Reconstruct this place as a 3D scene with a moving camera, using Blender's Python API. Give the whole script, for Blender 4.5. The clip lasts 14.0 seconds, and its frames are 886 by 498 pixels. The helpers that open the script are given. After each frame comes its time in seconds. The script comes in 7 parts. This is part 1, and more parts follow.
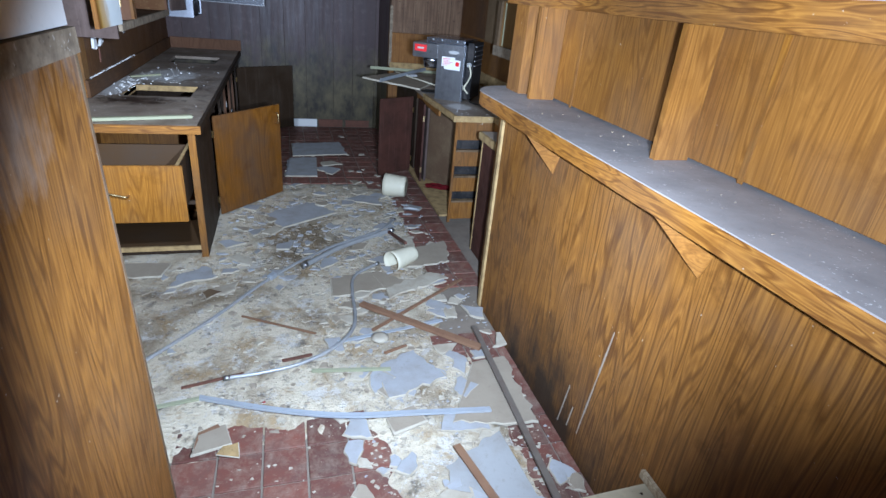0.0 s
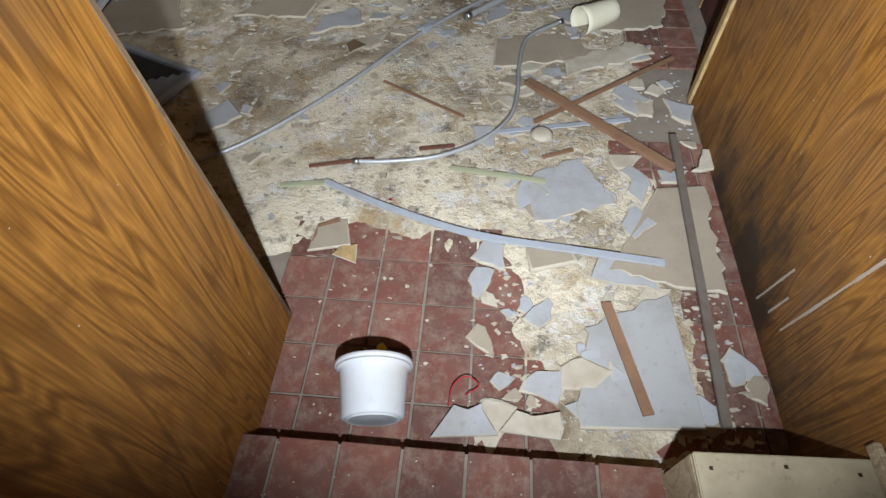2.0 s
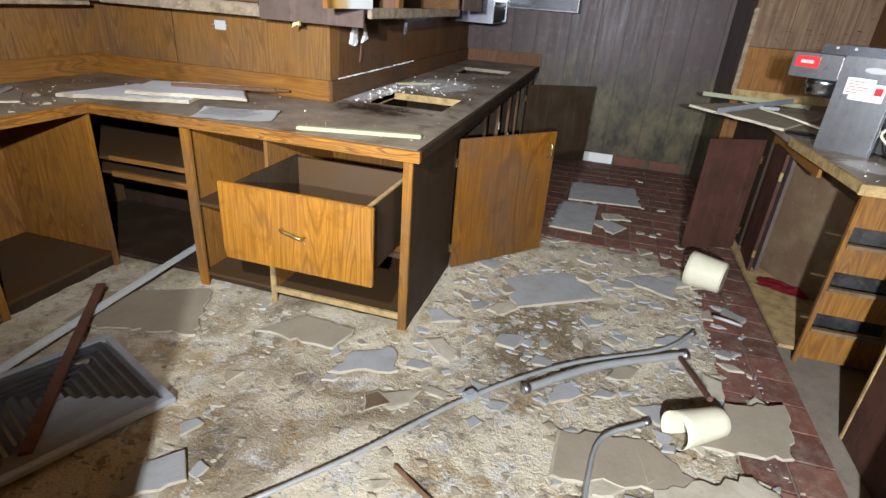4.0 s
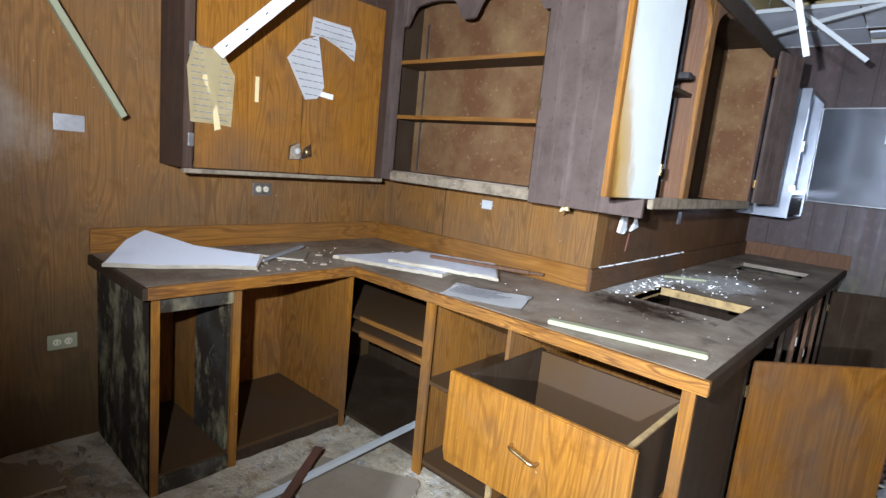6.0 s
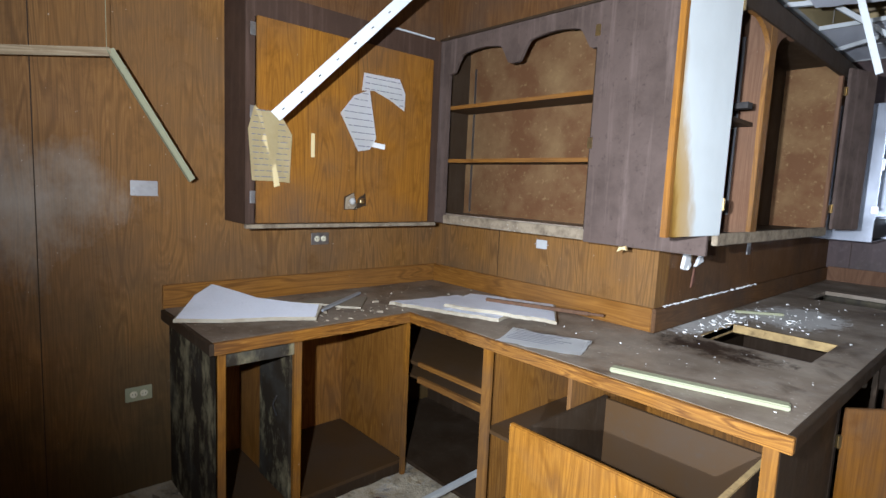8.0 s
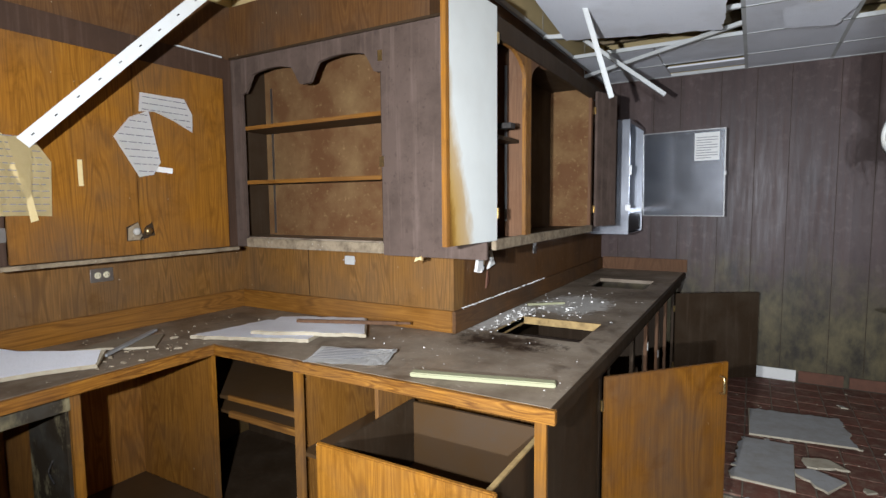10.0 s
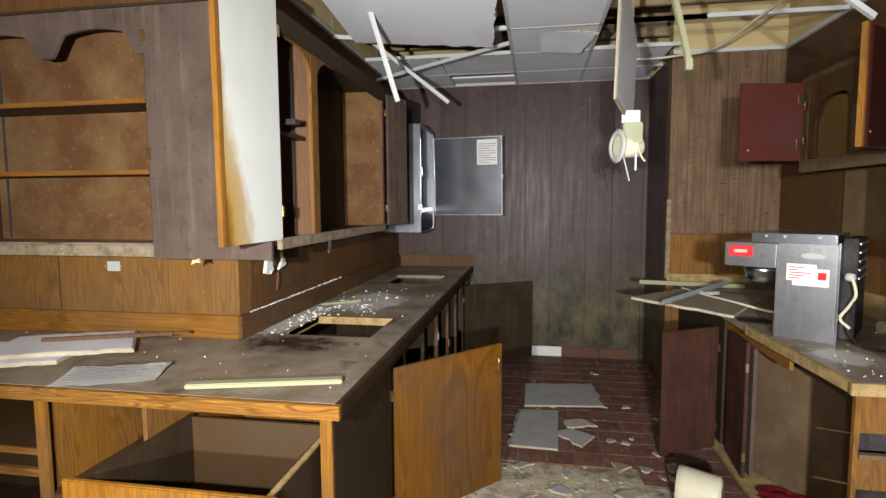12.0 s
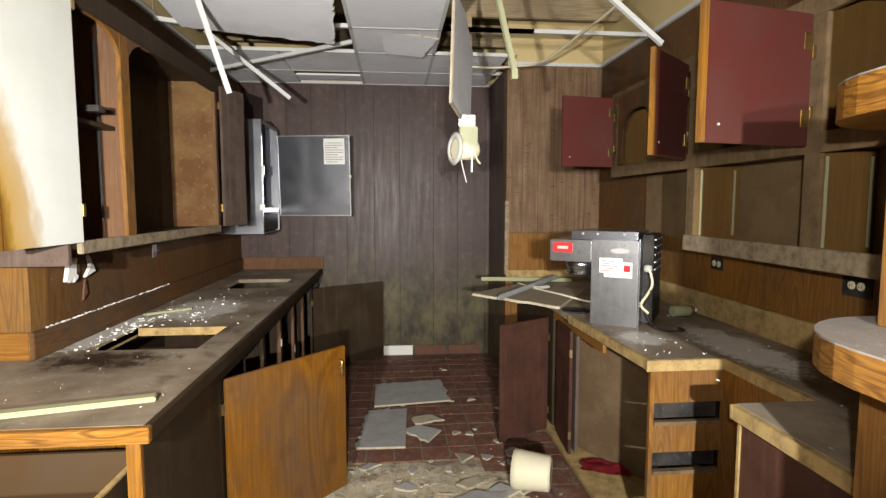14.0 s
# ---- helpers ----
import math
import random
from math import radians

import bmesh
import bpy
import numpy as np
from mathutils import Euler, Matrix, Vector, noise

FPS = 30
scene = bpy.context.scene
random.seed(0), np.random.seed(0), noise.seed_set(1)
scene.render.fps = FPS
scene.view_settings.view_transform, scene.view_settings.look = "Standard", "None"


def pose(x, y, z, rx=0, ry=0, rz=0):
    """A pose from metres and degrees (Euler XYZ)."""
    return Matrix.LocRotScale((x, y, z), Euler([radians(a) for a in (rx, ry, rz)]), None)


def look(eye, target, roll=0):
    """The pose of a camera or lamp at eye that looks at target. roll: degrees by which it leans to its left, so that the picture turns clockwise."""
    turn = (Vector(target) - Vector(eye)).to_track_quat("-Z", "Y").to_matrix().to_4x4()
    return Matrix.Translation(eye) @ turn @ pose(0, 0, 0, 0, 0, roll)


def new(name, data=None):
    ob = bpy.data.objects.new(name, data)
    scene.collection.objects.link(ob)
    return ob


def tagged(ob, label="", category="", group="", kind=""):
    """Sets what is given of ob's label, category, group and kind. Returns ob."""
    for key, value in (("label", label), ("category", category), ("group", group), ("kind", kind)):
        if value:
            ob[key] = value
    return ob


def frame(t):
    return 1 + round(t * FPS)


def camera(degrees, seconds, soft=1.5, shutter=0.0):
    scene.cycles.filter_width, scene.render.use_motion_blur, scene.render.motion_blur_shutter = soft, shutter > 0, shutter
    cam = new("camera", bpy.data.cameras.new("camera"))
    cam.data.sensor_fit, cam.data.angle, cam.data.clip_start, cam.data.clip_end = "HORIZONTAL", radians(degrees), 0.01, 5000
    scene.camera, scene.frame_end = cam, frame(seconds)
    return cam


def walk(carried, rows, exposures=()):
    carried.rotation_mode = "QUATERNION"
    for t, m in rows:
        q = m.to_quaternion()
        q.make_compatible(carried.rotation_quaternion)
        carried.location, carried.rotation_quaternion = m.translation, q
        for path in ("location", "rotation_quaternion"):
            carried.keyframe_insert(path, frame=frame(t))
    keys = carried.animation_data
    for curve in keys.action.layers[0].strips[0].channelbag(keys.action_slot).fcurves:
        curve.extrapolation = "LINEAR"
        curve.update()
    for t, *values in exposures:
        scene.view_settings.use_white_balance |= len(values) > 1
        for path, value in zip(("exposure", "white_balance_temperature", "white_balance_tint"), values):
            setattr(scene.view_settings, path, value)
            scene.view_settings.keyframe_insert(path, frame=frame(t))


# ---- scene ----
cam = camera(79.5, 14.0)
PATH = [
    (0, (-0.121, 0.368, 1.78), (0.425, 2.086, 0.916), 5.4),
    (0.5, (-0.115, 0.45, 1.69), (0.185, 2.064, 0.548), 3.4),
    (1, (-0.073, 0.576, 1.604), (0.084, 2.018, 0.227), 2.7),
    (1.5, (0.052, 0.77, 1.59), (0.036, 2.044, 0.048), -0.2),
    (2, (0.079, 1.001, 1.62), (-0.047, 2.164, -0.001), -1.7),
    (2.5, (0.046, 1.243, 1.638), (-0.146, 2.4, 0.018), -1.1),
    (3, (0.133, 1.417, 1.539), (-0.151, 2.739, 0.066), -0.4),
    (3.5, (0.151, 1.606, 1.522), (-0.208, 3.159, 0.313), 2.4),
    (3.7, (0.114, 1.706, 1.505), (-0.278, 3.358, 0.447), 3.3),
    (5.8, (-0.234, 2.169, 1.486), (-1.453, 3.718, 1.148), 6.5),
    (6, (-0.249, 2.173, 1.501), (-1.552, 3.655, 1.172), 5.7),
    (6.5, (-0.304, 2.173, 1.51), (-1.734, 3.544, 1.234), 4.8),
    (7, (-0.318, 2.195, 1.531), (-1.814, 3.5, 1.287), 4.0),
    (7.2, (-0.31, 2.195, 1.536), (-1.822, 3.484, 1.304), 3.6),
    (9.3, (-0.145, 2.219, 1.61), (-1.371, 3.788, 1.419), -0.1),
    (9.5, (-0.129, 2.228, 1.599), (-1.294, 3.843, 1.42), -0.3),
    (10, (-0.095, 2.249, 1.598), (-1.097, 3.971, 1.426), -0.5),
    (10.5, (-0.063, 2.261, 1.591), (-0.897, 4.071, 1.422), -0.7),
    (11, (-0.039, 2.272, 1.583), (-0.706, 4.15, 1.414), -0.6),
    (11.5, (-0.02, 2.265, 1.583), (-0.521, 4.194, 1.413), -0.5),
    (12, (-0.001, 2.267, 1.584), (-0.34, 4.23, 1.411), -0.3),
    (12.5, (0.034, 2.274, 1.577), (-0.151, 4.258, 1.404), -0.0),
    (13, (0.062, 2.282, 1.57), (0.025, 4.275, 1.401), 0.1),
    (13.5, (0.086, 2.286, 1.571), (0.177, 4.276, 1.404), 0.1),
    (14, (0.094, 2.293, 1.573), (0.277, 4.277, 1.405), -0.0),
]
walk(cam, [(t, look(eye, target, roll)) for t, eye, target, roll in PATH], exposures=[(0.0, -1.15, 4750, 10), (1.0, -1.0, 5300, 10), (1.5, -1.15, 5500, 10), (2.5, -1.5, 5700, 10), (3.0, -1.25, 5750, 10), (3.7, -0.6, 5800, 10), (5.8, -0.42, 5150, 10), (7.0, -0.5, 5200, 10), (9.5, -0.8, 5600, 10), (11.0, -0.8, 6200, 10), (12.5, -0.72, 6500, 10), (14.0, -0.5, 6800, 10)])

# ---- light: five fixed spots, all lit at once, stand in for one carried torch; faint night sky above ----
world = bpy.data.worlds.new("world")
scene.world = world
world.use_nodes = True
world.node_tree.nodes["Background"].inputs[0].default_value = (0.05, 0.06, 0.08, 1)
world.node_tree.nodes["Background"].inputs[1].default_value = 0.02


def spot_lamp(name, eye, target, watts, cone, blend, colour):
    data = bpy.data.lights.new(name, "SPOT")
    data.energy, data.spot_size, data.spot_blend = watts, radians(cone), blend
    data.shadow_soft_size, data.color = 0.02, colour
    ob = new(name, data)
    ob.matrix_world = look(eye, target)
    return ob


# fixed copies of the carried torch: at the start, in the doorway, in the room
spot_lamp("torch_start", (-0.02, 0.24, 1.78), (1.10, 2.10, 1.62), 1000, 80, 1.0, (0.97, 0.98, 1.0))
spot_lamp("torch_doorway", (0.15, 0.66, 1.68), (0.16, 3.80, 0.0), 1300, 99, 1.0, (0.95, 0.97, 1.0))
spot_lamp("torch_room", (-0.42, 2.00, 1.65), (-1.55, 4.30, 2.34), 920, 142, 0.97, (1.0, 0.98, 0.96))
# extra spot added at the room copy's place to brighten the far end
spot_lamp("torch_far", (-0.42, 2.00, 1.65), (-0.40, 7.80, 2.10), 300, 54, 1.0, (1.0, 0.98, 0.96))
# extra spot added to brighten the right-hand cabinets
spot_lamp("torch_turn", (0.02, 2.12, 1.70), (1.90, 4.70, 2.00), 300, 78, 1.0, (1.0, 0.98, 0.96))

# ---- materials ----


class Nodes:
    """A short hand for node materials."""

    def __init__(self, name):
        self.m = bpy.data.materials.new(name)
        self.m.use_nodes = True
        self.t = self.m.node_tree
        self.n, self.l = self.t.nodes, self.t.links
        self.b = self.n["Principled BSDF"]
        self.gloss = 0.12

    def add(self, kind, **kw):
        node = self.n.new(kind)
        for k, v in kw.items():
            if k in node.inputs:
                node.inputs[k].default_value = v
        return node

    def link(self, a, b):
        self.l.new(a, b)

    def coords(self, scale=(1, 1, 1), shift=True):
        tc = self.add("ShaderNodeTexCoord")
        mp = self.add("ShaderNodeMapping")
        mp.inputs["Scale"].default_value = scale
        if shift:
            info = self.add("ShaderNodeObjectInfo")
            mul = self.add("ShaderNodeMath")
            mul.operation = "MULTIPLY"
            mul.inputs[1].default_value = 37.0
            self.link(info.outputs["Random"], mul.inputs[0])
            self.link(mul.outputs[0], mp.inputs["Location"])
        self.link(tc.outputs["Object"], mp.inputs["Vector"])
        return mp.outputs[0]

    def noise(self, vec, scale, detail=4, rough=0.55, distort=0.0):
        node = self.add("ShaderNodeTexNoise", Scale=scale, Detail=detail, Roughness=rough, Distortion=distort)
        self.link(vec, node.inputs["Vector"])
        return node.outputs["Fac"]

    def ramp(self, fac, *stops):
        node = self.add("ShaderNodeValToRGB")
        e = node.color_ramp.elements
        while len(e) < len(stops):
            e.new(0.5)
        for i, (p, c) in enumerate(stops):
            e[i].position = p
            e[i].color = (*c, 1) if isinstance(c, tuple) else (c, c, c, 1)
        self.link(fac, node.inputs[0])
        return node.outputs[0]

    def math(self, op, a, b):
        node = self.add("ShaderNodeMath")
        node.operation = op
        for i, v in enumerate((a, b)):
            if isinstance(v, (int, float)):
                node.inputs[i].default_value = v
            else:
                self.link(v, node.inputs[i])
        return node.outputs[0]

    def mix(self, fac, a, b, mode="MIX"):
        node = self.add("ShaderNodeMix")
        node.data_type, node.blend_type = "RGBA", mode
        for sock, v in ((node.inputs[0], fac), (node.inputs[6], a), (node.inputs[7], b)):
            if isinstance(v, tuple):
                sock.default_value = (*v, 1)
            elif isinstance(v, (int, float)):
                sock.default_value = v
            else:
                self.link(v, sock)
        return node.outputs[2]

    def bump(self, height, strength=0.3, dist=0.01):
        node = self.add("ShaderNodeBump", Strength=strength, Distance=dist)
        self.link(height, node.inputs["Height"])
        self.link(node.outputs[0], self.b.inputs["Normal"])

    def done(self, colour, rough=0.6, metal=0.0):
        if metal == 0.0:
            self.b.inputs["Specular IOR Level"].default_value = self.gloss
        for key, v in (("Base Color", colour), ("Roughness", rough), ("Metallic", metal)):
            if isinstance(v, tuple):
                self.b.inputs[key].default_value = (*v, 1)
            elif isinstance(v, (int, float)):
                self.b.inputs[key].default_value = v
            else:
                self.link(v, self.b.inputs[key])
        return self.m


def wood(name, deep, mid, pale, axis="z", dirt=0.25, rough=0.42, across=8.5, along=0.9, rings=7.5, bloom_sheen=False, dirt_colour=(0.055, 0.045, 0.035), fade=0.45, scuff=False, soot=False):
    """Wood-print panelling with cathedral grain along one axis, fine pores, scuffs and grime."""
    w = Nodes(name)
    s = {"x": (along, across, across), "y": (across, along, across), "z": (across, across, along)}[axis]
    f = {"x": (4, 170, 170), "y": (170, 4, 170), "z": (170, 170, 4)}[axis]
    big = w.noise(w.coords(s), 1.0, 1.5, 0.4, 0.3)
    wave = w.noise(w.coords(tuple(q * 4 for q in s)), 1.0, 2, 0.5)
    height = w.math("ADD", w.math("MULTIPLY", big, rings * 1.7), w.math("MULTIPLY", wave, 0.45))
    rings_out = w.math("PINGPONG", height, 0.5)
    line = tuple(0.62 * a + 0.38 * b for a, b in zip(deep, mid))
    tone = w.ramp(rings_out, (0.0, line), (0.10, tuple((a + 2 * b) / 3 for a, b in zip(deep, mid))), (0.26, pale), (0.5, mid))
    # the figure fades in and out from board to board
    tone = w.mix(w.ramp(w.noise(w.coords(tuple(q * 0.45 for q in s)), 1.0, 3, 0.5), (0.36, fade), (0.62, 0.1 * fade)), tone, mid)
    fine = w.noise(w.coords(f), 1.0, 3, 0.6)
    tone = w.mix(w.ramp(fine, (0.36, 0.50), (0.60, 0.0)), tone, deep)
    broad = w.noise(w.coords((1, 1, 1)), 1.7, 5, 0.6)
    tone = w.mix(w.ramp(broad, (0.40, 0.0), (0.72, dirt)), tone, dirt_colour)
    smear = w.noise(w.coords((1, 1, 1)), 6.0, 8, 0.72, 0.4)
    tone = w.mix(w.ramp(smear, (0.54, 0.0), (0.70, dirt)), tone, deep)
    spots = w.noise(w.coords((1, 1, 1)), 55, 2, 0.5)
    tone = w.mix(w.ramp(spots, (0.765, 0.0), (0.79, 0.6)), tone, (0.5, 0.44, 0.34))
    r = w.mix(w.ramp(broad, (0.35, 0.0), (0.7, 1.0)), (rough,) * 3, (min(1, rough + 0.35),) * 3)
    if bloom_sheen:
        sep = w.add("ShaderNodeSeparateXYZ")
        w.link(w.coords(shift=False), sep.inputs[0])
        cloud = w.noise(w.coords((1, 1, 0.7), False), 2.6, 8, 0.68)
        damp = w.math("ADD", w.math("MULTIPLY", sep.outputs[2], -0.55), w.math("ADD", cloud, 0.12))
        tone = w.mix(w.ramp(damp, (0.05, 0.0), (0.45, 0.75)), tone, (0.045, 0.036, 0.016))
        # pale patch: mould bloom, with the torch's sheen put into its colour too
        pale = w.math("SUBTRACT", w.math("MULTIPLY", w.math("SUBTRACT", 2.75, sep.outputs[1]), 0.55), w.math("ABSOLUTE", w.math("SUBTRACT", sep.outputs[2], 1.45), 0.0))
        haze = w.math("ADD", pale, w.math("MULTIPLY", cloud, 1.1))
        tone = w.mix(w.ramp(haze, (0.40, 0.0), (0.85, 0.7)), tone, (0.36, 0.33, 0.27))
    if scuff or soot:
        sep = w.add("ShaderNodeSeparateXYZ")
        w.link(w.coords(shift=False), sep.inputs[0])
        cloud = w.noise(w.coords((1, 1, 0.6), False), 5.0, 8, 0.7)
    if scuff:
        worn = w.math("ADD", w.math("MULTIPLY", w.math("SUBTRACT", sep.outputs[2], 1.50), 1.1), cloud)
        tone = w.mix(w.ramp(worn, (0.46, 0.0), (0.78, 0.65)), tone, (0.33, 0.28, 0.22))
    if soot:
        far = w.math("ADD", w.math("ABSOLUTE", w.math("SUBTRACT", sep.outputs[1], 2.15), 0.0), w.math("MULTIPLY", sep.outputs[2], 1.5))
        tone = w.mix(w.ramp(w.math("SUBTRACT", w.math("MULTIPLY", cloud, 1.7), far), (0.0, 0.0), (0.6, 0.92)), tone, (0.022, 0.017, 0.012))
        for slope, at, z0, z1 in ((0.124, 1.852, 0.13, 0.70), (0.153, 2.0, 0.06, 0.29), (0.14, 1.93, 0.10, 0.22)):
            off = w.math("ABSOLUTE", w.math("SUBTRACT", w.math("ADD", sep.outputs[1], w.math("MULTIPLY", sep.outputs[2], slope)), at), 0.0)
            on = w.math("MULTIPLY", w.math("GREATER_THAN", sep.outputs[2], z0), w.math("LESS_THAN", sep.outputs[2], z1))
            thin = w.math("LESS_THAN", off, w.math("MULTIPLY", w.noise(w.coords(shift=False), 16, 4, 0.6), 0.009))
            tone = w.mix(w.math("MULTIPLY", w.math("MULTIPLY", on, thin), 0.55), tone, (0.42, 0.38, 0.30))
    w.bump(fine, 0.12, 0.002)
    w.gloss = 0.16
    return w.done(tone, r)


def plain(name, colour, rough=0.6, metal=0.0, vary=0.3, scale=6.0, dirt=(0.06, 0.05, 0.04), speck=None, bump=0.1, bump_scale=60, streak=0.0):
    """Paint, plastic or metal with blotches, small marks and a fine relief."""
    w = Nodes(name)
    n1 = w.noise(w.coords(), scale, 6, 0.62)
    tone = w.mix(w.ramp(n1, (0.42, 0.0), (0.78, vary)), colour, dirt)
    n2 = w.noise(w.coords(), 42, 3, 0.6)
    tone = w.mix(w.ramp(n2, (0.60, 0.0), (0.75, vary * 0.7)), tone, dirt)
    if streak:
        tone = w.mix(w.ramp(w.noise(w.coords((34, 34, 1.6)), 1.0, 5, 0.65), (0.52, 0.0), (0.72, streak)), tone, tuple(min(1.0, c * 2.2 + 0.02) for c in colour))
        tone = w.mix(w.ramp(w.noise(w.coords((9, 9, 4)), 1.0, 6, 0.7), (0.55, 0.0), (0.70, streak)), tone, tuple(c * 0.5 for c in colour))
    if speck:
        tone = w.mix(w.ramp(w.noise(w.coords(), 90, 2, 0.5), (0.64, 0.0), (0.69, 0.8)), tone, w.mix(w.ramp(w.noise(w.coords(), 7, 5, 0.7), (0.48, 0.0), (0.60, 1.0)), tone, speck))
    spread = 0.05 if metal else 0.25
    r = w.mix(w.ramp(n1, (0.35, 0.0), (0.75, 1.0)), (rough,) * 3, (min(1, rough + spread),) * 3)
    if bump:
        w.bump(w.noise(w.coords(), bump_scale, 4, 0.6), bump, 0.004)
    return w.done(tone, r, metal)


ORANGE = ((0.110, 0.043, 0.007), (0.225, 0.097, 0.015), (0.285, 0.130, 0.022))
m_panel = wood("wood_panel_upright", *ORANGE, axis="z", dirt=0.5)
m_wallwood = wood("wall_panelling", (0.105, 0.048, 0.011), (0.205, 0.098, 0.022), (0.265, 0.132, 0.033), axis="z", dirt=0.6, rough=0.5, across=9.5, along=0.9, rings=7.0, fade=0.8, bloom_sheen=True, dirt_colour=(0.09, 0.065, 0.042))
STRONG = ((0.068, 0.025, 0.004), (0.220, 0.094, 0.015), (0.290, 0.130, 0.021))
m_partition = wood("wood_partition", *STRONG, axis="z", dirt=0.5, fade=0.3, scuff=True)
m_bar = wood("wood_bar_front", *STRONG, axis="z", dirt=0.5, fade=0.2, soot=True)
m_walnut_y = wood("brown_wood_across_y", (0.076, 0.034, 0.011), (0.115, 0.053, 0.017), (0.145, 0.070, 0.023), axis="y", dirt=0.7, rough=0.5)
m_oak_x = wood("wood_panel_across_x", *ORANGE, axis="x")
m_oak_y = wood("wood_panel_across_y", *ORANGE, axis="y")
EDGE = ((0.085, 0.030, 0.004), (0.235, 0.098, 0.014), (0.330, 0.150, 0.022))
m_edge_x = wood("wood_edging_across_x", *EDGE, axis="x", across=26, along=2.4, rings=4.0, fade=0.0, dirt=0.4)
m_edge_y = wood("wood_edging_across_y", *EDGE, axis="y", across=26, along=2.4, rings=4.0, fade=0.0, dirt=0.4)
m_door = wood("honey_door_wood", (0.120, 0.047, 0.006), (0.255, 0.107, 0.012), (0.310, 0.140, 0.017), axis="z", dirt=0.65, rough=0.34, fade=0.6)
m_walnut = wood("brown_wall_wood", (0.076, 0.034, 0.011), (0.115, 0.053, 0.017), (0.145, 0.070, 0.023), axis="z", dirt=0.7, rough=0.5)
m_rust_wood = wood("worn_reddish_wood", (0.095, 0.046, 0.022), (0.135, 0.068, 0.034), (0.165, 0.088, 0.045), axis="z", dirt=0.45, rough=0.7, rings=5)
m_honey = wood("honey_brown_board", (0.085, 0.031, 0.003), (0.165, 0.064, 0.005), (0.215, 0.088, 0.008), axis="z", dirt=0.7, rough=0.36, rings=6, across=4.0, fade=0.85)
m_rawedge = plain("raw_chipboard_edge", (0.37, 0.255, 0.105), 0.9, vary=0.8, scale=15, dirt=(0.09, 0.06, 0.03), bump=0.5)
m_dark = plain("dark_brown_paint", (0.034, 0.021, 0.011), 0.5, vary=0.5, scale=5, streak=0.25, dirt=(0.062, 0.045, 0.028))
m_plum = plain("plum_brown_paint", (0.100, 0.071, 0.056), 0.6, vary=0.8, scale=4.5, dirt=(0.042, 0.029, 0.021), streak=0.28)
m_dust = plain("dusty_chipped_rail", (0.27, 0.215, 0.14), 0.85, vary=0.9, scale=17, dirt=(0.065, 0.045, 0.03), speck=(0.5, 0.46, 0.38), bump=0.3)
m_stained = plain("stained_brown_board", (0.105, 0.066, 0.036), 0.6, vary=0.7, scale=5, dirt=(0.20, 0.150, 0.080), bump=0.1)
m_maroon = plain("maroon_laminate", (0.080, 0.020, 0.016), 0.42, vary=0.3, scale=4)
m_umber = plain("dark_umber_paint", (0.058, 0.034, 0.022), 0.5, vary=0.5, scale=4, dirt=(0.03, 0.02, 0.014), streak=0.3)
m_redbrown = plain("red_brown_paint", (0.068, 0.029, 0.019), 0.5, vary=0.85, scale=6, dirt=(0.026, 0.015, 0.010), streak=0.3)
m_greasy = plain("greasy_dusty_wood", (0.150, 0.100, 0.052), 0.75, vary=0.8, scale=9, dirt=(0.05, 0.035, 0.02), bump=0.25, streak=0.2)
m_ochre = plain("ochre_brown_liner", (0.135, 0.072, 0.020), 0.6, vary=0.45, scale=3, dirt=(0.07, 0.045, 0.02), streak=0.25)
m_ledge = plain("dusty_grey_laminate", (0.28, 0.25, 0.22), 0.5, vary=0.6, scale=5, dirt=(0.14, 0.12, 0.105), speck=(0.55, 0.52, 0.46))
m_brown_in = plain("brown_liner", (0.068, 0.037, 0.014), 0.6, vary=0.4, scale=3)
m_back = plain("stained_back_board", (0.112, 0.053, 0.021), 0.75, vary=0.8, scale=2.6, dirt=(0.26, 0.175, 0.075), bump=0.15)
m_trim = plain("white_painted_metal", (0.54, 0.55, 0.53), 0.45, vary=0.3, scale=8, dirt=(0.40, 0.38, 0.28), bump=0)
m_cream = plain("cream_painted_strip", (0.29, 0.29, 0.175), 0.5, vary=0.3, scale=9, dirt=(0.3, 0.24, 0.14))
m_plaster = plain("buff_drywall", (0.56, 0.44, 0.22), 0.9, vary=0.25, scale=2, dirt=(0.30, 0.22, 0.10), speck=None, bump=0.1)
m_joint = plain("white_joint_compound", (0.72, 0.70, 0.64), 0.9, vary=0.15)
m_paper = plain("paper", (0.74, 0.73, 0.69), 0.85, vary=0.12, scale=14, dirt=(0.5, 0.42, 0.26), bump=0.05)
m_oldpaper = plain("yellowed_paper", (0.62, 0.50, 0.25), 0.85, vary=0.25, scale=14, dirt=(0.40, 0.26, 0.08), bump=0.05)
m_ink = plain("faded_ink", (0.24, 0.23, 0.24), 0.9, vary=0.1, bump=0)
m_steel = plain("stainless_steel", (0.50, 0.52, 0.56), 0.22, 1.0, vary=0.12, scale=5, dirt=(0.30, 0.29, 0.28), bump=0.015)
m_brewer = plain("smeared_steel", (0.37, 0.37, 0.37), 0.30, 1.0, vary=0.75, scale=7, dirt=(0.13, 0.125, 0.12), bump=0.05, streak=0.15)
m_slab = plain("dirty_grey_slab", (0.31, 0.30, 0.27), 0.85, vary=0.6, scale=5, dirt=(0.19, 0.16, 0.12), bump=0.3)
m_olive = plain("olive_painted_metal", (0.36, 0.37, 0.24), 0.5, vary=0.4, scale=9, dirt=(0.2, 0.19, 0.12))
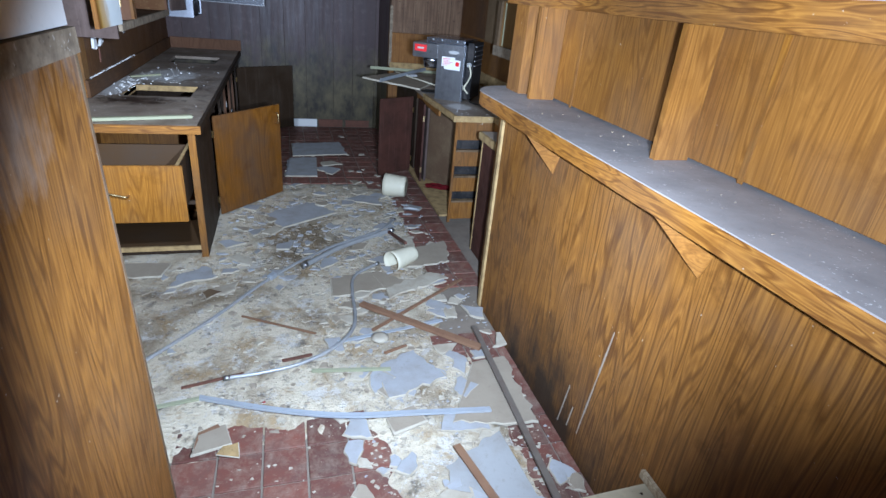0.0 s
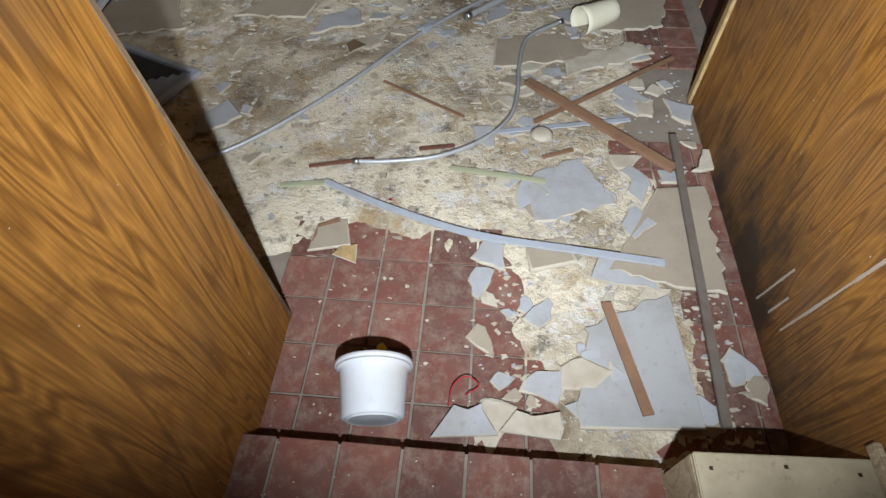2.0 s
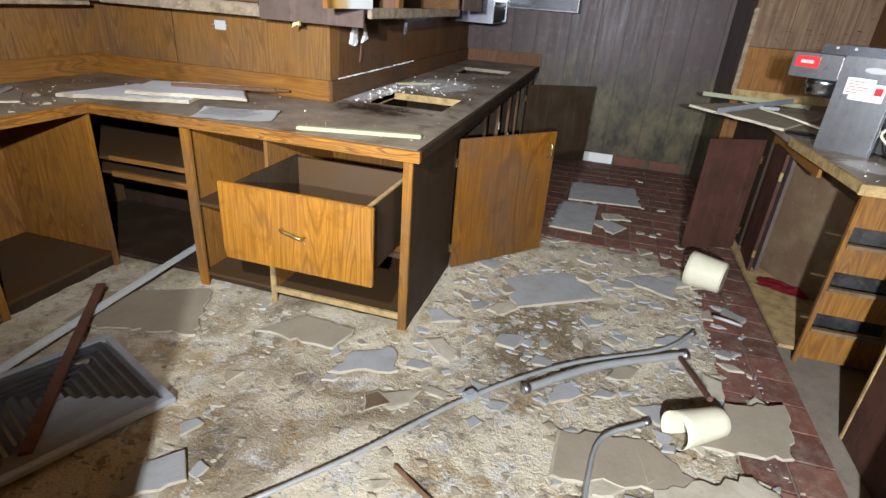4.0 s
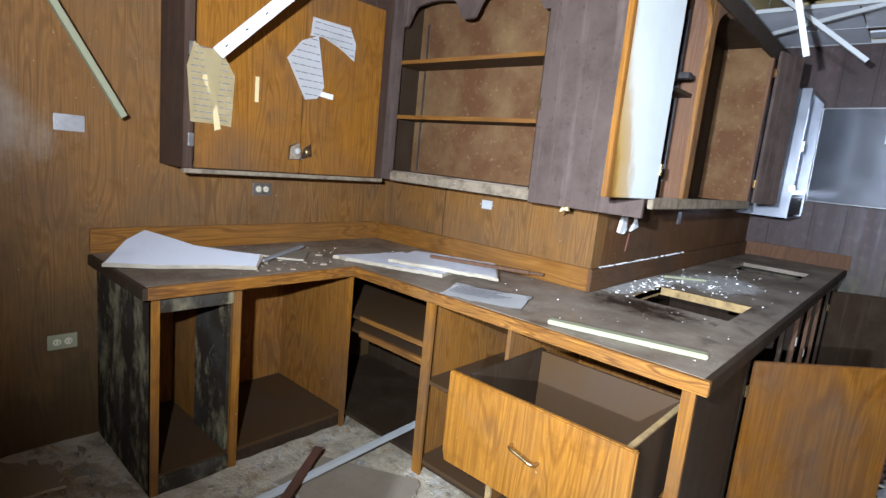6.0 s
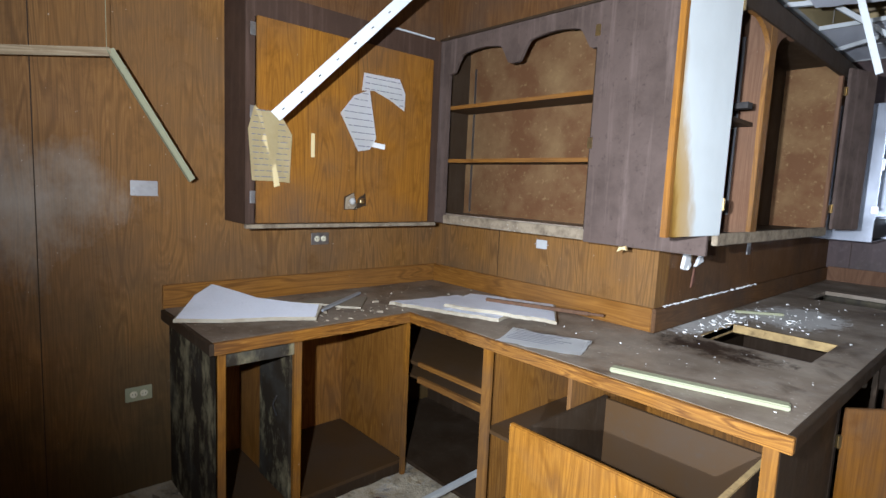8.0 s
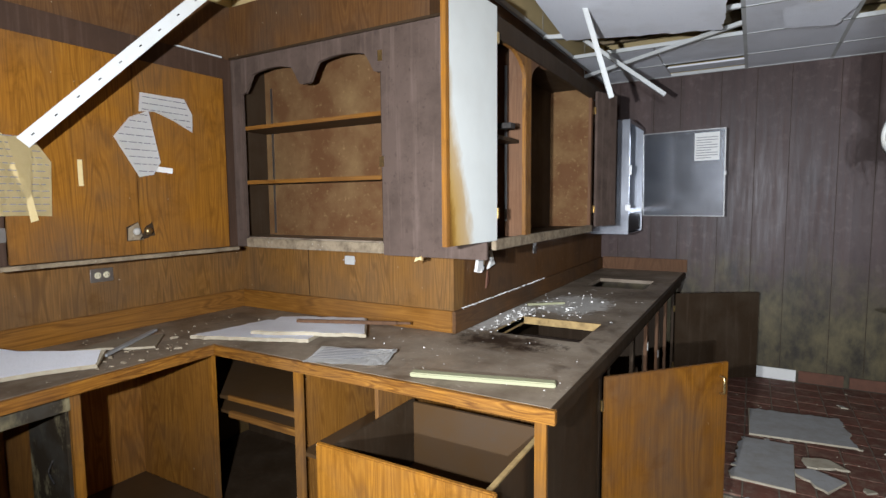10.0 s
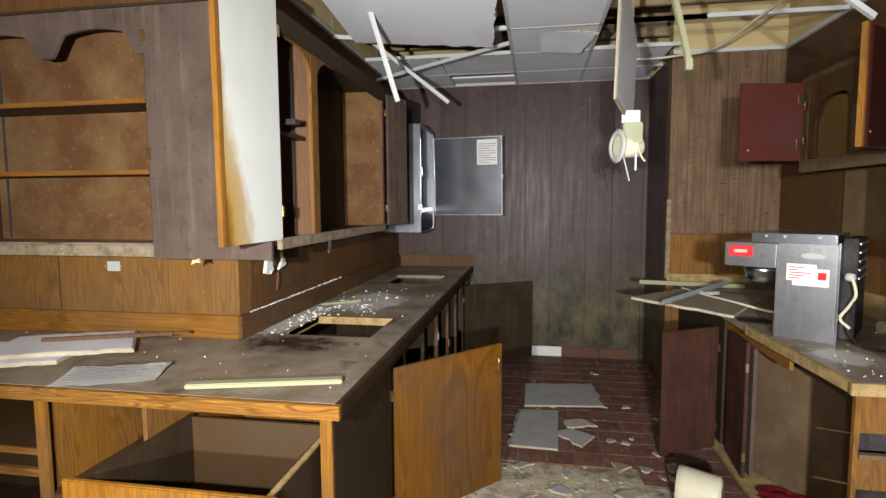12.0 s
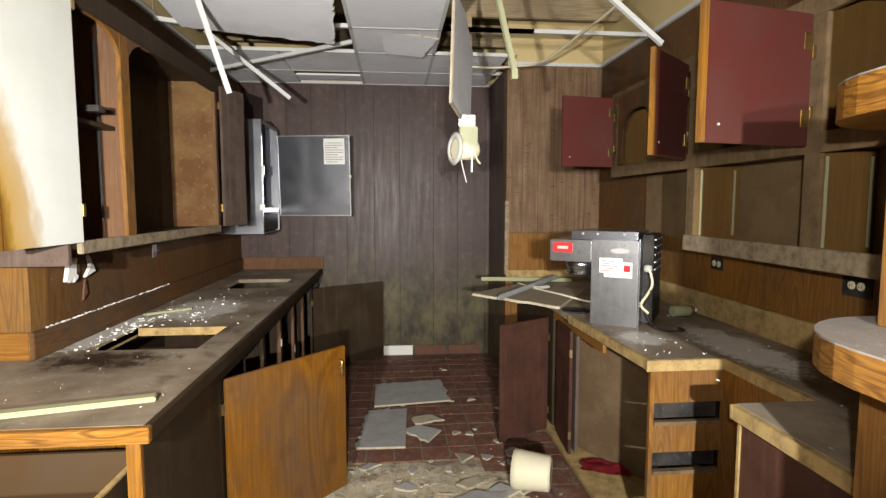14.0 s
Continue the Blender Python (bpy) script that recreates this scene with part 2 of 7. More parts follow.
m_smoked = plain("smoke_stained_board", (0.190, 0.130, 0.066), 0.75, vary=0.7, scale=4, dirt=(0.09, 0.055, 0.025), bump=0.15)
m_cratelid = plain("dirty_pale_plywood", (0.36, 0.30, 0.185), 0.85, vary=0.75, scale=5, dirt=(0.12, 0.095, 0.055), bump=0.2)
m_batten = plain("brown_batten_wood", (0.20, 0.115, 0.062), 0.7, vary=0.5, scale=9, dirt=(0.10, 0.05, 0.03), bump=0.2)
m_dullsteel = plain("dull_steel", (0.40, 0.39, 0.37), 0.42, 1.0, vary=0.5, scale=9, dirt=(0.10, 0.09, 0.08), bump=0.06)
m_black = plain("black_plastic", (0.018, 0.017, 0.016), 0.5, vary=0.4, scale=8, dirt=(0.14, 0.12, 0.1))
m_bucket = plain("white_plastic", (0.43, 0.43, 0.41), 0.45, vary=0.5, scale=7, dirt=(0.35, 0.30, 0.2), bump=0)
m_ivory = plain("ivory_plastic", (0.62, 0.57, 0.40), 0.38, vary=0.2, scale=7, dirt=(0.30, 0.24, 0.14), bump=0)
m_brass = plain("tarnished_brass", (0.55, 0.42, 0.20), 0.35, 1.0, vary=0.4, scale=20, bump=0)
m_greymetal = plain("grey_painted_metal", (0.42, 0.44, 0.45), 0.4, 0.3, vary=0.4, scale=8, dirt=(0.2, 0.18, 0.15), bump=0)
m_rust = plain("rusty_iron", (0.135, 0.058, 0.032), 0.8, 0.2, vary=0.6, scale=12, dirt=(0.055, 0.03, 0.02), bump=0.3)
m_oldbar = plain("dull_brown_metal", (0.150, 0.125, 0.095), 0.6, 0.25, vary=0.6, scale=12, dirt=(0.10, 0.05, 0.03), bump=0.1)
m_yellow = plain("yellow_plastic", (0.62, 0.44, 0.03), 0.5, vary=0.2, bump=0)
m_tube = plain("grey_flexible_conduit", (0.40, 0.395, 0.37), 0.45, 0.4, vary=0.4, scale=10, dirt=(0.2, 0.18, 0.14), bump=0)
m_red = plain("red_cloth", (0.28, 0.020, 0.026), 0.9, vary=0.3, scale=15, bump=0.3)
m_redplastic = plain("red_label", (0.62, 0.03, 0.03), 0.4, vary=0.1, bump=0)
m_rawwood = wood("old_raw_board", (0.20, 0.14, 0.075), (0.40, 0.31, 0.18), (0.48, 0.39, 0.24), axis="x", dirt=0.55, rough=0.85, rings=5, dirt_colour=(0.12, 0.09, 0.06))


def make_counter():
    """Grey-brown laminate: broad grime, brown spills round the sink hole, smeared plaster and flecks."""
    w = Nodes("dusty_laminate")
    c = w.coords(shift=False)
    sep = w.add("ShaderNodeSeparateXYZ")
    w.link(c, sep.inputs[0])
    x, y = sep.outputs[0], sep.outputs[1]

    def near(cx, cy, sx, sy):
        dx = w.math("MULTIPLY", w.math("SUBTRACT", x, cx), 1 / sx)
        dy = w.math("MULTIPLY", w.math("SUBTRACT", y, cy), 1 / sy)
        return w.math("SUBTRACT", 1.0, w.math("ADD", w.math("MULTIPLY", dx, dx), w.math("MULTIPLY", dy, dy)))

    tone = w.mix(w.ramp(w.noise(c, 2.2, 7, 0.65), (0.34, 0.0), (0.68, 1.0)), (0.135, 0.098, 0.064), (0.325, 0.268, 0.198))
    tone = w.mix(w.ramp(w.noise(c, 3.1, 5, 0.6, 0.6), (0.60, 0.0), (0.70, 0.7)), tone, (0.045, 0.024, 0.012))
    tone = w.mix(w.ramp(w.noise(c, 5.0, 8, 0.7), (0.56, 0.0), (0.80, 0.6)), tone, (0.32, 0.285, 0.23))
    blot = w.noise(c, 7.5, 8, 0.74, 0.4)
    spill = w.math("ADD", w.math("MULTIPLY", near(-1.12, 4.60, 0.40, 0.20), 0.34), blot)
    tone = w.mix(w.ramp(spill, (0.66, 0.0), (0.80, 0.9)), tone, (0.028, 0.014, 0.007))
    grit = w.noise(c, 24, 9, 0.78, 0.3)
    for cx, cy, sx, sy in ((-1.36, 5.15, 0.17, 0.60), (-1.10, 5.70, 0.34, 0.50), (1.66, 4.55, 0.20, 0.62), (1.30, 4.75, 0.16, 0.20)):
        dust = w.math("ADD", w.math("MULTIPLY", near(cx, cy, sx, sy), 0.36), w.math("ADD", w.math("MULTIPLY", grit, 0.6), w.math("MULTIPLY", blot, 0.4)))
        tone = w.mix(w.ramp(dust, (0.66, 0.0), (0.76, 0.9)), tone, (0.62, 0.59, 0.53))
    patch = w.ramp(w.noise(c, 4.0, 5, 0.7), (0.45, 0.0), (0.62, 1.0))
    tone = w.mix(w.math("MULTIPLY", patch, w.ramp(w.noise(c, 60, 4, 0.65), (0.62, 0.0), (0.68, 0.8))), tone, (0.52, 0.48, 0.41))
    w.bump(w.noise(c, 70, 4, 0.6), 0.25, 0.004)
    return w.done(tone, w.ramp(w.noise(c, 2.6, 5, 0.6), (0.4, 0.34), (0.65, 0.75)))


m_counter = make_counter()


def make_white_door():
    """White laminate with a yellow-brown water stain that has run down to its foot."""
    w = Nodes("white_laminate")
    c = w.coords(shift=False)
    sep = w.add("ShaderNodeSeparateXYZ")
    w.link(c, sep.inputs[0])
    n = w.noise(w.coords((1, 1, 0.4), False), 7, 6, 0.6)
    run = w.math("SUBTRACT", w.math("ADD", w.math("SUBTRACT", w.math("MULTIPLY", sep.outputs[0], 3.4), 0.54), w.math("MULTIPLY", n, 0.55)), w.math("MULTIPLY", sep.outputs[2], 0.75))
    tone = w.mix(w.ramp(w.noise(c, 4, 5, 0.6), (0.45, 0.0), (0.75, 0.3)), (0.60, 0.62, 0.58), (0.44, 0.44, 0.40))
    tone = w.mix(w.ramp(run, (0.50, 0.0), (0.66, 0.75), (0.95, 1.0)), tone, (0.36, 0.21, 0.035))
    tone = w.mix(w.ramp(run, (0.86, 0.0), (1.0, 0.9)), tone, (0.13, 0.06, 0.012))
    return w.done(tone, 0.4)


m_white = make_white_door()


def make_crust():
    """Trodden plaster and glue crust: cream, tan and grey patches, damp stains, crumbs."""
    w = Nodes("plaster_crust")
    c = w.coords(shift=False)
    tone = w.mix(w.ramp(w.noise(c, 1.35, 7, 0.66, 0.6), (0.38, 0.0), (0.54, 1.0)), (0.200, 0.150, 0.085), (0.570, 0.490, 0.340))
    tone = w.mix(w.ramp(w.noise(c, 4.3, 8, 0.72, 0.5), (0.52, 0.0), (0.62, 0.8)), tone, (0.315, 0.220, 0.105))
    tone = w.mix(w.ramp(w.noise(c, 6.5, 9, 0.76, 0.3), (0.54, 0.0), (0.60, 0.85)), tone, (0.54, 0.50, 0.42))
    tone = w.mix(w.ramp(w.noise(c, 8.0, 9, 0.76), (0.55, 0.0), (0.64, 0.85)), tone, (0.120, 0.102, 0.076))
    tone = w.mix(w.ramp(w.noise(c, 14.0, 8, 0.78, 0.5), (0.57, 0.0), (0.62, 0.7)), tone, (0.27, 0.255, 0.23))
    tone = w.mix(w.ramp(w.noise(c, 38, 6, 0.76), (0.56, 0.0), (0.68, 0.55)), tone, (0.14, 0.11, 0.07))
    tone = w.mix(w.ramp(w.noise(c, 60, 4, 0.65), (0.62, 0.0), (0.68, 0.75)), tone, (0.56, 0.51, 0.40))
    h = w.math("ADD", w.noise(c, 24, 6, 0.7), w.math("MULTIPLY", w.noise(c, 90, 3, 0.6), 0.5))
    w.bump(h, 0.9, 0.014)
    return w.done(tone, 0.85)


m_crust = make_crust()


def make_tile():
    """Red quarry tile, each of its own tone, with dirt and dust."""
    w = Nodes("quarry_tile")
    info = w.add("ShaderNodeObjectInfo")
    tone = w.ramp(info.outputs["Random"], (0.0, (0.105, 0.044, 0.030)), (0.5, (0.140, 0.056, 0.038)), (1.0, (0.175, 0.070, 0.046)))
    n = w.noise(w.coords(), 9, 6, 0.65)
    tone = w.mix(w.ramp(n, (0.42, 0.0), (0.72, 0.6)), tone, (0.10, 0.07, 0.055))
    tone = w.mix(w.ramp(w.noise(w.coords(), 16, 7, 0.75), (0.46, 0.0), (0.70, 0.6)), tone, (0.26, 0.20, 0.14))
    tone = w.mix(w.ramp(w.noise(w.coords(), 70, 5, 0.75), (0.64, 0.0), (0.72, 0.6)), tone, (0.48, 0.42, 0.33))
    w.bump(w.noise(w.coords(), 45, 4, 0.6), 0.2, 0.004)
    return w.done(tone, w.ramp(n, (0.35, 0.45), (0.7, 0.8)))


m_tile = make_tile()
m_grout = plain("dirty_grout", (0.21, 0.172, 0.125), 0.9, vary=0.5, scale=9, dirt=(0.10, 0.08, 0.06), bump=0.4)
m_shard_grey = plain("grey_tile_face", (0.325, 0.318, 0.300), 0.8, vary=0.6, scale=9, dirt=(0.22, 0.19, 0.14), bump=0.3)
m_shard_tan = plain("tan_tile_back", (0.29, 0.24, 0.165), 0.9, vary=0.4, scale=7, dirt=(0.17, 0.13, 0.09), bump=0.3)
m_shard_cream = plain("cream_tile_core", (0.42, 0.37, 0.27), 0.9, vary=0.7, scale=11, dirt=(0.24, 0.19, 0.12), bump=0.4)


def make_ceiling_tile():
    w = Nodes("mineral_fibre_tile")
    c = w.coords()
    tone = w.mix(w.ramp(w.noise(c, 1.8, 5, 0.6), (0.5, 0.0), (0.78, 0.55)), (0.76, 0.77, 0.80), (0.48, 0.46, 0.44))
    n = w.noise(c, 95, 5, 0.7)
    tone = w.mix(w.ramp(n, (0.60, 0.0), (0.70, 0.4)), tone, (0.30, 0.30, 0.31))
    w.bump(n, 0.6, 0.006)
    return w.done(tone, 0.9)


m_ctile = make_ceiling_tile()


def make_far_wall():
    """Dark plum-brown plank panelling, damp-stained, with mould at its foot."""
    w = Nodes("dark_plank_panelling")
    c = w.coords(shift=False)
    grain = w.noise(w.coords((22, 22, 1.8), False), 1.0, 6, 0.65)
    tone = w.mix(w.ramp(grain, (0.35, 0.0), (0.65, 1.0)), (0.058, 0.037, 0.032), (0.080, 0.052, 0.045))
    tone = w.mix(w.ramp(w.noise(w.coords((1, 1, 1), False), 13, 8, 0.72), (0.52, 0.0), (0.70, 0.7)), tone, (0.135, 0.100, 0.090))
    tone = w.mix(w.ramp(w.noise(w.coords((1, 1, 0.7), False), 7, 7, 0.7), (0.54, 0.0), (0.70, 0.7)), tone, (0.034, 0.023, 0.019))
    tone = w.mix(w.ramp(w.noise(w.coords((3, 3, 0.6), False), 1.0, 5, 0.6), (0.45, 0.0), (0.72, 0.5)), tone, (0.130, 0.092, 0.080))
    sep = w.add("ShaderNodeSeparateXYZ")
    w.link(c, sep.inputs[0])
    low = w.ramp(w.math("ADD", w.math("MULTIPLY", sep.outputs[2], -0.75), w.math("ADD", w.noise(c, 3.5, 6, 0.65), 0.35)), (0.0, 0.0), (0.36, 0.9))
    mould = w.mix(w.ramp(w.noise(w.coords((1, 1, 0.55), False), 6, 9, 0.72), (0.36, 0.0), (0.70, 1.0)), (0.026, 0.022, 0.014), (0.140, 0.114, 0.052))
    plank = w.add("ShaderNodeTexWhiteNoise")
    plank.noise_dimensions = "1D"
    w.link(w.math("FLOOR", w.math("MULTIPLY", w.math("ADD", sep.outputs[0], 1.27), 1 / 0.145), 0.0), plank.inputs["W"])
    tone = w.mix(w.ramp(plank.outputs["Value"], (0.0, 0.0), (1.0, 0.5)), tone, (0.040, 0.026, 0.022))
    tone = w.mix(low, tone, mould)
    w.bump(grain, 0.15, 0.003)
    w.gloss = 0.2
    return w.done(tone, w.ramp(grain, (0.3, 0.36), (0.7, 0.55)))


m_far = make_far_wall()


def make_jog():
    """Weathered tan-brown planks with short dark nicks across the grain."""
    w = Nodes("weathered_planks")
    grain = w.noise(w.coords((40, 40, 2.0), False), 1.0, 5, 0.6)
    tone = w.mix(w.ramp(grain, (0.35, 0.0), (0.68, 1.0)), (0.120, 0.070, 0.038), (0.200, 0.128, 0.072))
    tone = w.mix(w.ramp(w.noise(w.coords((1, 1, 1), False), 5, 7, 0.68), (0.45, 0.0), (0.72, 0.7)), tone, (0.085, 0.050, 0.030))
    nick = w.ramp(w.noise(w.coords((13, 13, 75), False), 1.0, 2, 0.5), (0.66, 0.0), (0.70, 0.8))
    tone = w.mix(nick, tone, (0.035, 0.020, 0.014))
    w.bump(grain, 0.2, 0.003)
    return w.done(tone, 0.6)


m_jog = make_jog()


def make_mould():
    w = Nodes("mouldy_board")
    c = w.coords()
    tone = w.mix(w.ramp(w.noise(w.coords((1, 1, 0.5)), 6, 9, 0.72), (0.47, 0.0), (0.60, 1.0)), (0.030, 0.022, 0.013), (0.235, 0.200, 0.110))
    tone = w.mix(w.ramp(w.noise(c, 3, 4, 0.6), (0.5, 0.0), (0.62, 0.85)), tone, (0.05, 0.045, 0.035))
    return w.done(tone, 0.85)


m_mould = make_mould()

# ---- mesh helpers ----


def box(bm, x0, y0, z0, x1, y1, z1):
    v = [bm.verts.new((x, y, z)) for x in (x0, x1) for y in (y0, y1) for z in (z0, z1)]
    for a, b, c, d in ((0, 1, 3, 2), (4, 6, 7, 5), (0, 4, 5, 1), (2, 3, 7, 6), (0, 2, 6, 4), (1, 5, 7, 3)):
        bm.faces.new((v[a], v[b], v[c], v[d]))
    return bm


def boxes(*rows, bevel=0.0):
    bm = bmesh.new()
    for r in rows:
        box(bm, *r)
    if bevel:
        bmesh.ops.bevel(bm, geom=list(bm.edges), offset=bevel, segments=2, affect="EDGES", clamp_overlap=True)
    return bm


def prism(pts, z0, z1, bm=None, bevel=0.0):
    """An upright prism over an outline in x and y."""
    bm = bm or bmesh.new()
    a = [bm.verts.new((x, y, z0)) for x, y in pts]
    b = [bm.verts.new((x, y, z1)) for x, y in pts]
    bm.faces.new(a[::-1])
    bm.faces.new(b)
    for i in range(len(pts)):
        j = (i + 1) % len(pts)
        bm.faces.new((a[i], a[j], b[j], b[i]))
    if bevel:
        bmesh.ops.bevel(bm, geom=list(bm.edges), offset=bevel, segments=1, affect="EDGES", clamp_overlap=True)
    return bm


def tube(path, radius, sides=10, bm=None, closed_ends=True):
    """A round bar along a path of points; radius may be a list."""
    bm = bm or bmesh.new()
    pts = [Vector(p) for p in path]
    rings = []
    for i, p in enumerate(pts):
        d = (pts[min(i + 1, len(pts) - 1)] - pts[max(i - 1, 0)]).normalized()
        u = d.cross(Vector((0, 0, 1)))
        u = u.normalized() if u.length > 1e-3 else Vector((1, 0, 0))
        v = d.cross(u)
        r = radius[i] if isinstance(radius, (list, tuple)) else radius
        rings.append([bm.verts.new(p + r * (math.cos(k * math.tau / sides) * u + math.sin(k * math.tau / sides) * v)) for k in range(sides)])
    for a, b in zip(rings, rings[1:]):
        for k in range(sides):
            f = bm.faces.new((a[k], a[(k + 1) % sides], b[(k + 1) % sides], b[k]))
            f.smooth = True
    if closed_ends:
        bm.faces.new(rings[0][::-1])
        bm.faces.new(rings[-1])
    return bm


def lathe(profile, sides=28, bm=None):
    """A turned body: profile of (radius, z), open where it does not meet the axis."""
    bm = bm or bmesh.new()
    rings = []
    for r, z in profile:
        rings.append([bm.verts.new((r * math.cos(k * math.tau / sides), r * math.sin(k * math.tau / sides), z)) for k in range(sides)])
    for a, b in zip(rings, rings[1:]):
        for k in range(sides):
            f = bm.faces.new((a[k], a[(k + 1) % sides], b[(k + 1) % sides], b[k]))
            f.smooth = True
    bm.faces.new(rings[0][::-1])
    bm.faces.new(rings[-1])
    return bm


def smooth_path(points, steps=8):
    """A Catmull-Rom line through points."""
    p = [Vector(q) for q in points]
    p = [2 * p[0] - p[1]] + p + [2 * p[-1] - p[-2]]
    out = []
    for i in range(1, len(p) - 2):
        for s in range(steps):
            t = s / steps
            a, b, c, d = p[i - 1:i + 3]
            out.append(0.5 * (2 * b + (c - a) * t + (2 * a - 5 * b + 4 * c - d) * t * t + (3 * b - a - 3 * c + d) * t ** 3))
    return out + [p[-2]]


def jagged(w, h, seed, bite=0.25, step=0.035, rough=0.012):
    """The outline of a broken board about w by h: some sides straight, some torn."""
    r = random.Random(seed)
    corners = [(-w / 2, -h / 2), (w / 2, -h / 2 + h * bite * r.random()), (w / 2 - w * bite * r.random(), h / 2), (-w / 2 + w * bite * r.random(), h / 2 - h * bite * r.random())]
    torn = [r.random() < 0.6 for _ in range(4)]
    pts = []
    for i in range(4):
        a, b = Vector(corners[i]), Vector(corners[(i + 1) % 4])
        n = max(2, int((b - a).length / step)) if torn[i] else 1
        for k in range(n):
            p = a.lerp(b, k / n)
            if k:
                p += Vector((r.uniform(-1, 1), r.uniform(-1, 1))) * rough
            pts.append((p.x, p.y))
    return pts


def shard_mesh(pts, thick, top, side, name="shard"):
    """A thin broken board: face on top, paler torn rim and underside."""
    n = len(pts)
    cx, cy = sum(p[0] for p in pts) / n, sum(p[1] for p in pts) / n
    size = max(math.hypot(p[0] - cx, p[1] - cy) for p in pts)
    verts = [(x, y, 0) for x, y in pts] + [(x, y, thick * 0.7) for x, y in pts]
    rr = random.Random(n * 1000 + int(size * 9999))
    for x, y in pts:
        torn = min(0.16, rr.choice((0.003, 0.004, 0.006, 0.011, 0.016)) / size)
        verts.append((cx + (x - cx) * (1 - torn), cy + (y - cy) * (1 - torn), thick))
    faces = [tuple(range(n))[::-1], tuple(range(2 * n, 3 * n))]
    for i in range(n):
        j = (i + 1) % n
        faces += [(i, j, n + j, n + i), (n + i, n + j, 2 * n + j, 2 * n + i)]
    me = bpy.data.meshes.new(name)
    me.from_pydata(verts, [], faces)
    me.materials.append(top)
    me.materials.append(side)
    for i, f in enumerate(me.polygons):
        f.material_index = 0 if i < 2 else 1
    return me


def finish(bm, name, material):
    bmesh.ops.recalc_face_normals(bm, faces=bm.faces)
    me = bpy.data.meshes.new(name)
    bm.to_mesh(me)
    bm.free()
    me.materials.append(material)
    return me


def part(name, bm, material, parent, label=""):
    ob = new(name, finish(bm, name, material))
    ob.parent = parent
    return tagged(ob, label)


def parts(name, rows, material, parent, label="", bevel=0.0):
    """Several boxes, each a part of its own."""
    for row in rows:
        part(name, boxes(row, bevel=bevel), material, parent, label)


def thing(name, place, label, category, turn=0.0, group="", kind=""):
    """An empty at a thing's base, to hold its parts."""
    ob = new(name)
    ob.empty_display_size = 0.1
    ob.matrix_world = pose(*place, 0, 0, turn)
    return tagged(ob, label, category, group, kind)


def solo(name, bm, material, label, category, place=(0, 0, 0), turn=0.0, group="", kind="", tilt=(0, 0)):
    ob = new(name, finish(bm, name, material))
    ob.matrix_world = pose(*place, tilt[0], tilt[1], turn)
    return tagged(ob, label, category, group, kind)


def setting(name, bm, material, label=""):
    ob = new(name, finish(bm, name, material))
    return tagged(ob, label, "", "", "structure")

# ---- the large structure ----
TOP = 3.25      # deck above the lost ceiling
GRID = 2.76     # height of the ceiling grid
XL, YM, XC, YF = -3.05, 4.65, -1.43, 7.78          # left wall, middle wall, long wall, far wall
XS, YJ, XR = 1.08, 6.92, 1.92                      # side return, jog wall, right wall

setting("floor", boxes((-3.2, 1.41, -0.12, 2.1, 7.95, -0.006)), m_grout, "dirty mortar bed under the quarry tiles")
setting("floor_landing", boxes((-0.66, -1.55, -0.12, 2.1, 1.40, 0.107)), m_grout, "raised landing with a low step down")
setting("wall_left", boxes((XL - 0.12, 1.45, 0, XL, YM + 0.12, GRID)), m_wallwood, "wood-print panelled wall with damp stains")
setting("wall_middle", boxes((XL, YM, 0, XC, YM + 0.12, GRID)), m_wallwood, "wood-print panelled wall")
setting("wall_long", boxes((XC - 0.12, YM + 0.12, 0, XC, YF, GRID)), m_walnut, "dark brown panelled wall behind the long counter")
setting("wall_far", boxes((XC - 0.12, YF, 0, XS + 0.12, YF + 0.12, GRID)), m_far, "dark plank-panelled wall, mouldy at its foot")
setting("wall_return", boxes((XS, YJ + 0.12, 0, XS + 0.12, YF, GRID)), m_far)
setting("wall_jog", boxes((XS, YJ, 1.32, XR, YJ + 0.12, GRID)), m_jog, "weathered reddish plank wall")
setting("wall_jog_low", boxes((XS, YJ, 0, XR, YJ + 0.12, 1.317)), m_panel, "orange wood-print panel below the planks")
setting("wall_right", boxes((XR, -1.55, 0, XR + 0.12, YJ + 0.12, 1.37)), m_panel, "orange-brown panelled wall")
setting("wall_right_upper", boxes((XR, -1.55, 1.37, XR + 0.12, YJ + 0.12, GRID)), m_walnut, "brown panelled wall")
setting("wall_south", boxes((XL, 1.45, 0, -0.66, 1.57, GRID)), m_walnut)
setting("wall_back", boxes((-0.66, -1.67, 0, XR + 0.12, -1.55, GRID)), m_walnut)


def leaning(x0, x1, y0, z0, z1, strip=0.0):
    """An upright slab in the y-z plane whose free edge leans back with height."""
    y1 = lambda z: 1.834 - 0.073 * z
    bm = bmesh.new()
    side = [(y1(z0) if strip else y0, z0), (y1(z0) + strip, z0), (y1(z1) + strip, z1), (y1(z1) if strip else y0, z1)]
    a = [bm.verts.new((x0, y, z)) for y, z in side]
    b = [bm.verts.new((x1, y, z)) for y, z in side]
    bm.faces.new(a)
    bm.faces.new(b[::-1])
    for i in range(4):
        j = (i + 1) % 4
        bm.faces.new((a[i], a[j], b[j], b[i]))
    return bm


setting("wall_partition", leaning(-0.66, -0.545, -1.55, 0, 1.60), m_partition, "orange wood-print partition ending in a free edge, scuffed above")
setting("wall_partition_top", leaning(-0.66, -0.545, -1.55, 1.655, GRID), m_joint, "scuffed pale plaster above the panelling")
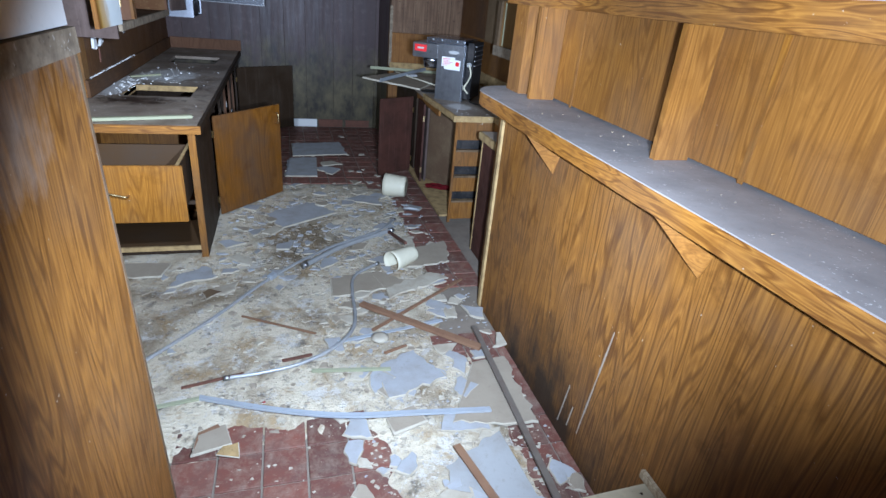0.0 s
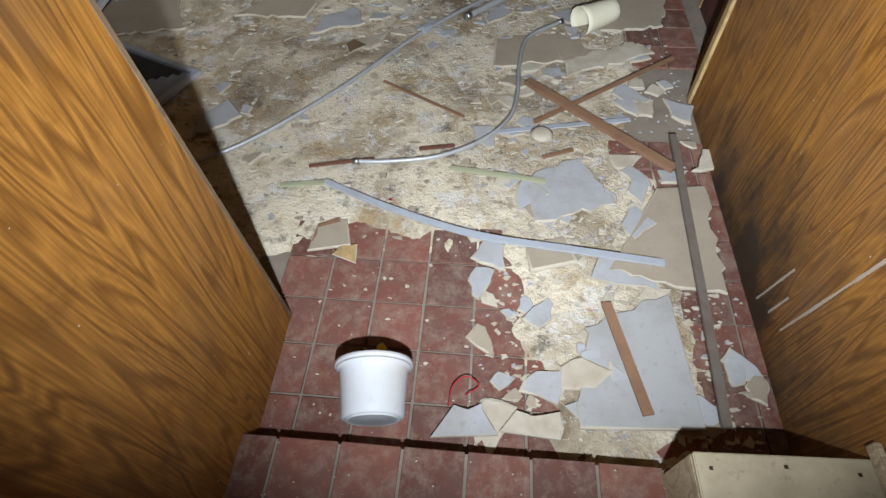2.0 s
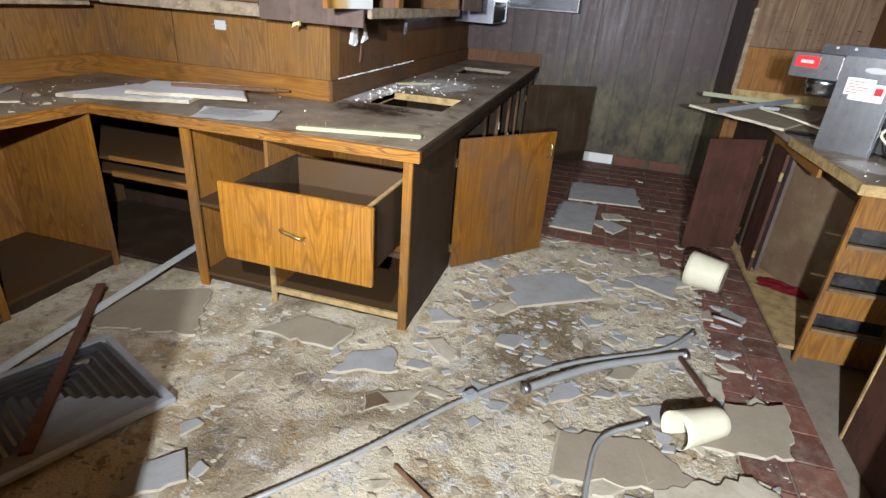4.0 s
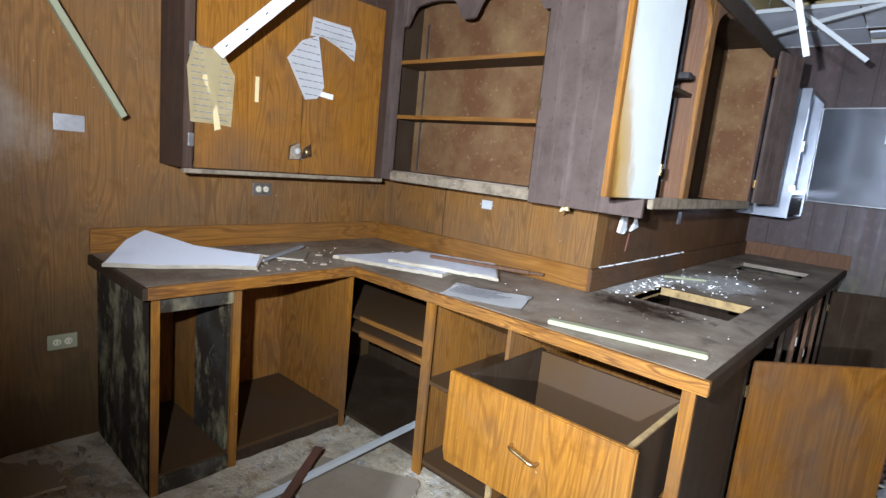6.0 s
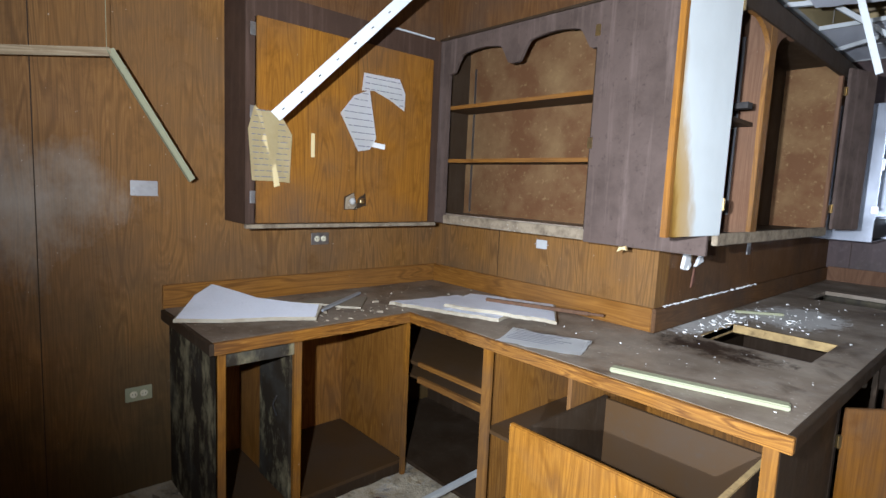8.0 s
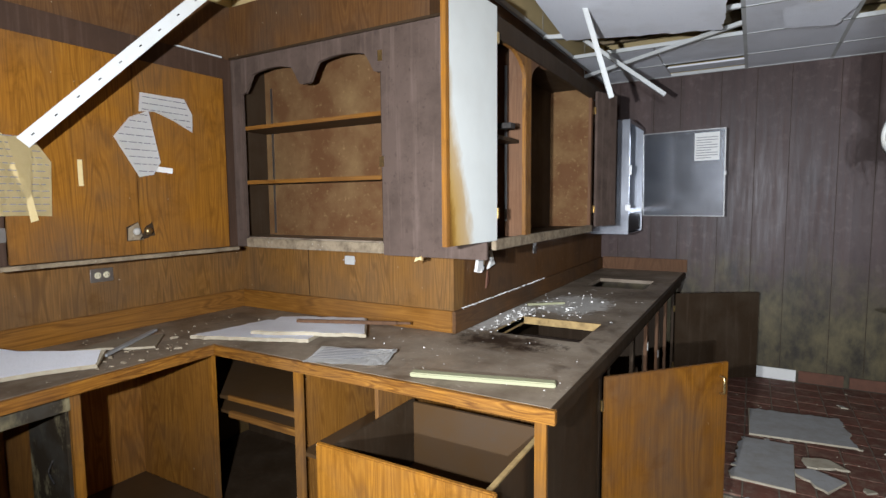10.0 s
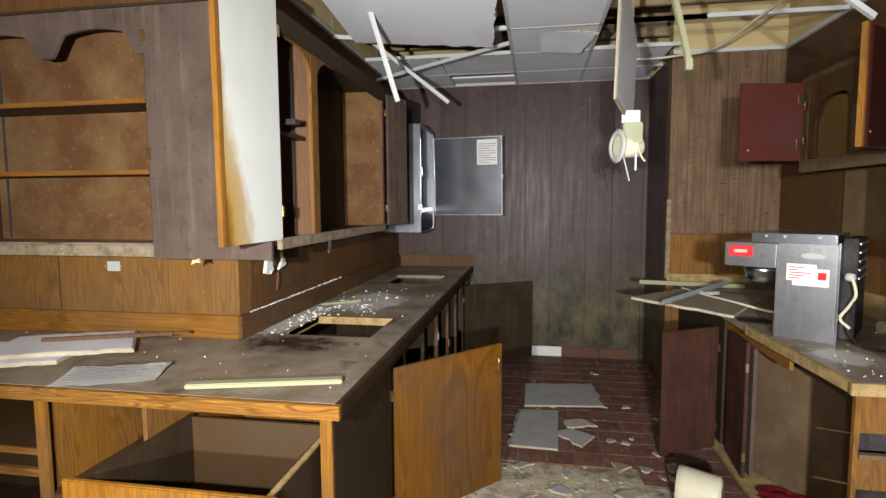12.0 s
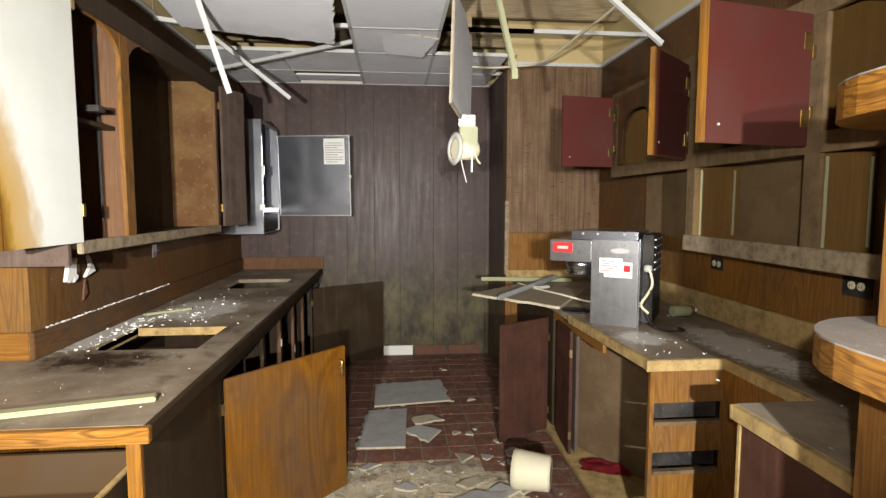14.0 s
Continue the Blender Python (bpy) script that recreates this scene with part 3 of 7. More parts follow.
setting("trim_partition_edge", leaning(-0.662, -0.543, 0, 0.0, 1.60, 0.012), m_stained, "pale chipped free edge of the partition")
setting("trim_partition", leaning(-0.665, -0.532, -1.55, 1.602, 1.653), m_dust, "pale moulding on the partition")
# drywall above the grid
setting("wall_upper_left", boxes((XL - 0.12, 1.45, GRID + 0.03, XL, YM + 0.12, TOP)), m_plaster)
setting("wall_upper_middle", boxes((XL, YM, GRID + 0.03, XC, YM + 0.12, TOP)), m_plaster, "buff drywall with taped joints")
setting("wall_upper_long", boxes((XC - 0.12, YM + 0.12, GRID + 0.03, XC, YF, TOP)), m_plaster)
setting("wall_upper_far", boxes((XC - 0.12, YF, GRID + 0.03, XR + 0.12, YF + 0.12, TOP)), m_plaster)
setting("wall_upper_jog", boxes((XS, YJ, GRID + 0.03, XR, YJ + 0.12, TOP)), m_plaster, "buff drywall above the planks")
setting("wall_upper_right", boxes((XR, -1.55, GRID + 0.03, XR + 0.12, YJ + 0.12, TOP)), m_plaster)
setting("wall_upper_south", boxes((XL, 1.45, GRID, -0.66, 1.57, TOP), (-0.66, -1.67, GRID, XR + 0.12, -1.55, TOP), (-0.66, -1.55, GRID, -0.54, 1.82, TOP)), m_plaster)
setting("ceiling", boxes((-3.2, -1.7, TOP, 2.1, 7.95, TOP + 0.1)), m_brown_in, "bare deck above the fallen ceiling")
for i, y in enumerate((2.1, 3.0, 3.9, 4.8, 5.7, 6.6, 7.4)):
    setting("ceiling_joist", boxes((-3.05, y, TOP - 0.2, 1.92, y + 0.04, TOP - 0.002)), m_rawwood, "rough timber joist")
# wall angles of the grid
for nm, b in (("trim_left", (XL, 1.6, GRID, XL + 0.022, YM, GRID + 0.028)), ("trim_middle", (XL + 0.022, YM - 0.022, GRID, XC, YM, GRID + 0.028)),
              ("trim_long", (XC, YM, GRID, XC + 0.022, YF, GRID + 0.028)), ("trim_far", (XC + 0.022, YF - 0.022, GRID, XS, YF, GRID + 0.028)),
              ("trim_jog", (XS, YJ - 0.022, GRID, XR, YJ, GRID + 0.028)), ("trim_right", (XR - 0.022, 1.6, GRID, XR, YJ - 0.022, GRID + 0.028))):
    setting(nm, boxes(b), m_trim, "white metal wall angle")
setting("trim_jog_edge", boxes((XS - 0.012, YJ - 0.012, 0.95, XS + 0.02, YJ + 0.02, 1.6), bevel=0.003), m_dust)
setting("trim_jog_ledge", boxes((XS, YJ - 0.03, 0.925, XR, YJ - 0.001, 0.99), bevel=0.004), m_rawedge)
setting("baseboard", boxes((0.30, YF - 0.014, 0.0, 0.62, YF - 0.002, 0.10), (0.66, YF - 0.014, 0.0, 0.98, YF - 0.002, 0.095), bevel=0.002), m_rust, "red-brown skirting tiles on the far wall")
setting("baseboard_bare", boxes((-0.02, YF - 0.010, 0.0, 0.28, YF - 0.002, 0.10)), m_joint, "bare patch of adhesive where skirting is lost")
# seams in the panelling
for k in range(9):
    x = XC + 0.16 + 0.29 * k + 0.03 * math.sin(k * 2.3)
    if x < XS - 0.03:
        setting("wall_far_groove", boxes((x, YF - 0.0025, 0.1, x + 0.004, YF + 0.001, GRID)), m_dark)
for x in (1.22, 1.36, 1.50, 1.64, 1.78):
    setting("wall_jog_groove", boxes((x, YJ - 0.0025, 1.33, x + 0.003, YJ + 0.001, GRID)), m_umber)
for x in (-2.45,):
    setting("wall_middle_seam", boxes((x, YM - 0.002, 1.0, x + 0.003, YM + 0.001, 1.4)), m_dark)
for y in (1.95, 2.42):
    setting("wall_left_seam", boxes((XL - 0.001, y, 0.0, XL + 0.002, y + 0.004, GRID)), m_dark)

# upper band of dark panelling over the wall cabinets
setting("soffit_middle", boxes((XL, 4.44, 2.45, XC, YM - 0.001, GRID - 0.001)), m_walnut, "brown panelled band above the wall cabinets")
setting("soffit_left", boxes((XL + 0.001, 3.0, 2.45, -2.82, 4.438, GRID - 0.001)), m_walnut)

# ---- counters and base cabinets on the left ----
CT = 0.92


def plate_cells(xs, ys, inside, z0, z1):
    """One board over the cells of a grid that lie inside a shape, holes left open."""
    xs, ys = sorted(xs), sorted(ys)
    bm = bmesh.new()
    v = {}

    def vert(i, j, k):
        if (i, j, k) not in v:
            v[i, j, k] = bm.verts.new((xs[i], ys[j], (z0, z1)[k]))
        return v[i, j, k]

    def full(i, j):
        return 0 <= i < len(xs) - 1 and 0 <= j < len(ys) - 1 and inside((xs[i] + xs[i + 1]) / 2, (ys[j] + ys[j + 1]) / 2)

    for i in range(len(xs) - 1):
        for j in range(len(ys) - 1):
            if not full(i, j):
                continue
            for k in (0, 1):
                bm.faces.new((vert(i, j, k), vert(i + 1, j, k), vert(i + 1, j + 1, k), vert(i, j + 1, k)))
            for di, dj, a, b in ((-1, 0, (i, j), (i, j + 1)), (1, 0, (i + 1, j), (i + 1, j + 1)), (0, -1, (i, j), (i + 1, j)), (0, 1, (i, j + 1), (i + 1, j + 1))):
                if not full(i + di, j + dj):
                    bm.faces.new((vert(*a, 0), vert(*b, 0), vert(*b, 1), vert(*a, 1)))
    return bm


def left_top(x, y):
    if y < 3.90:
        return x < -2.36
    if y > YM - 0.022 and x < XC + 0.022:
        return False
    return not (-1.25 < x < -0.80 and (4.76 < y < 5.20 or 6.52 < y < 7.02))


def countertop_left():
    t = thing("countertop", (0, 0, 0), "long dusty grey-brown laminate worktop with two cut-out sink holes", "worktop")
    z0, z1 = CT - 0.028, CT
    part("top", plate_cells((XL + 0.022, XC + 0.022, -1.25, -0.80, -0.65, -2.36), (2.905, 3.90, YM - 0.022, 4.76, 5.20, 6.52, 7.02, YF - 0.022), left_top, z0, z1), m_counter, t)
    part("edging", boxes((-2.36, 2.905, z0 - 0.022, -2.338, 3.90, z1 - 0.001), bevel=0.002), m_edge_y, t, "orange wood-print edge strip")
    part("edging", boxes((-2.338, 3.878, z0 - 0.022, -0.628, 3.90, z1 - 0.001), bevel=0.002), m_edge_x, t, "orange wood-print edge strip")
    part("edging", boxes((-0.65, 3.90, z0 - 0.022, -0.628, YF - 0.03, z1 - 0.001), bevel=0.002), m_dark, t, "dark worn edge strip")
    part("edging", boxes((XL + 0.03, 2.885, z0 - 0.022, -2.338, 2.905, z1 - 0.001), bevel=0.002), m_dark, t, "dark worn edge strip")
    # raw chipboard rims of the cut-out
    part("rim", boxes((-1.25, 5.186, z0 - 0.012, -0.80, 5.20, z1 + 0.002)), m_rawedge, t, "raw chipboard rim")
    part("rim", boxes((-1.262, 4.80, z0 - 0.012, -1.25, 5.186, z1 + 0.002)), m_rawedge, t, "raw chipboard rim")
    return t


countertop_left()


def splash(name, b, mat):
    return solo(name, boxes(b, bevel=0.003), mat, "wood-print upstand along the wall behind the worktop", "upstand")


splash("upstand", (XL, 2.9, CT, XL + 0.02, YM, 1.035), m_oak_y)
splash("upstand", (XL + 0.02, YM - 0.02, CT, XC - 0.0, YM, 1.035), m_oak_x)
splash("upstand", (XC, YM - 0.02, CT, XC + 0.02, YF - 0.02, 1.035), m_walnut_y)
splash("upstand", (XC + 0.02, YF - 0.02, CT, -0.62, YF, 1.04), m_rust_wood)


def cabinet_a():
    t = thing("base_cabinet", (-2.38, 2.93, 0), "orange wood base cabinet, open bays, dark mouldy end panel", "cabinet")
    d = XL + 2.38 + 0.002
    part("side", boxes((d, -0.0, 0, -0.004, 0.018, 0.87)), m_mould, t, "black mouldy end panel")
    part("partition", boxes((d, 0.345, 0.09, -0.03, 0.363, 0.87)), m_panel, t)
    part("partition", boxes((d, 0.985, 0.09, -0.03, 1.003, 0.87)), m_panel, t)
    part("bottom", boxes((d, 0.02, 0.07, -0.03, 0.985, 0.088)), m_brown_in, t, "dusty brown cabinet floor")
    part("back", boxes((d, 0.02, 0.09, d + 0.008, 0.985, 0.87)), m_panel, t)
    part("stile", boxes((-0.022, 0, 0, 0.0, 0.034, 0.87), bevel=0.002), m_door, t)
    part("stile", boxes((-0.022, 0.335, 0, 0.0, 0.372, 0.87), bevel=0.002), m_door, t)
    part("stile", boxes((-0.022, 0.965, 0, 0.0, 0.99, 0.87), bevel=0.002), m_door, t)
    part("rail", boxes((-0.02, 0.034, 0.80, -0.002, 0.335, 0.87), bevel=0.002), m_mould, t, "peeling rail")
    part("rail", boxes((-0.02, 0.034, 0.0, -0.002, 0.335, 0.085), bevel=0.002), m_mould, t)
    part("toe_board", boxes((-0.05, 0.36, 0.0, -0.03, 0.985, 0.07)), m_dark, t)
    lin = part("liner", boxes((-0.36, 0.33, 0.09, -0.04, 0.344, 0.80)), m_mould, t, "mould-blotched inner board")
    tube_bm = tube(smooth_path([(-0.16, 0.327, 0.46), (-0.18, 0.318, 0.51), (-0.16, 0.327, 0.56)], 5), 0.004, 6)
    part("cable_loop", tube_bm, m_black, lin)
    return t


cabinet_a()


def corner_cabinet():
    t = thing("corner_cabinet", (-2.36, 3.93, 0), "open corner base cabinet with sagging dark shelves", "cabinet")
    part("back", boxes((-0.65, 0.68, 0.05, 1.0, 0.70, 0.87)), m_dark, t)
    part("side", boxes((0.50, 0.0, 0.05, 0.52, 0.66, 0.87)), m_panel, t)
    part("floor_board", boxes((-0.66, 0.03, 0.05, 0.50, 0.68, 0.07)), m_dark, t)
    s = boxes((-0.60, 0.06, 0.60, 0.50, 0.68, 0.618))
    part("shelf", s, m_brown_in, t)
    part("shelf_edge", boxes((-0.02, 0.05, 0.605, 0.50, 0.062, 0.63)), m_oak_x, t)
    b = bmesh.new()
    prism([(-0.02, 0.05), (0.50, 0.05), (0.50, 0.07), (-0.02, 0.07)], 0.515, 0.545, b)
    part("shelf_edge", b, m_oak_x, t)
    part("shelf", boxes((-0.60, 0.07, 0.520, 0.50, 0.68, 0.535)), m_brown_in, t)
    return t


corner_cabinet()


def cabinet_b():
    t = thing("base_cabinet", (-1.84, 3.93, 0), "orange wood base cabinet with open shelves beside a pulled-out drawer", "cabinet")
    part("side", boxes((0.0, -0.004, 0.0, 0.018, 0.66, 0.87)), m_panel, t)
    part("partition", boxes((0.44, 0.0, 0.07, 0.458, 0.66, 0.87)), m_panel, t)
    part("back", boxes((0.02, 0.64, 0.07, 1.16, 0.65, 0.87)), m_panel, t)
    part("shelf", boxes((0.018, -0.004, 0.47, 0.44, 0.62, 0.488), bevel=0.002), m_brown_in, t)
    part("bottom", boxes((0.018, 0.0, 0.07, 1.155, 0.64, 0.088)), m_brown_in, t, "dusty dark cabinet floor")
    part("toe_board", boxes((0.018, 0.05, 0.0, 1.155, 0.07, 0.07)), m_dark, t)
    part("stile", boxes((0.0, -0.02, 0.0, 0.05, -0.004, 0.87), bevel=0.002), m_door, t)
    part("stile", boxes((0.435, -0.02, 0.0, 0.462, -0.004, 0.40), bevel=0.002), m_rawedge, t)
    part("side", boxes((1.155, 0.0, 0.0, 1.172, 0.70, 0.87)), m_dark, t, "dark brown end panel")
    part("stile", boxes((1.13, -0.02, 0.0, 1.172, -0.002, 0.87), bevel=0.002), m_door, t)
    part("rail", boxes((0.462, -0.018, 0.07, 1.13, -0.002, 0.10)), m_rawedge, t)
    part("rail", boxes((0.462, -0.018, 0.40, 1.13, -0.002, 0.425)), m_dark, t)
    return t


cabinet_b()


def drawer():
    t = thing("drawer", (-1.395, 3.60, 0.418), "deep honey-wood drawer pulled out and sagging, brass pull", "drawer")
    w, h, d = 0.69, 0.345, 0.55
    pts = [(0.012, 0), (w - 0.0, 0), (w, h), (0.0, h), (0.0, 0.04)]
    bm = bmesh.new()
    a = [bm.verts.new((x, -0.02, z)) for x, z in pts]
    b = [bm.verts.new((x, 0.0, z)) for x, z in pts]
    bm.faces.new(a)
    bm.faces.new(b[::-1])
    for i in range(len(pts)):
        j = (i + 1) % len(pts)
        bm.faces.new((a[j], a[i], b[i], b[j]))
    bmesh.ops.bevel(bm, geom=list(bm.edges), offset=0.004, segments=2, affect="EDGES", clamp_overlap=True)
    f = part("front", bm, m_door, t)
    hx = w * 0.5
    part("pull", tube(smooth_path([(hx - 0.05, -0.02, 0.19), (hx - 0.042, -0.048, 0.192), (hx, -0.05, 0.182), (hx + 0.042, -0.048, 0.172), (hx + 0.05, -0.02, 0.17)], 5), 0.006, 8), m_brass, f, "tarnished brass bar pull")
    part("side", boxes((0.03, 0.001, 0.03, 0.045, d, h - 0.02), bevel=0.001), m_dark, t)
    part("side", boxes((w - 0.045, 0.001, 0.03, w - 0.03, d, h - 0.02), bevel=0.001), m_dark, t)
    part("side_cap", boxes((w - 0.046, 0.001, h - 0.019, w - 0.029, d, h - 0.012)), m_rawedge, t, "bare pale top edge")
    part("back", boxes((0.046, d - 0.014, 0.03, w - 0.046, d, h - 0.03)), m_brown_in, t)
    part("bottom", boxes((0.046, 0.001, 0.035, w - 0.046, d - 0.015, 0.043)), m_brown_in, t)
    return t


drawer()


def cabinet_c():
    t = thing("base_cabinet", (-0.668, 4.63, 0), "long dark base cabinet under the sink holes, doors open or gone", "cabinet")
    x0 = XC + 0.668 + 0.002
    L = YF - 4.63 - 0.01
    part("bottom", boxes((x0, 0.0, 0.07, -0.02, L, 0.088)), m_dark, t)
    part("back", boxes((x0, 0.04, 0.09, x0 + 0.01, L, 0.87)), m_dark, t)
    part("toe_board", boxes((-0.06, 0.0, 0, -0.045, L, 0.07)), m_dark, t)
    part("rail", boxes((-0.02, 0.0, 0.80, 0.0, L, 0.865)), m_dark, t)
    for y in (-0.002, 0.78, 1.25, 1.72, 2.15, 2.62, L - 0.05):
        part("stile", boxes((-0.02, y, 0.0, 0.001, y + 0.045, 0.80), bevel=0.002), m_rust_wood if 1 < y < 2.3 else m_dark, t)
    part("sink_well", boxes((-0.60, 0.10, 0.78, -0.12, 0.62, 0.80)), m_plum, t, "plum-brown board below the sink hole")
    for y in (1.27, 2.17):
        part("partition", boxes((x0 + 0.01, y, 0.09, -0.022, y + 0.018, 0.79)), m_dark, t)
    for y, z in ((1.25, 0.40), (1.25, 0.62), (1.72, 0.45)):
        part("hinge", boxes((0.001, y + 0.008, z, 0.006, y + 0.036, z + 0.05)), m_bucket, t, "small white hinge plate")
    return t


cab_c = cabinet_c()


def cabinet_door(parent, hinge, tip, z0, z1, face, label, thick=0.019):
    """A slab door of a cabinet, swung open about an upright hinge."""
    dx, dy = tip[0] - hinge[0], tip[1] - hinge[1]
    w = math.hypot(dx, dy)
    door = part("door", boxes((0.004, -thick, 0, w, 0, z1 - z0), bevel=0.003), face, parent, label)
    door.matrix_local = parent.matrix_basis.inverted() @ pose(hinge[0], hinge[1], z0, 0, 0, math.degrees(math.atan2(dy, dx)))
    for z in (0.1, z1 - z0 - 0.16):
        part("hinge", boxes((-0.012, -0.012, z, 0.006, 0.004, z + 0.05), bevel=0.002), m_brass, door)
    return door, w


d1, w1 = cabinet_door(cab_c, (-0.655, 4.63), (-0.186, 5.155), 0.035, 0.815, m_honey, "honey-brown wooden cabinet door standing open")
part("pull", tube(smooth_path([(w1 - 0.05, -0.019, 0.715), (w1 - 0.05, -0.045, 0.705), (w1 - 0.05, -0.045, 0.64), (w1 - 0.05, -0.019, 0.63)], 5), 0.006, 8), m_brass, d1, "brass bar pull")
cabinet_door(cab_c, (-0.66, 7.22), (-0.03, 7.62), 0.04, 0.80, m_dark, "dark brown cabinet door standing open near the far wall")

# ---- wall cabinets on the left ----


def wall_cabinet_left():
    t = thing("wall_cabinet", (-2.78, 3.20, 1.35), "wood wall cabinet with two closed doors and torn notices", "cabinet")
    d = XL + 2.78 + 0.002
    H = 1.09
    parts("carcass_board", ((d, 0.0, 0, -0.02, 0.018, H), (d, 0.018, 0, -0.02, 1.19, 0.018), (d, 0.018, H - 0.018, -0.02, 1.19, H), (d, 0.018, 0.018, d + 0.01, 1.19, H - 0.018)), m_umber, t, "dark umber carcass board")
    parts("face_frame", ((-0.02, 0, 0, 0, 0.045, H), (-0.02, 1.135, 0, 0, 1.20, H), (-0.02, 0.045, H - 0.12, 0, 1.135, H)), m_umber, t, "dark umber face frame")
    part("bottom_rail", boxes((-0.02, 0.0, -0.022, 0.016, 1.20, -0.002), bevel=0.003), m_dust, t, "pale chipped bottom rail")
    for y0, y1, yk, mk in ((0.048, 0.60, 0.575, m_bucket), (0.606, 1.13, 0.635, m_brass)):
        dr = part("door", boxes((0.001, y0, 0.004, 0.018, y1, H - 0.12), bevel=0.003), m_door, t)
        part("knob", lathe_side(yk, 0.12, 0.020), mk, dr)
        wear = shard_mesh(jagged(0.085, 0.095, int(yk * 100), 0.5, 0.02, 0.006), 0.0015, m_dust if yk < 0.6 else m_dark, m_dark, "worn_patch")
        ob = new("worn_patch", wear)
        ob.parent = dr
        ob.matrix_local = pose(0.0182, yk, 0.12, 90, 0, 90)
    for z in (0.1, 0.5, 0.88):
        part("hinge", boxes((0.001, 0.02, z, 0.008, 0.046, z + 0.06), bevel=0.002), m_dullsteel, t)
    return t


def lathe_side(y, z, x):
    bm = lathe([(0.012, 0), (0.010, 0.006), (0.018, 0.014), (0.017, 0.022), (0.006, 0.026)], 14)
    bmesh.ops.rotate(bm, verts=bm.verts, cent=(0, 0, 0), matrix=Matrix.Rotation(radians(90), 3, "Y"))
    bmesh.ops.translate(bm, verts=bm.verts, vec=(x, y, z))
    return bm


wall_cabinet_left()


def valance(length, top, drop):
    """The lower edge of a board cut in two ogee arches with a drop between them."""
    pts = []
    n = 72
    for i in range(n + 1):
        u = i / n
        a = (u * 2.0) % 1.0 if u < 1 else 1.0
        e = min(a, 1 - a) * 2                      # 0 at the ends of an arch, 1 at its crown
        if e < 0.10:
            k = 1.0
        elif e < 0.40:
            k = 1.0 - 0.16 * (e - 0.10) / 0.30 if e < 0.2 else 0.947 - 0.45 * ((e - 0.2) / 0.2) ** 0.7
        else:
            k = 0.497 - 0.09 * math.sin((e - 0.4) / 0.6 * math.pi / 2)
        pts.append((u * length, top - drop * k))
    return pts


def open_cabinet():
    t = thing("wall_cabinet", (-2.78, 4.40, 1.36), "open plum-brown wall cabinet with two empty shelves and a scalloped valance", "cabinet")
    W, H, D = 1.09, 1.08, YM - 4.40 - 0.002
    parts("carcass_board", ((0.0, 0.02, 0, 0.018, D, H), (W - 0.018, 0.02, 0, W, D, H), (0.018, 0.02, H - 0.018, W - 0.018, D, H)), m_dark, t)
    part("back", boxes((0.018, D - 0.012, 0.0, W - 0.018, D - 0.002, H - 0.018)), m_back, t, "stained reddish back board")
    part("bottom", boxes((0.018, 0.02, 0.03, W - 0.018, D - 0.012, 0.048)), m_counter, t, "dusty cabinet bottom")
    part("face_frame", boxes((0.0, 0.0, -0.01, 0.085, 0.019, H)), m_plum, t)
    part("bottom_rail", boxes((0.085, -0.004, -0.012, W, 0.019, 0.04), bevel=0.003), m_dust, t, "dirty chipped bottom rail")
    pts = valance(W - 0.085, H, 0.20)
    bm = bmesh.new()
    a = [(0.085 + x, z) for x, z in pts]
    f0 = [bm.verts.new((x, 0.0, z)) for x, z in a]
    f1 = [bm.verts.new((x, 0.018, z)) for x, z in a]
    u0 = [bm.verts.new((x, 0.0, H)) for x, z in a]
    u1 = [bm.verts.new((x, 0.018, H)) for x, z in a]
    for i in range(len(a) - 1):
        bm.faces.new((f0[i], f0[i + 1], u0[i + 1], u0[i]))
        bm.faces.new((f1[i + 1], f1[i], u1[i], u1[i + 1]))
        bm.faces.new((f0[i + 1], f0[i], f1[i], f1[i + 1]))
    part("valance", bm, m_plum, t, "scalloped plum-brown valance")
    for z in (0.36, 0.675):
        s = part("shelf", boxes((0.019, 0.03, z, W - 0.019, D - 0.013, z + 0.018)), m_brown_in, t)
        part("nosing", boxes((0.019, 0.018, z - 0.001, W - 0.019, 0.03, z + 0.02), bevel=0.002), m_oak_x, s, "orange wood nosing")
    part("shelf_standard", boxes((0.07, D - 0.018, 0.06, 0.082, D - 0.012, 0.95)), m_dullsteel, t)
    part("end_panel", boxes((W, -0.002, -0.02, W + 0.57, 0.018, H), bevel=0.002), m_plum, t, "wide plum-brown end panel")
    foam = new("foam_scrap", shard_mesh(jagged(0.050, 0.035, 77, 0.5, 0.010, 0.007), 0.012, m_oldpaper, m_rawedge, "foam_scrap"))
    foam.parent = t
    foam.matrix_local = pose(W + 0.21, 0.0, -0.032, 90, 0, 0)
    tagged(foam, "scrap of yellow foam")
    for z in (0.42, 0.93):
        part("hinge", boxes((W - 0.012, -0.006, z, W + 0.012, -0.002, z + 0.05)), m_brass, t)
    part("cornice", boxes((0.0, -0.012, H, W + 0.57, 0.02, H + 0.012)), m_dark, t)
    return t


open_cabinet()


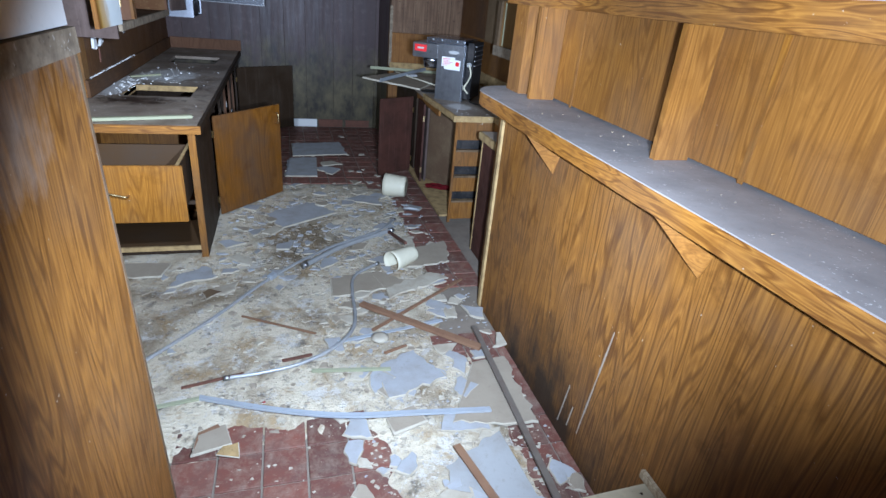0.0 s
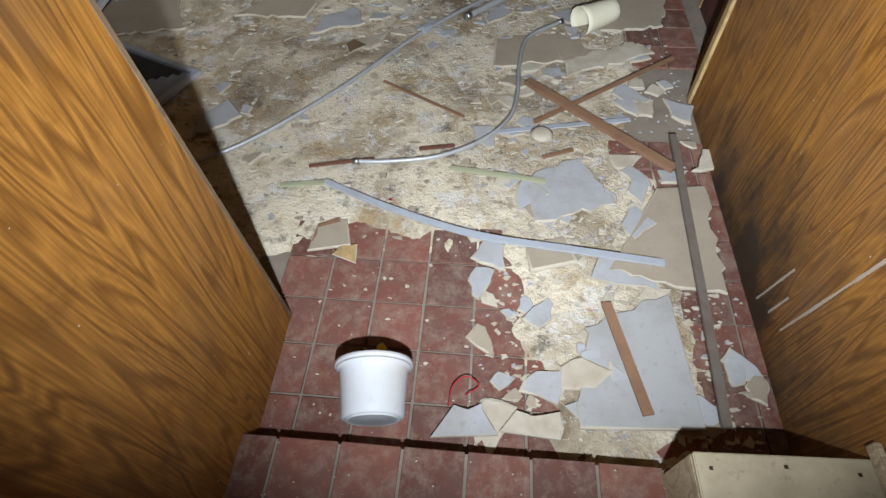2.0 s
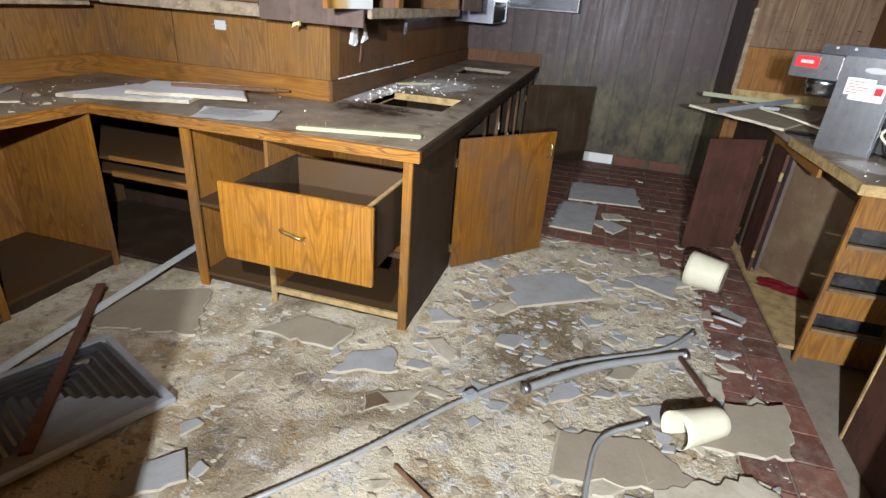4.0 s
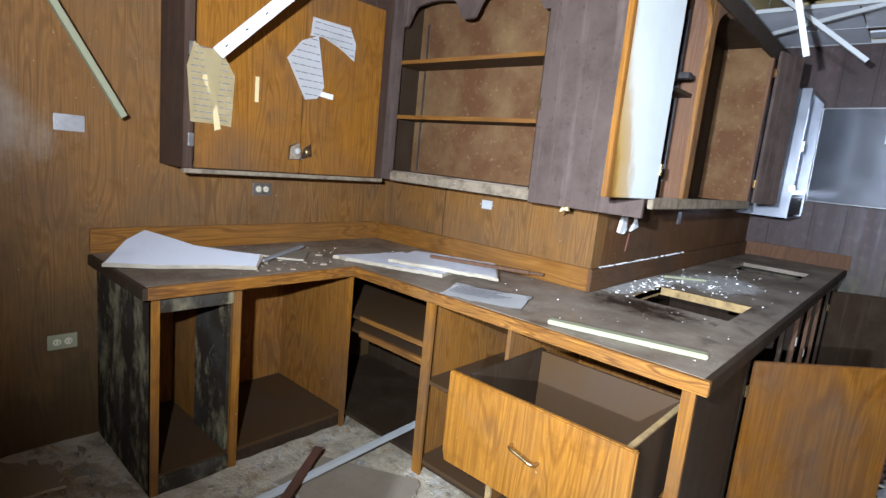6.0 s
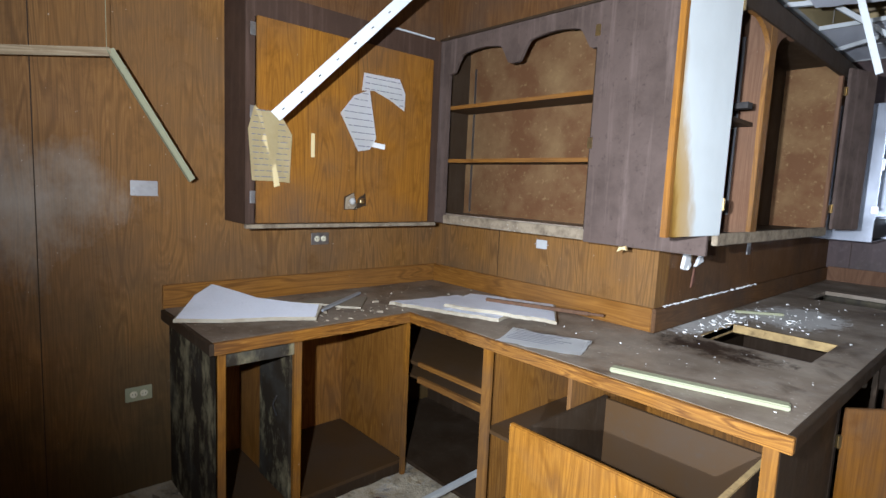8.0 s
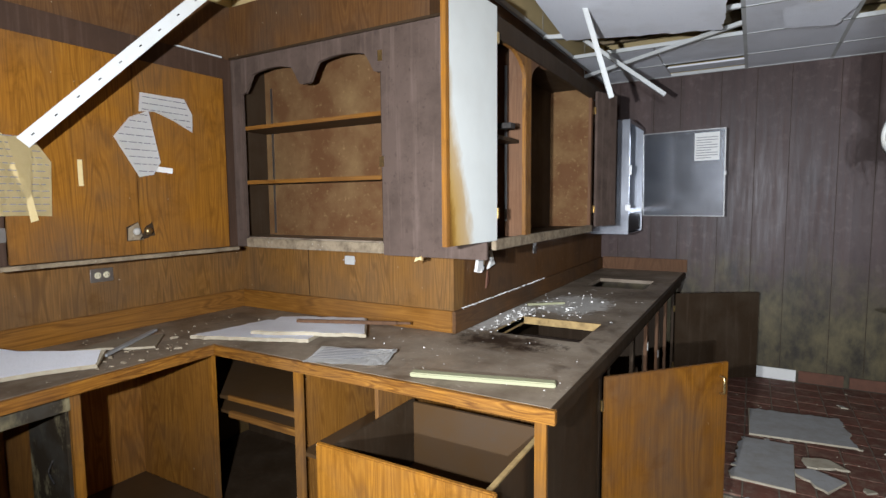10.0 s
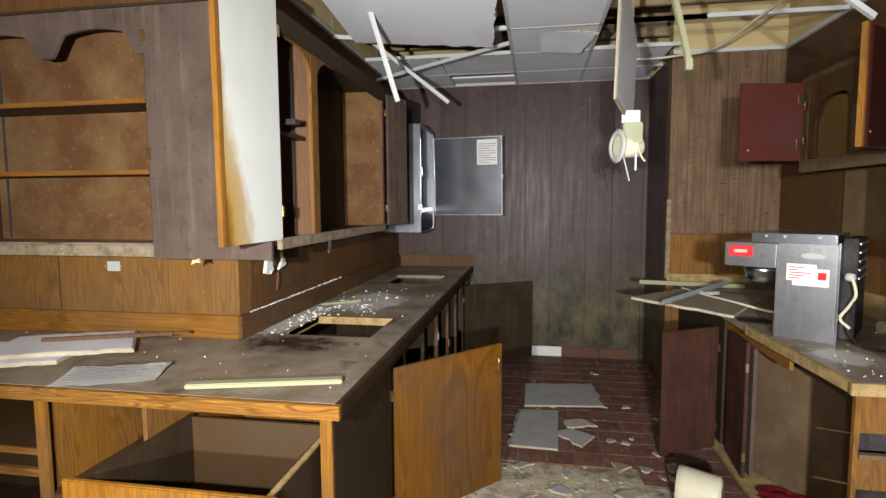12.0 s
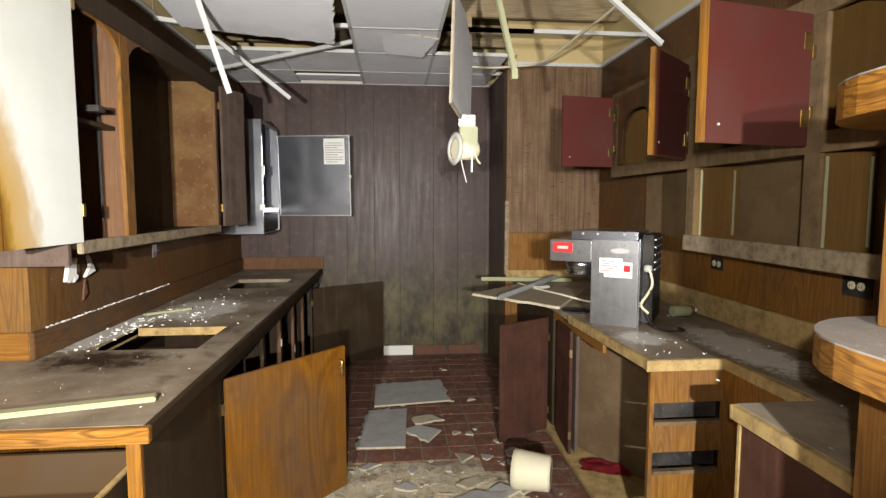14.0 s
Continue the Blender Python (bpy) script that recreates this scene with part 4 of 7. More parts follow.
def long_cabinet():
    t = thing("wall_cabinet", (-1.11, 4.42, 1.40), "long wall cabinet over the counter, doors open, dark inside", "cabinet")
    d = XC + 1.11 + 0.002
    H, L = 1.02, 1.72
    part("top", boxes((d, 0.0, H - 0.02, -0.02, L, H)), m_dark, t)
    part("bottom", boxes((d, 0.0, 0.0, -0.02, L, 0.02)), m_dark, t)
    part("back", boxes((d, 0.25, 0.02, d + 0.01, L, H - 0.02)), m_dark, t)
    part("end", boxes((d + 0.01, L - 0.018, 0.02, -0.02, L, H - 0.02)), m_back, t, "scuffed reddish inner end board")
    part("partition", boxes((d + 0.01, 0.43, 0.02, -0.02, 0.448, H - 0.02)), m_rust_wood, t)
    part("stile", boxes((-0.02, 0.42, 0.0, 0.0, 0.50, H - 0.09), bevel=0.002), m_door, t, "orange wooden stile")
    part("stile", boxes((-0.02, L - 0.04, 0.0, 0.0, L + 0.002, H), bevel=0.002), m_rust_wood, t)
    part("bottom_rail", boxes((-0.02, 0.05, -0.02, 0.004, L, 0.03), bevel=0.003), m_dust, t, "dirty bottom rail")
    for y0, y1, m in ((0.42, 0.16, m_door), (0.50, 0.74, m_rust_wood)):
        bm = bmesh.new()
        prev = None
        for i in range(13):
            a = i / 12 * math.pi / 2
            y, z = y1 + (y0 - y1) * math.cos(a), H - 0.20 + 0.12 * math.sin(a)
            cur = [bm.verts.new((x, y, q)) for x, q in ((-0.02, z), (-0.001, z), (-0.001, H - 0.091), (-0.02, H - 0.091))]
            if prev:
                for k in range(4):
                    bm.faces.new((prev[k], prev[(k + 1) % 4], cur[(k + 1) % 4], cur[k]))
            prev = cur
        part("arch", bm, m, t, "curved wooden spandrel")
    part("fascia", boxes((-0.02, 0.0, H - 0.09, 0.004, L + 0.3, H + 0.01), bevel=0.003), m_dark, t, "dark grimy fascia")
    part("shelf", boxes((d + 0.01, 0.05, 0.50, -0.04, 0.43, 0.518)), m_dark, t)
    part("latch", boxes((-0.06, 0.20, 0.55, 0.012, 0.25, 0.575)), m_black, t)
    part("standard", boxes((-0.12, 0.424, 0.1, -0.105, 0.429, 0.9)), m_dullsteel, t)
    return t


cab_long = long_cabinet()
wd, ww = cabinet_door(cab_long, (-1.10, 4.475), (-1.125, 4.075), 1.425, 2.46, m_white, "cabinet door hanging open, its white inner face yellowed at the foot")
part("edge", boxes((ww, -0.021, 0.0, ww + 0.026, 0.002, 1.035), bevel=0.002), m_door, wd, "orange wooden edge of the door")
cabinet_door(cab_long, (-1.10, 6.15), (-1.015, 6.40), 1.42, 2.38, m_plum, "dark brown wall-cabinet door standing open")

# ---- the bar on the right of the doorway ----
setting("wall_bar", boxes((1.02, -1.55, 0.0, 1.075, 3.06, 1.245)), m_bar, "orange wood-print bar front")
setting("trim_bar_edge", prism([(1.008, 3.062), (1.085, 3.062), (1.085, 3.112), (1.012, 3.112)], 0.0, 1.244, bevel=0.005), m_rawedge, "raw broken edge of the bar front")
setting("wall_bar_back", boxes((1.24, -1.55, 1.33, 1.27, 3.13, 2.5)), m_panel, "wood-print back of the bar shelves")


def rounded_shelf(name, z0, z1, x0, x1, y0, y1, label):
    pts = [(x0, y0), (x1, y0)]
    r = min(0.26, (x1 - x0) * 0.7)
    for i in range(9):
        a = i / 8 * math.pi / 2
        pts.append((x1 - r + r * math.cos(a), y1 - r + r * math.sin(a)))
    for i in range(9):
        a = math.pi / 2 + i / 8 * math.pi / 2
        pts.append((x0 + r + r * math.cos(a), y1 - r + r * math.sin(a)))
    t = thing(name, (0, 0, 0), label, "shelf")
    part("board", prism(pts, z1 - 0.004, z1), m_ledge, t, "dusty grey laminate top")
    part("edge", prism(pts, z0, z1 - 0.004, bevel=0.002), m_edge_y, t, "orange wood-print edge")
    return t


rounded_shelf("bar_ledge", 1.246, 1.318, 0.90, 1.62, -1.5, 3.40, "dusty bar ledge with chipped orange wooden edge, rounded end")
rounded_shelf("bar_shelf", 1.76, 1.845, 1.06, 1.62, -1.5, 3.56, "thick wooden shelf with a rounded end above the bar ledge")
for y in (0.72, 1.90, 2.98):
    solo("shelf_divider", boxes((1.10, y, 1.319, 1.239, y + 0.03, 1.758), bevel=0.002), m_panel, "wood-print upright dividing the bar shelves", "shelf divider", group="dividers of the bar shelves")
solo("bar_post", boxes((1.09, 3.135, 0.0, 1.26, 3.325, 1.244), bevel=0.003), m_panel, "wood-print post at the end of the bar", "post")
solo("bar_post", boxes((1.10, 3.135, 1.319, 1.26, 3.305, 1.758), bevel=0.003), m_panel, "wood-print post between the two bar shelves", "post")


def bracket(y):
    """A skewed wooden wedge from the bar front up to the ledge."""
    bm = bmesh.new()
    v = [bm.verts.new(p) for p in ((1.019, y, 1.2455), (0.912, y + 0.20, 1.2455), (1.019, y + 0.27, 1.2455), (1.019, y + 0.05, 1.095), (1.006, y + 0.045, 1.095))]
    for f in ((0, 2, 1), (0, 1, 4), (1, 2, 3), (1, 3, 4), (0, 4, 3), (0, 3, 2)):
        bm.faces.new([v[i] for i in f])
    bmesh.ops.bevel(bm, geom=list(bm.edges), offset=0.003, segments=1, affect="EDGES", clamp_overlap=True)
    return solo("shelf_bracket", bm, m_oak_y, "triangular wooden bracket under the bar ledge", "bracket", group="brackets of the bar ledge")


for y in (0.46, 1.42, 2.38):
    bracket(y)
for y in (1.64, 2.78):
    setting("wall_bar_seam", boxes((1.2365, y, 1.32, 1.2395, y + 0.022, 1.758)), m_door, "pale strip covering a joint of the panelling")

# ---- right-hand counter ----


def counter_right():
    t = thing("countertop", (0, 0, 0), "dusty dark laminate counter with bare chipboard edges, stepped front", "worktop")
    z0, z1 = 0.872, 0.92
    main = [(1.16, 4.40), (1.50, 4.40), (1.50, 3.90), (1.20, 3.90), (1.20, 3.28), (XR - 0.022, 3.28), (XR - 0.022, 6.89), (1.12, 6.89), (1.12, 5.30)]
    inset = [(x + (0.012 if x < 1.6 else 0), y) for x, y in main]
    part("top", prism(inset, z0 + 0.004, z1), m_counter, t)
    part("edging", boxes((1.146, 4.386, z0, 1.50, 4.402, z1 - 0.001), bevel=0.002), m_rawedge, t, "bare yellowed chipboard edge")
    part("edging", boxes((1.486, 3.90, z0, 1.512, 4.386, z1 - 0.001), bevel=0.002), m_rawedge, t)
    part("edging", boxes((1.188, 3.884, z0, 1.50, 3.900, z1 - 0.001), bevel=0.002), m_rawedge, t)
    part("edging", boxes((1.188, 3.28, z0, 1.212, 3.884, z1 - 0.001), bevel=0.002), m_rawedge, t)
    e = boxes((0, 0, z0, 0.02, 0.92, z1 - 0.001), bevel=0.002)
    bmesh.ops.rotate(e, verts=e.verts, cent=(0, 0, 0), matrix=Matrix.Rotation(math.atan2(0.04, 0.90), 3, "Z"))
    bmesh.ops.translate(e, verts=e.verts, vec=(1.155, 4.39, 0))
    part("edging", e, m_rawedge, t)
    return t


counter_right()
solo("upstand", boxes((XR - 0.02, 3.3, 0.92, XR, 6.3, 1.055), bevel=0.003), m_rawedge, "stained bare chipboard upstand behind the stepped counter", "upstand")


def cabinet_right():
    t = thing("base_cabinet", (1.18, 4.42, 0), "dark base cabinet, open bay and empty drawer slots", "cabinet")
    part("side", boxes((0.0, 0.0, 0.0, 0.018, 0.02, 0.87)), m_panel, t)
    parts("rail", ((0.02, 0.004, 0.72, 0.33, 0.02, 0.87), (0.02, 0.004, 0.50, 0.33, 0.02, 0.62), (0.02, 0.004, 0.28, 0.33, 0.02, 0.40), (0.02, 0.004, 0.03, 0.33, 0.02, 0.18)), m_panel, t, "orange wood rail between drawer slots")
    for z in (0.635, 0.415, 0.195):
        part("slide", boxes((0.02, -0.006, z - 0.012, 0.32, 0.02, z + 0.004)), m_greasy, t, "dusty drawer runner")
        # black sheet standing in for the shade inside the empty slot
        part("slot_back", boxes((0.02, 0.05, z, 0.33, 0.06, z + 0.085)), m_black, t)
    ip = boxes((0.0, 0.0, 0.052, 0.62, 0.016, 0.865))
    bmesh.ops.rotate(ip, verts=ip.verts, cent=(0, 0, 0), matrix=Matrix.Rotation(math.atan2(-0.53, 0.28), 3, "Z"))
    bmesh.ops.translate(ip, verts=ip.verts, vec=(0.03, 1.06, 0))
    part("inner_panel", ip, m_stained, t, "brown inner board stained along its top")
    part("side", boxes((0.01, 0.95, 0.0, 0.03, 1.35, 0.87)), m_plum, t)
    part("bottom", boxes((-0.06, 0.06, 0.03, 0.68, 2.40, 0.05)), m_rawedge, t, "dirty pale cabinet floor")
    part("back", boxes((0.69, 0.06, 0.05, 0.70, 2.40, 0.87)), m_dark, t)
    part("drawer_case", boxes((0.33, -0.5, 0.0, 0.348, 0.02, 0.87)), m_panel, t)
    part("front", boxes((-0.01, 1.36, 0.0, 0.01, 2.42, 0.86)), m_dark, t)
    part("rail", boxes((-0.01, 0.50, 0.80, 0.008, 1.36, 0.868)), m_panel, t)
    return t


cab_r = cabinet_right()
cabinet_door(cab_r, (1.13, 5.74), (0.76, 5.53), 0.05, 0.815, m_redbrown, "red-brown base-cabinet door standing open, scuffed")
cabinet_door(cab_r, (1.14, 5.34), (1.165, 5.68), 0.05, 0.815, m_redbrown, "red-brown base-cabinet door beside the open bay")


def cabinet_low():
    t = thing("base_cabinet", (1.22, 3.28, 0), "dark base cabinet under the counter behind the bar, raw edges showing", "cabinet")
    part("side", boxes((0.0, 0.0, 0.0, 0.02, 0.60, 0.87)), m_redbrown, t, "dark red-brown side panel")
    part("edge", boxes((-0.004, 0.602, 0.0, 0.03, 0.618, 0.87), bevel=0.002), m_rawedge, t)
    part("edge", boxes((-0.006, -0.016, 0.0, 0.03, -0.002, 0.87), bevel=0.002), m_rawedge, t)
    part("front", boxes((0.03, 0.58, 0.0, 0.66, 0.60, 0.87)), m_dark, t)
    part("batten", boxes((0.05, 0.602, 0.48, 0.075, 0.63, 0.80), bevel=0.002), m_rust_wood, t)
    return t


cabinet_low()


def wall_cabinet_right():
    t = thing("wall_cabinet", (1.64, 3.5, 1.36), "long brown two-tier wall cabinet with open doors", "cabinet")
    D = XR - 1.64 - 0.002
    frames = [(0, 0.0, 0.40, 0.02, 2.5, 0.475), (0, 0.0, 0.90, 0.02, 2.5, 0.98)]
    part("bottom_rail", boxes((-0.002, 0.0, -0.03, 0.02, 1.52, 0.05), bevel=0.003), m_dust, t, "dusty chipped bottom rail")
    parts("rail", frames, m_greasy, t, "worn greasy brown rail")
    for y0, z0, z1 in ((0.0, 0.05, 0.40), (0.62, 0.05, 0.40), (0.62, 0.475, 0.90), (1.43, 0.05, 0.40), (1.43, 0.475, 0.90), (1.88, 0.475, 0.90), (2.42, 0.475, 0.90), (0.0, 0.475, 0.90)):
        part("stile", boxes((0, y0, z0, 0.02, y0 + 0.075, z1), bevel=0.002), m_greasy, t)
    part("back", boxes((D - 0.012, 0.0, 0.0, D - 0.002, 2.5, 0.98)), m_smoked, t, "brown back board with an outlet")
    part("bottom", boxes((0.02, 0.0, 0.0, D - 0.012, 1.50, 0.018)), m_counter, t)
    part("bottom", boxes((0.02, 0.0, 0.42, D - 0.012, 2.5, 0.438)), m_ochre, t)
    part("top", boxes((0.02, 0.0, 0.95, D - 0.012, 2.5, 0.968)), m_ochre, t)
    for y in (0.03, 0.65, 1.46):
        part("partition", boxes((0.02, y, 0.02, D - 0.012, y + 0.018, 0.42)), m_ochre, t)
        part("standard", boxes((0.05, y - 0.005, 0.05, 0.060, y, 0.39)), m_cream, t, "slotted pale shelf standard")
        part("standard", boxes((D - 0.045, y - 0.005, 0.05, D - 0.035, y, 0.39)), m_cream, t)
    for y in (0.65, 1.46, 1.90, 2.45):
        part("partition", boxes((0.02, y, 0.44, D - 0.012, y + 0.018, 0.95)), m_ochre, t)
    return t


cab_wr = wall_cabinet_right()

# ---- doors of the two-tier wall cabinet ----
for hinge, tip, z0, z1, face, lab in (((1.625, 5.92), (1.23, 5.84), 1.83, 2.30, m_maroon, "maroon laminate wall-cabinet door standing wide open"),
                                      ((1.625, 4.99), (1.30, 4.70), 1.80, 2.29, m_maroon, "dark maroon wall-cabinet door ajar with a pale wooden edge"),
                                      ((1.625, 4.16), (1.16, 4.06), 1.785, 2.262, m_maroon, "large maroon wall-cabinet door standing open, pale wooden edge")):
    dd, dw = cabinet_door(cab_wr, hinge, tip, z0, z1, face, lab)
    if hinge[1] < 5.5:
        part("edge", boxes((dw, -0.021, 0.0, dw + 0.022, 0.003, z1 - z0), bevel=0.002), m_door, dd, "pale orange wooden edge")
    for z in (0.07, z1 - z0 - 0.13):
        part("hinge_plate", boxes((0.006, 0.0005, z, 0.048, 0.004, z + 0.062), bevel=0.001), m_brass, dd, "tarnished brass hinge plate")
    part("screw", boxes((dw - 0.06, 0.0, 0.06, dw - 0.052, 0.004, 0.068)), m_bucket, dd)


def arched_front():
    t = cab_wr
    off = Vector((1.638, 5.02, 1.84)) - Vector((1.64, 3.5, 1.36))
    bm = bmesh.new()
    n = 22
    for side in (0, 1):
        x = -0.014 * side
        prev = None
        for i in range(n + 1):
            y = 0.36 + 0.42 * i / n
            u = abs(i / n - 0.5) * 2
            z = 0.34 - 0.10 * (u ** 3) - (0.03 if u > 0.8 else 0)
            cur = (bm.verts.new((x, y, z)), bm.verts.new((x, y, 0.46)))
            if prev:
                bm.faces.new((prev[0], cur[0], cur[1], prev[1]))
            prev = cur
    bmesh.ops.translate(bm, verts=bm.verts, vec=off)
    part("arch", bm, m_walnut, t, "arched face board")
    for y0, y1, m in ((0.30, 0.36, m_door), (0.78, 0.85, m_walnut)):
        part("stile", boxes((off.x - 0.012, off.y + y0, off.z, off.x, off.y + y1, off.z + 0.46)), m, t)


arched_front()

# ---- suspended ceiling: what is left of it ----


def tee(p0, p1, bm=None):
    """A slim inverted-T metal bar from point to point."""
    bm = bm or bmesh.new()
    a, b = Vector(p0), Vector(p1)
    d = (b - a)
    L = d.length
    new_bm = boxes((0, -0.012, 0, L, 0.012, 0.003), (0, -0.0015, 0.003, L, 0.0015, 0.030))
    q = d.to_track_quat("X", "Z").to_matrix().to_4x4()
    bmesh.ops.transform(new_bm, matrix=Matrix.Translation(a) @ q, verts=new_bm.verts)
    me = bpy.data.meshes.new("tee_tmp")
    new_bm.to_mesh(me)
    new_bm.free()
    bm.from_mesh(me)
    bpy.data.meshes.remove(me)
    return bm


GX = (-0.80, -0.19, 0.42, 1.03)
GY = (7.27, 6.66, 6.05, 5.44)
bm = bmesh.new()
for x in (-0.19, 0.42):
    tee((x, 5.0, GRID), (x, YF - 0.03, GRID), bm)
for y in GY[:3]:
    tee((XC + 0.02, y, GRID), (XS, y, GRID), bm)
tee((-0.19, 5.44, GRID), (0.42, 5.44, GRID), bm)
tee((0.42, 6.05, GRID), (1.9, 6.05, GRID), bm)
setting("ceiling_grid", bm, m_trim, "white metal ceiling grid, partly collapsed")


def tile_grid(cells):
    bm = bmesh.new()
    for x0, y0, x1, y1 in cells:
        box(bm, x0 + 0.006, y0 + 0.006, GRID + 0.004, x1 - 0.006, y1 - 0.006, GRID + 0.018)
    return bm


cells = [(XC + 0.02, 7.27, -0.80, 7.76), (-0.80, 7.42, -0.19, 7.62), (XC + 0.02, 6.66, -0.80, 7.27), (-0.80, 6.66, -0.19, 7.27)]
cells += [(-0.19, 7.27, 0.42, 7.76), (-0.19, 6.66, 0.42, 7.27), (-0.19, 6.05, 0.42, 6.66), (-0.19, 5.44, 0.42, 6.05), (-0.19, 4.9, 0.42, 5.44)]
cells += [(0.42, 7.27, 1.03, 7.76), (0.42, 6.66, 1.03, 7.27)]
setting("ceiling_tiles", tile_grid(cells), m_ctile, "off-white mineral-fibre ceiling tiles")


def slab(name, place, w, h, turn, seed, top, label, thick=0.014, tilt=(0, 0), bite=0.25, group="", rough=0.012):
    ob = new(name, shard_mesh(jagged(w, h, seed, bite, rough=rough), thick, top, m_shard_cream, name))
    ob.matrix_world = pose(*place, tilt[0], tilt[1], turn)
    return tagged(ob, label, "broken tile", group)


slab("ceiling_tile_hanging", (-0.74, 5.50, 2.72), 1.02, 1.12, 4, 3, m_ctile, "large white ceiling tile sagging out of its grid", 0.016, (-3.5, 3), 0.06)
slab("ceiling_tile_fragment", (-0.32, 6.12, 2.775), 0.26, 0.12, 20, 8, m_shard_cream, "torn scrap of ceiling tile lying on the grid", 0.014, (6, -8))
slab("ceiling_tile_hanging", (0.20, 6.36, 2.745), 0.42, 0.46, 5, 12, m_ctile, "cracked ceiling tile bulging below the grid", 0.014, (-4, 3))

for p0, p1 in (((-1.02, 5.48, 2.77), (-0.85, 5.50, 2.20)), ((-1.25, 6.35, 2.80), (-0.69, 6.5, 2.36)), ((-1.40, 6.95, 2.66), (-0.20, 6.32, 2.735)), ((-1.42, 5.95, 2.74), (-0.85, 6.12, 2.72))):
    solo("ceiling_bar", tube([p0, (p0[0], p0[1], TOP)], 0.0012, 5, tee(p0, p1)), m_trim, "white metal ceiling bar hanging loose", "ceiling bar", group="loose ceiling bars")
solo("ceiling_bar", tube([(0.98, 4.98, 2.76), (0.98, 4.98, TOP)], 0.0012, 5, tee((0.98, 4.98, 2.76), (1.47, 5.0, 2.385))), m_trim, "white metal ceiling bar hanging by the wall cabinets", "ceiling bar", group="loose ceiling bars")
solo("ceiling_bar", tube([(0.56, 4.98, 2.76), (0.56, 4.98, TOP)], 0.0012, 5, tee((0.56, 4.98, 2.76), (0.70, 5.0, 2.21), boxes((0.69, 4.985, 2.20, 0.72, 5.015, 2.25)))), m_cream, "cream ceiling bar hanging from one end", "ceiling bar", group="loose ceiling bars")


def slotted_bar(p0, p1):
    a, b = Vector(p0), Vector(p1)
    t = thing("ceiling_bar", p0, "long slotted white metal bar hanging before the wall cabinet", "ceiling bar", group="loose ceiling bars")
    q = (b - a).to_track_quat("X", "Z").to_matrix().to_4x4()
    L = (b - a).length
    bm = boxes((0, -0.004, -0.026, L, 0.0, 0.026), (0, 0.0, -0.026, L, 0.014, -0.023))
    bmesh.ops.transform(bm, matrix=q, verts=bm.verts)
    part("bar", bm, m_trim, t)
    part("wire", tube([b - a, (b.x - a.x, b.y - a.y, TOP - a.z)], 0.0015, 5), m_dullsteel, t)
    for i in range(int(L / 0.11)):
        s = boxes((0.04 + i * 0.11, -0.0052, -0.002, 0.054 + i * 0.11, -0.0042, 0.003))
        bmesh.ops.transform(s, matrix=q, verts=s.verts)
        part("slot", s, m_black, t)
    return t


slotted_bar((-2.50, 3.22, 1.84), (-2.20, 4.02, 2.72))
solo("ceiling_bar", tube([(-2.86, 2.66, 2.06), (-2.86, 2.66, TOP)], 0.0012, 5, tee((-2.86, 2.66, 2.06), (-2.88, 2.98, 1.54))), m_cream, "pale metal bar dangling before the panelled wall", "ceiling bar", group="loose ceiling bars")
solo("wood_lath", boxes((0, 0, 0, 1.2, 0.012, 0.035), bevel=0.002), m_rawwood, "long pale wooden lath hanging level by the panelled wall", "lath", (-2.87, 2.68, 2.04), -94, tilt=(0, 9))


def hanging_downlight():
    t = thing("downlight", (0.53, 5.50, 1.90), "white recessed downlight dangling from its hanging ceiling tile", "ceiling light")
    ring = lathe([(0.095, 0.0), (0.098, 0.006), (0.070, 0.016), (0.062, 0.010), (0.060, 0.004)], 30)
    ring.faces.ensure_lookup_table()
    bmesh.ops.delete(ring, geom=[f for f in ring.faces if len(f.verts) > 4], context="FACES_ONLY")
    can = lathe([(0.062, -0.002), (0.060, -0.13), (0.035, -0.15)], 26)
    bm1, bm2 = ring, can
    turn = Matrix.Translation((-0.07, -0.03, 0.0)) @ Matrix.Rotation(radians(200), 4, "Z") @ Matrix.Rotation(radians(88), 4, "Y")
    for b in (bm1, bm2):
        bmesh.ops.transform(b, matrix=turn, verts=b.verts)
    part("trim_ring", bm1, m_bucket, t, "white trim ring")
    part("can", bm2, m_ivory, t)
    part("junction_box", boxes((-0.045, -0.06, 0.01, 0.06, 0.02, 0.13), bevel=0.006), m_olive, t, "olive metal junction box")
    part("strap", boxes((-0.05, -0.03, 0.13, 0.05, -0.01, 0.20), bevel=0.003), m_dullsteel, t)
    part("wire", tube(smooth_path([(-0.04, -0.04, -0.05), (-0.02, -0.05, -0.14), (-0.005, -0.05, -0.20)]), 0.004, 6), m_trim, t)
    part("wire", tube(smooth_path([(0.03, -0.05, 0.02), (0.055, -0.06, -0.06), (0.075, -0.06, -0.09)]), 0.006, 6), m_ivory, t)
    part("spring_arm", boxes((0.02, -0.062, -0.14, 0.03, -0.058, 0.0)), m_greymetal, t)
    return t


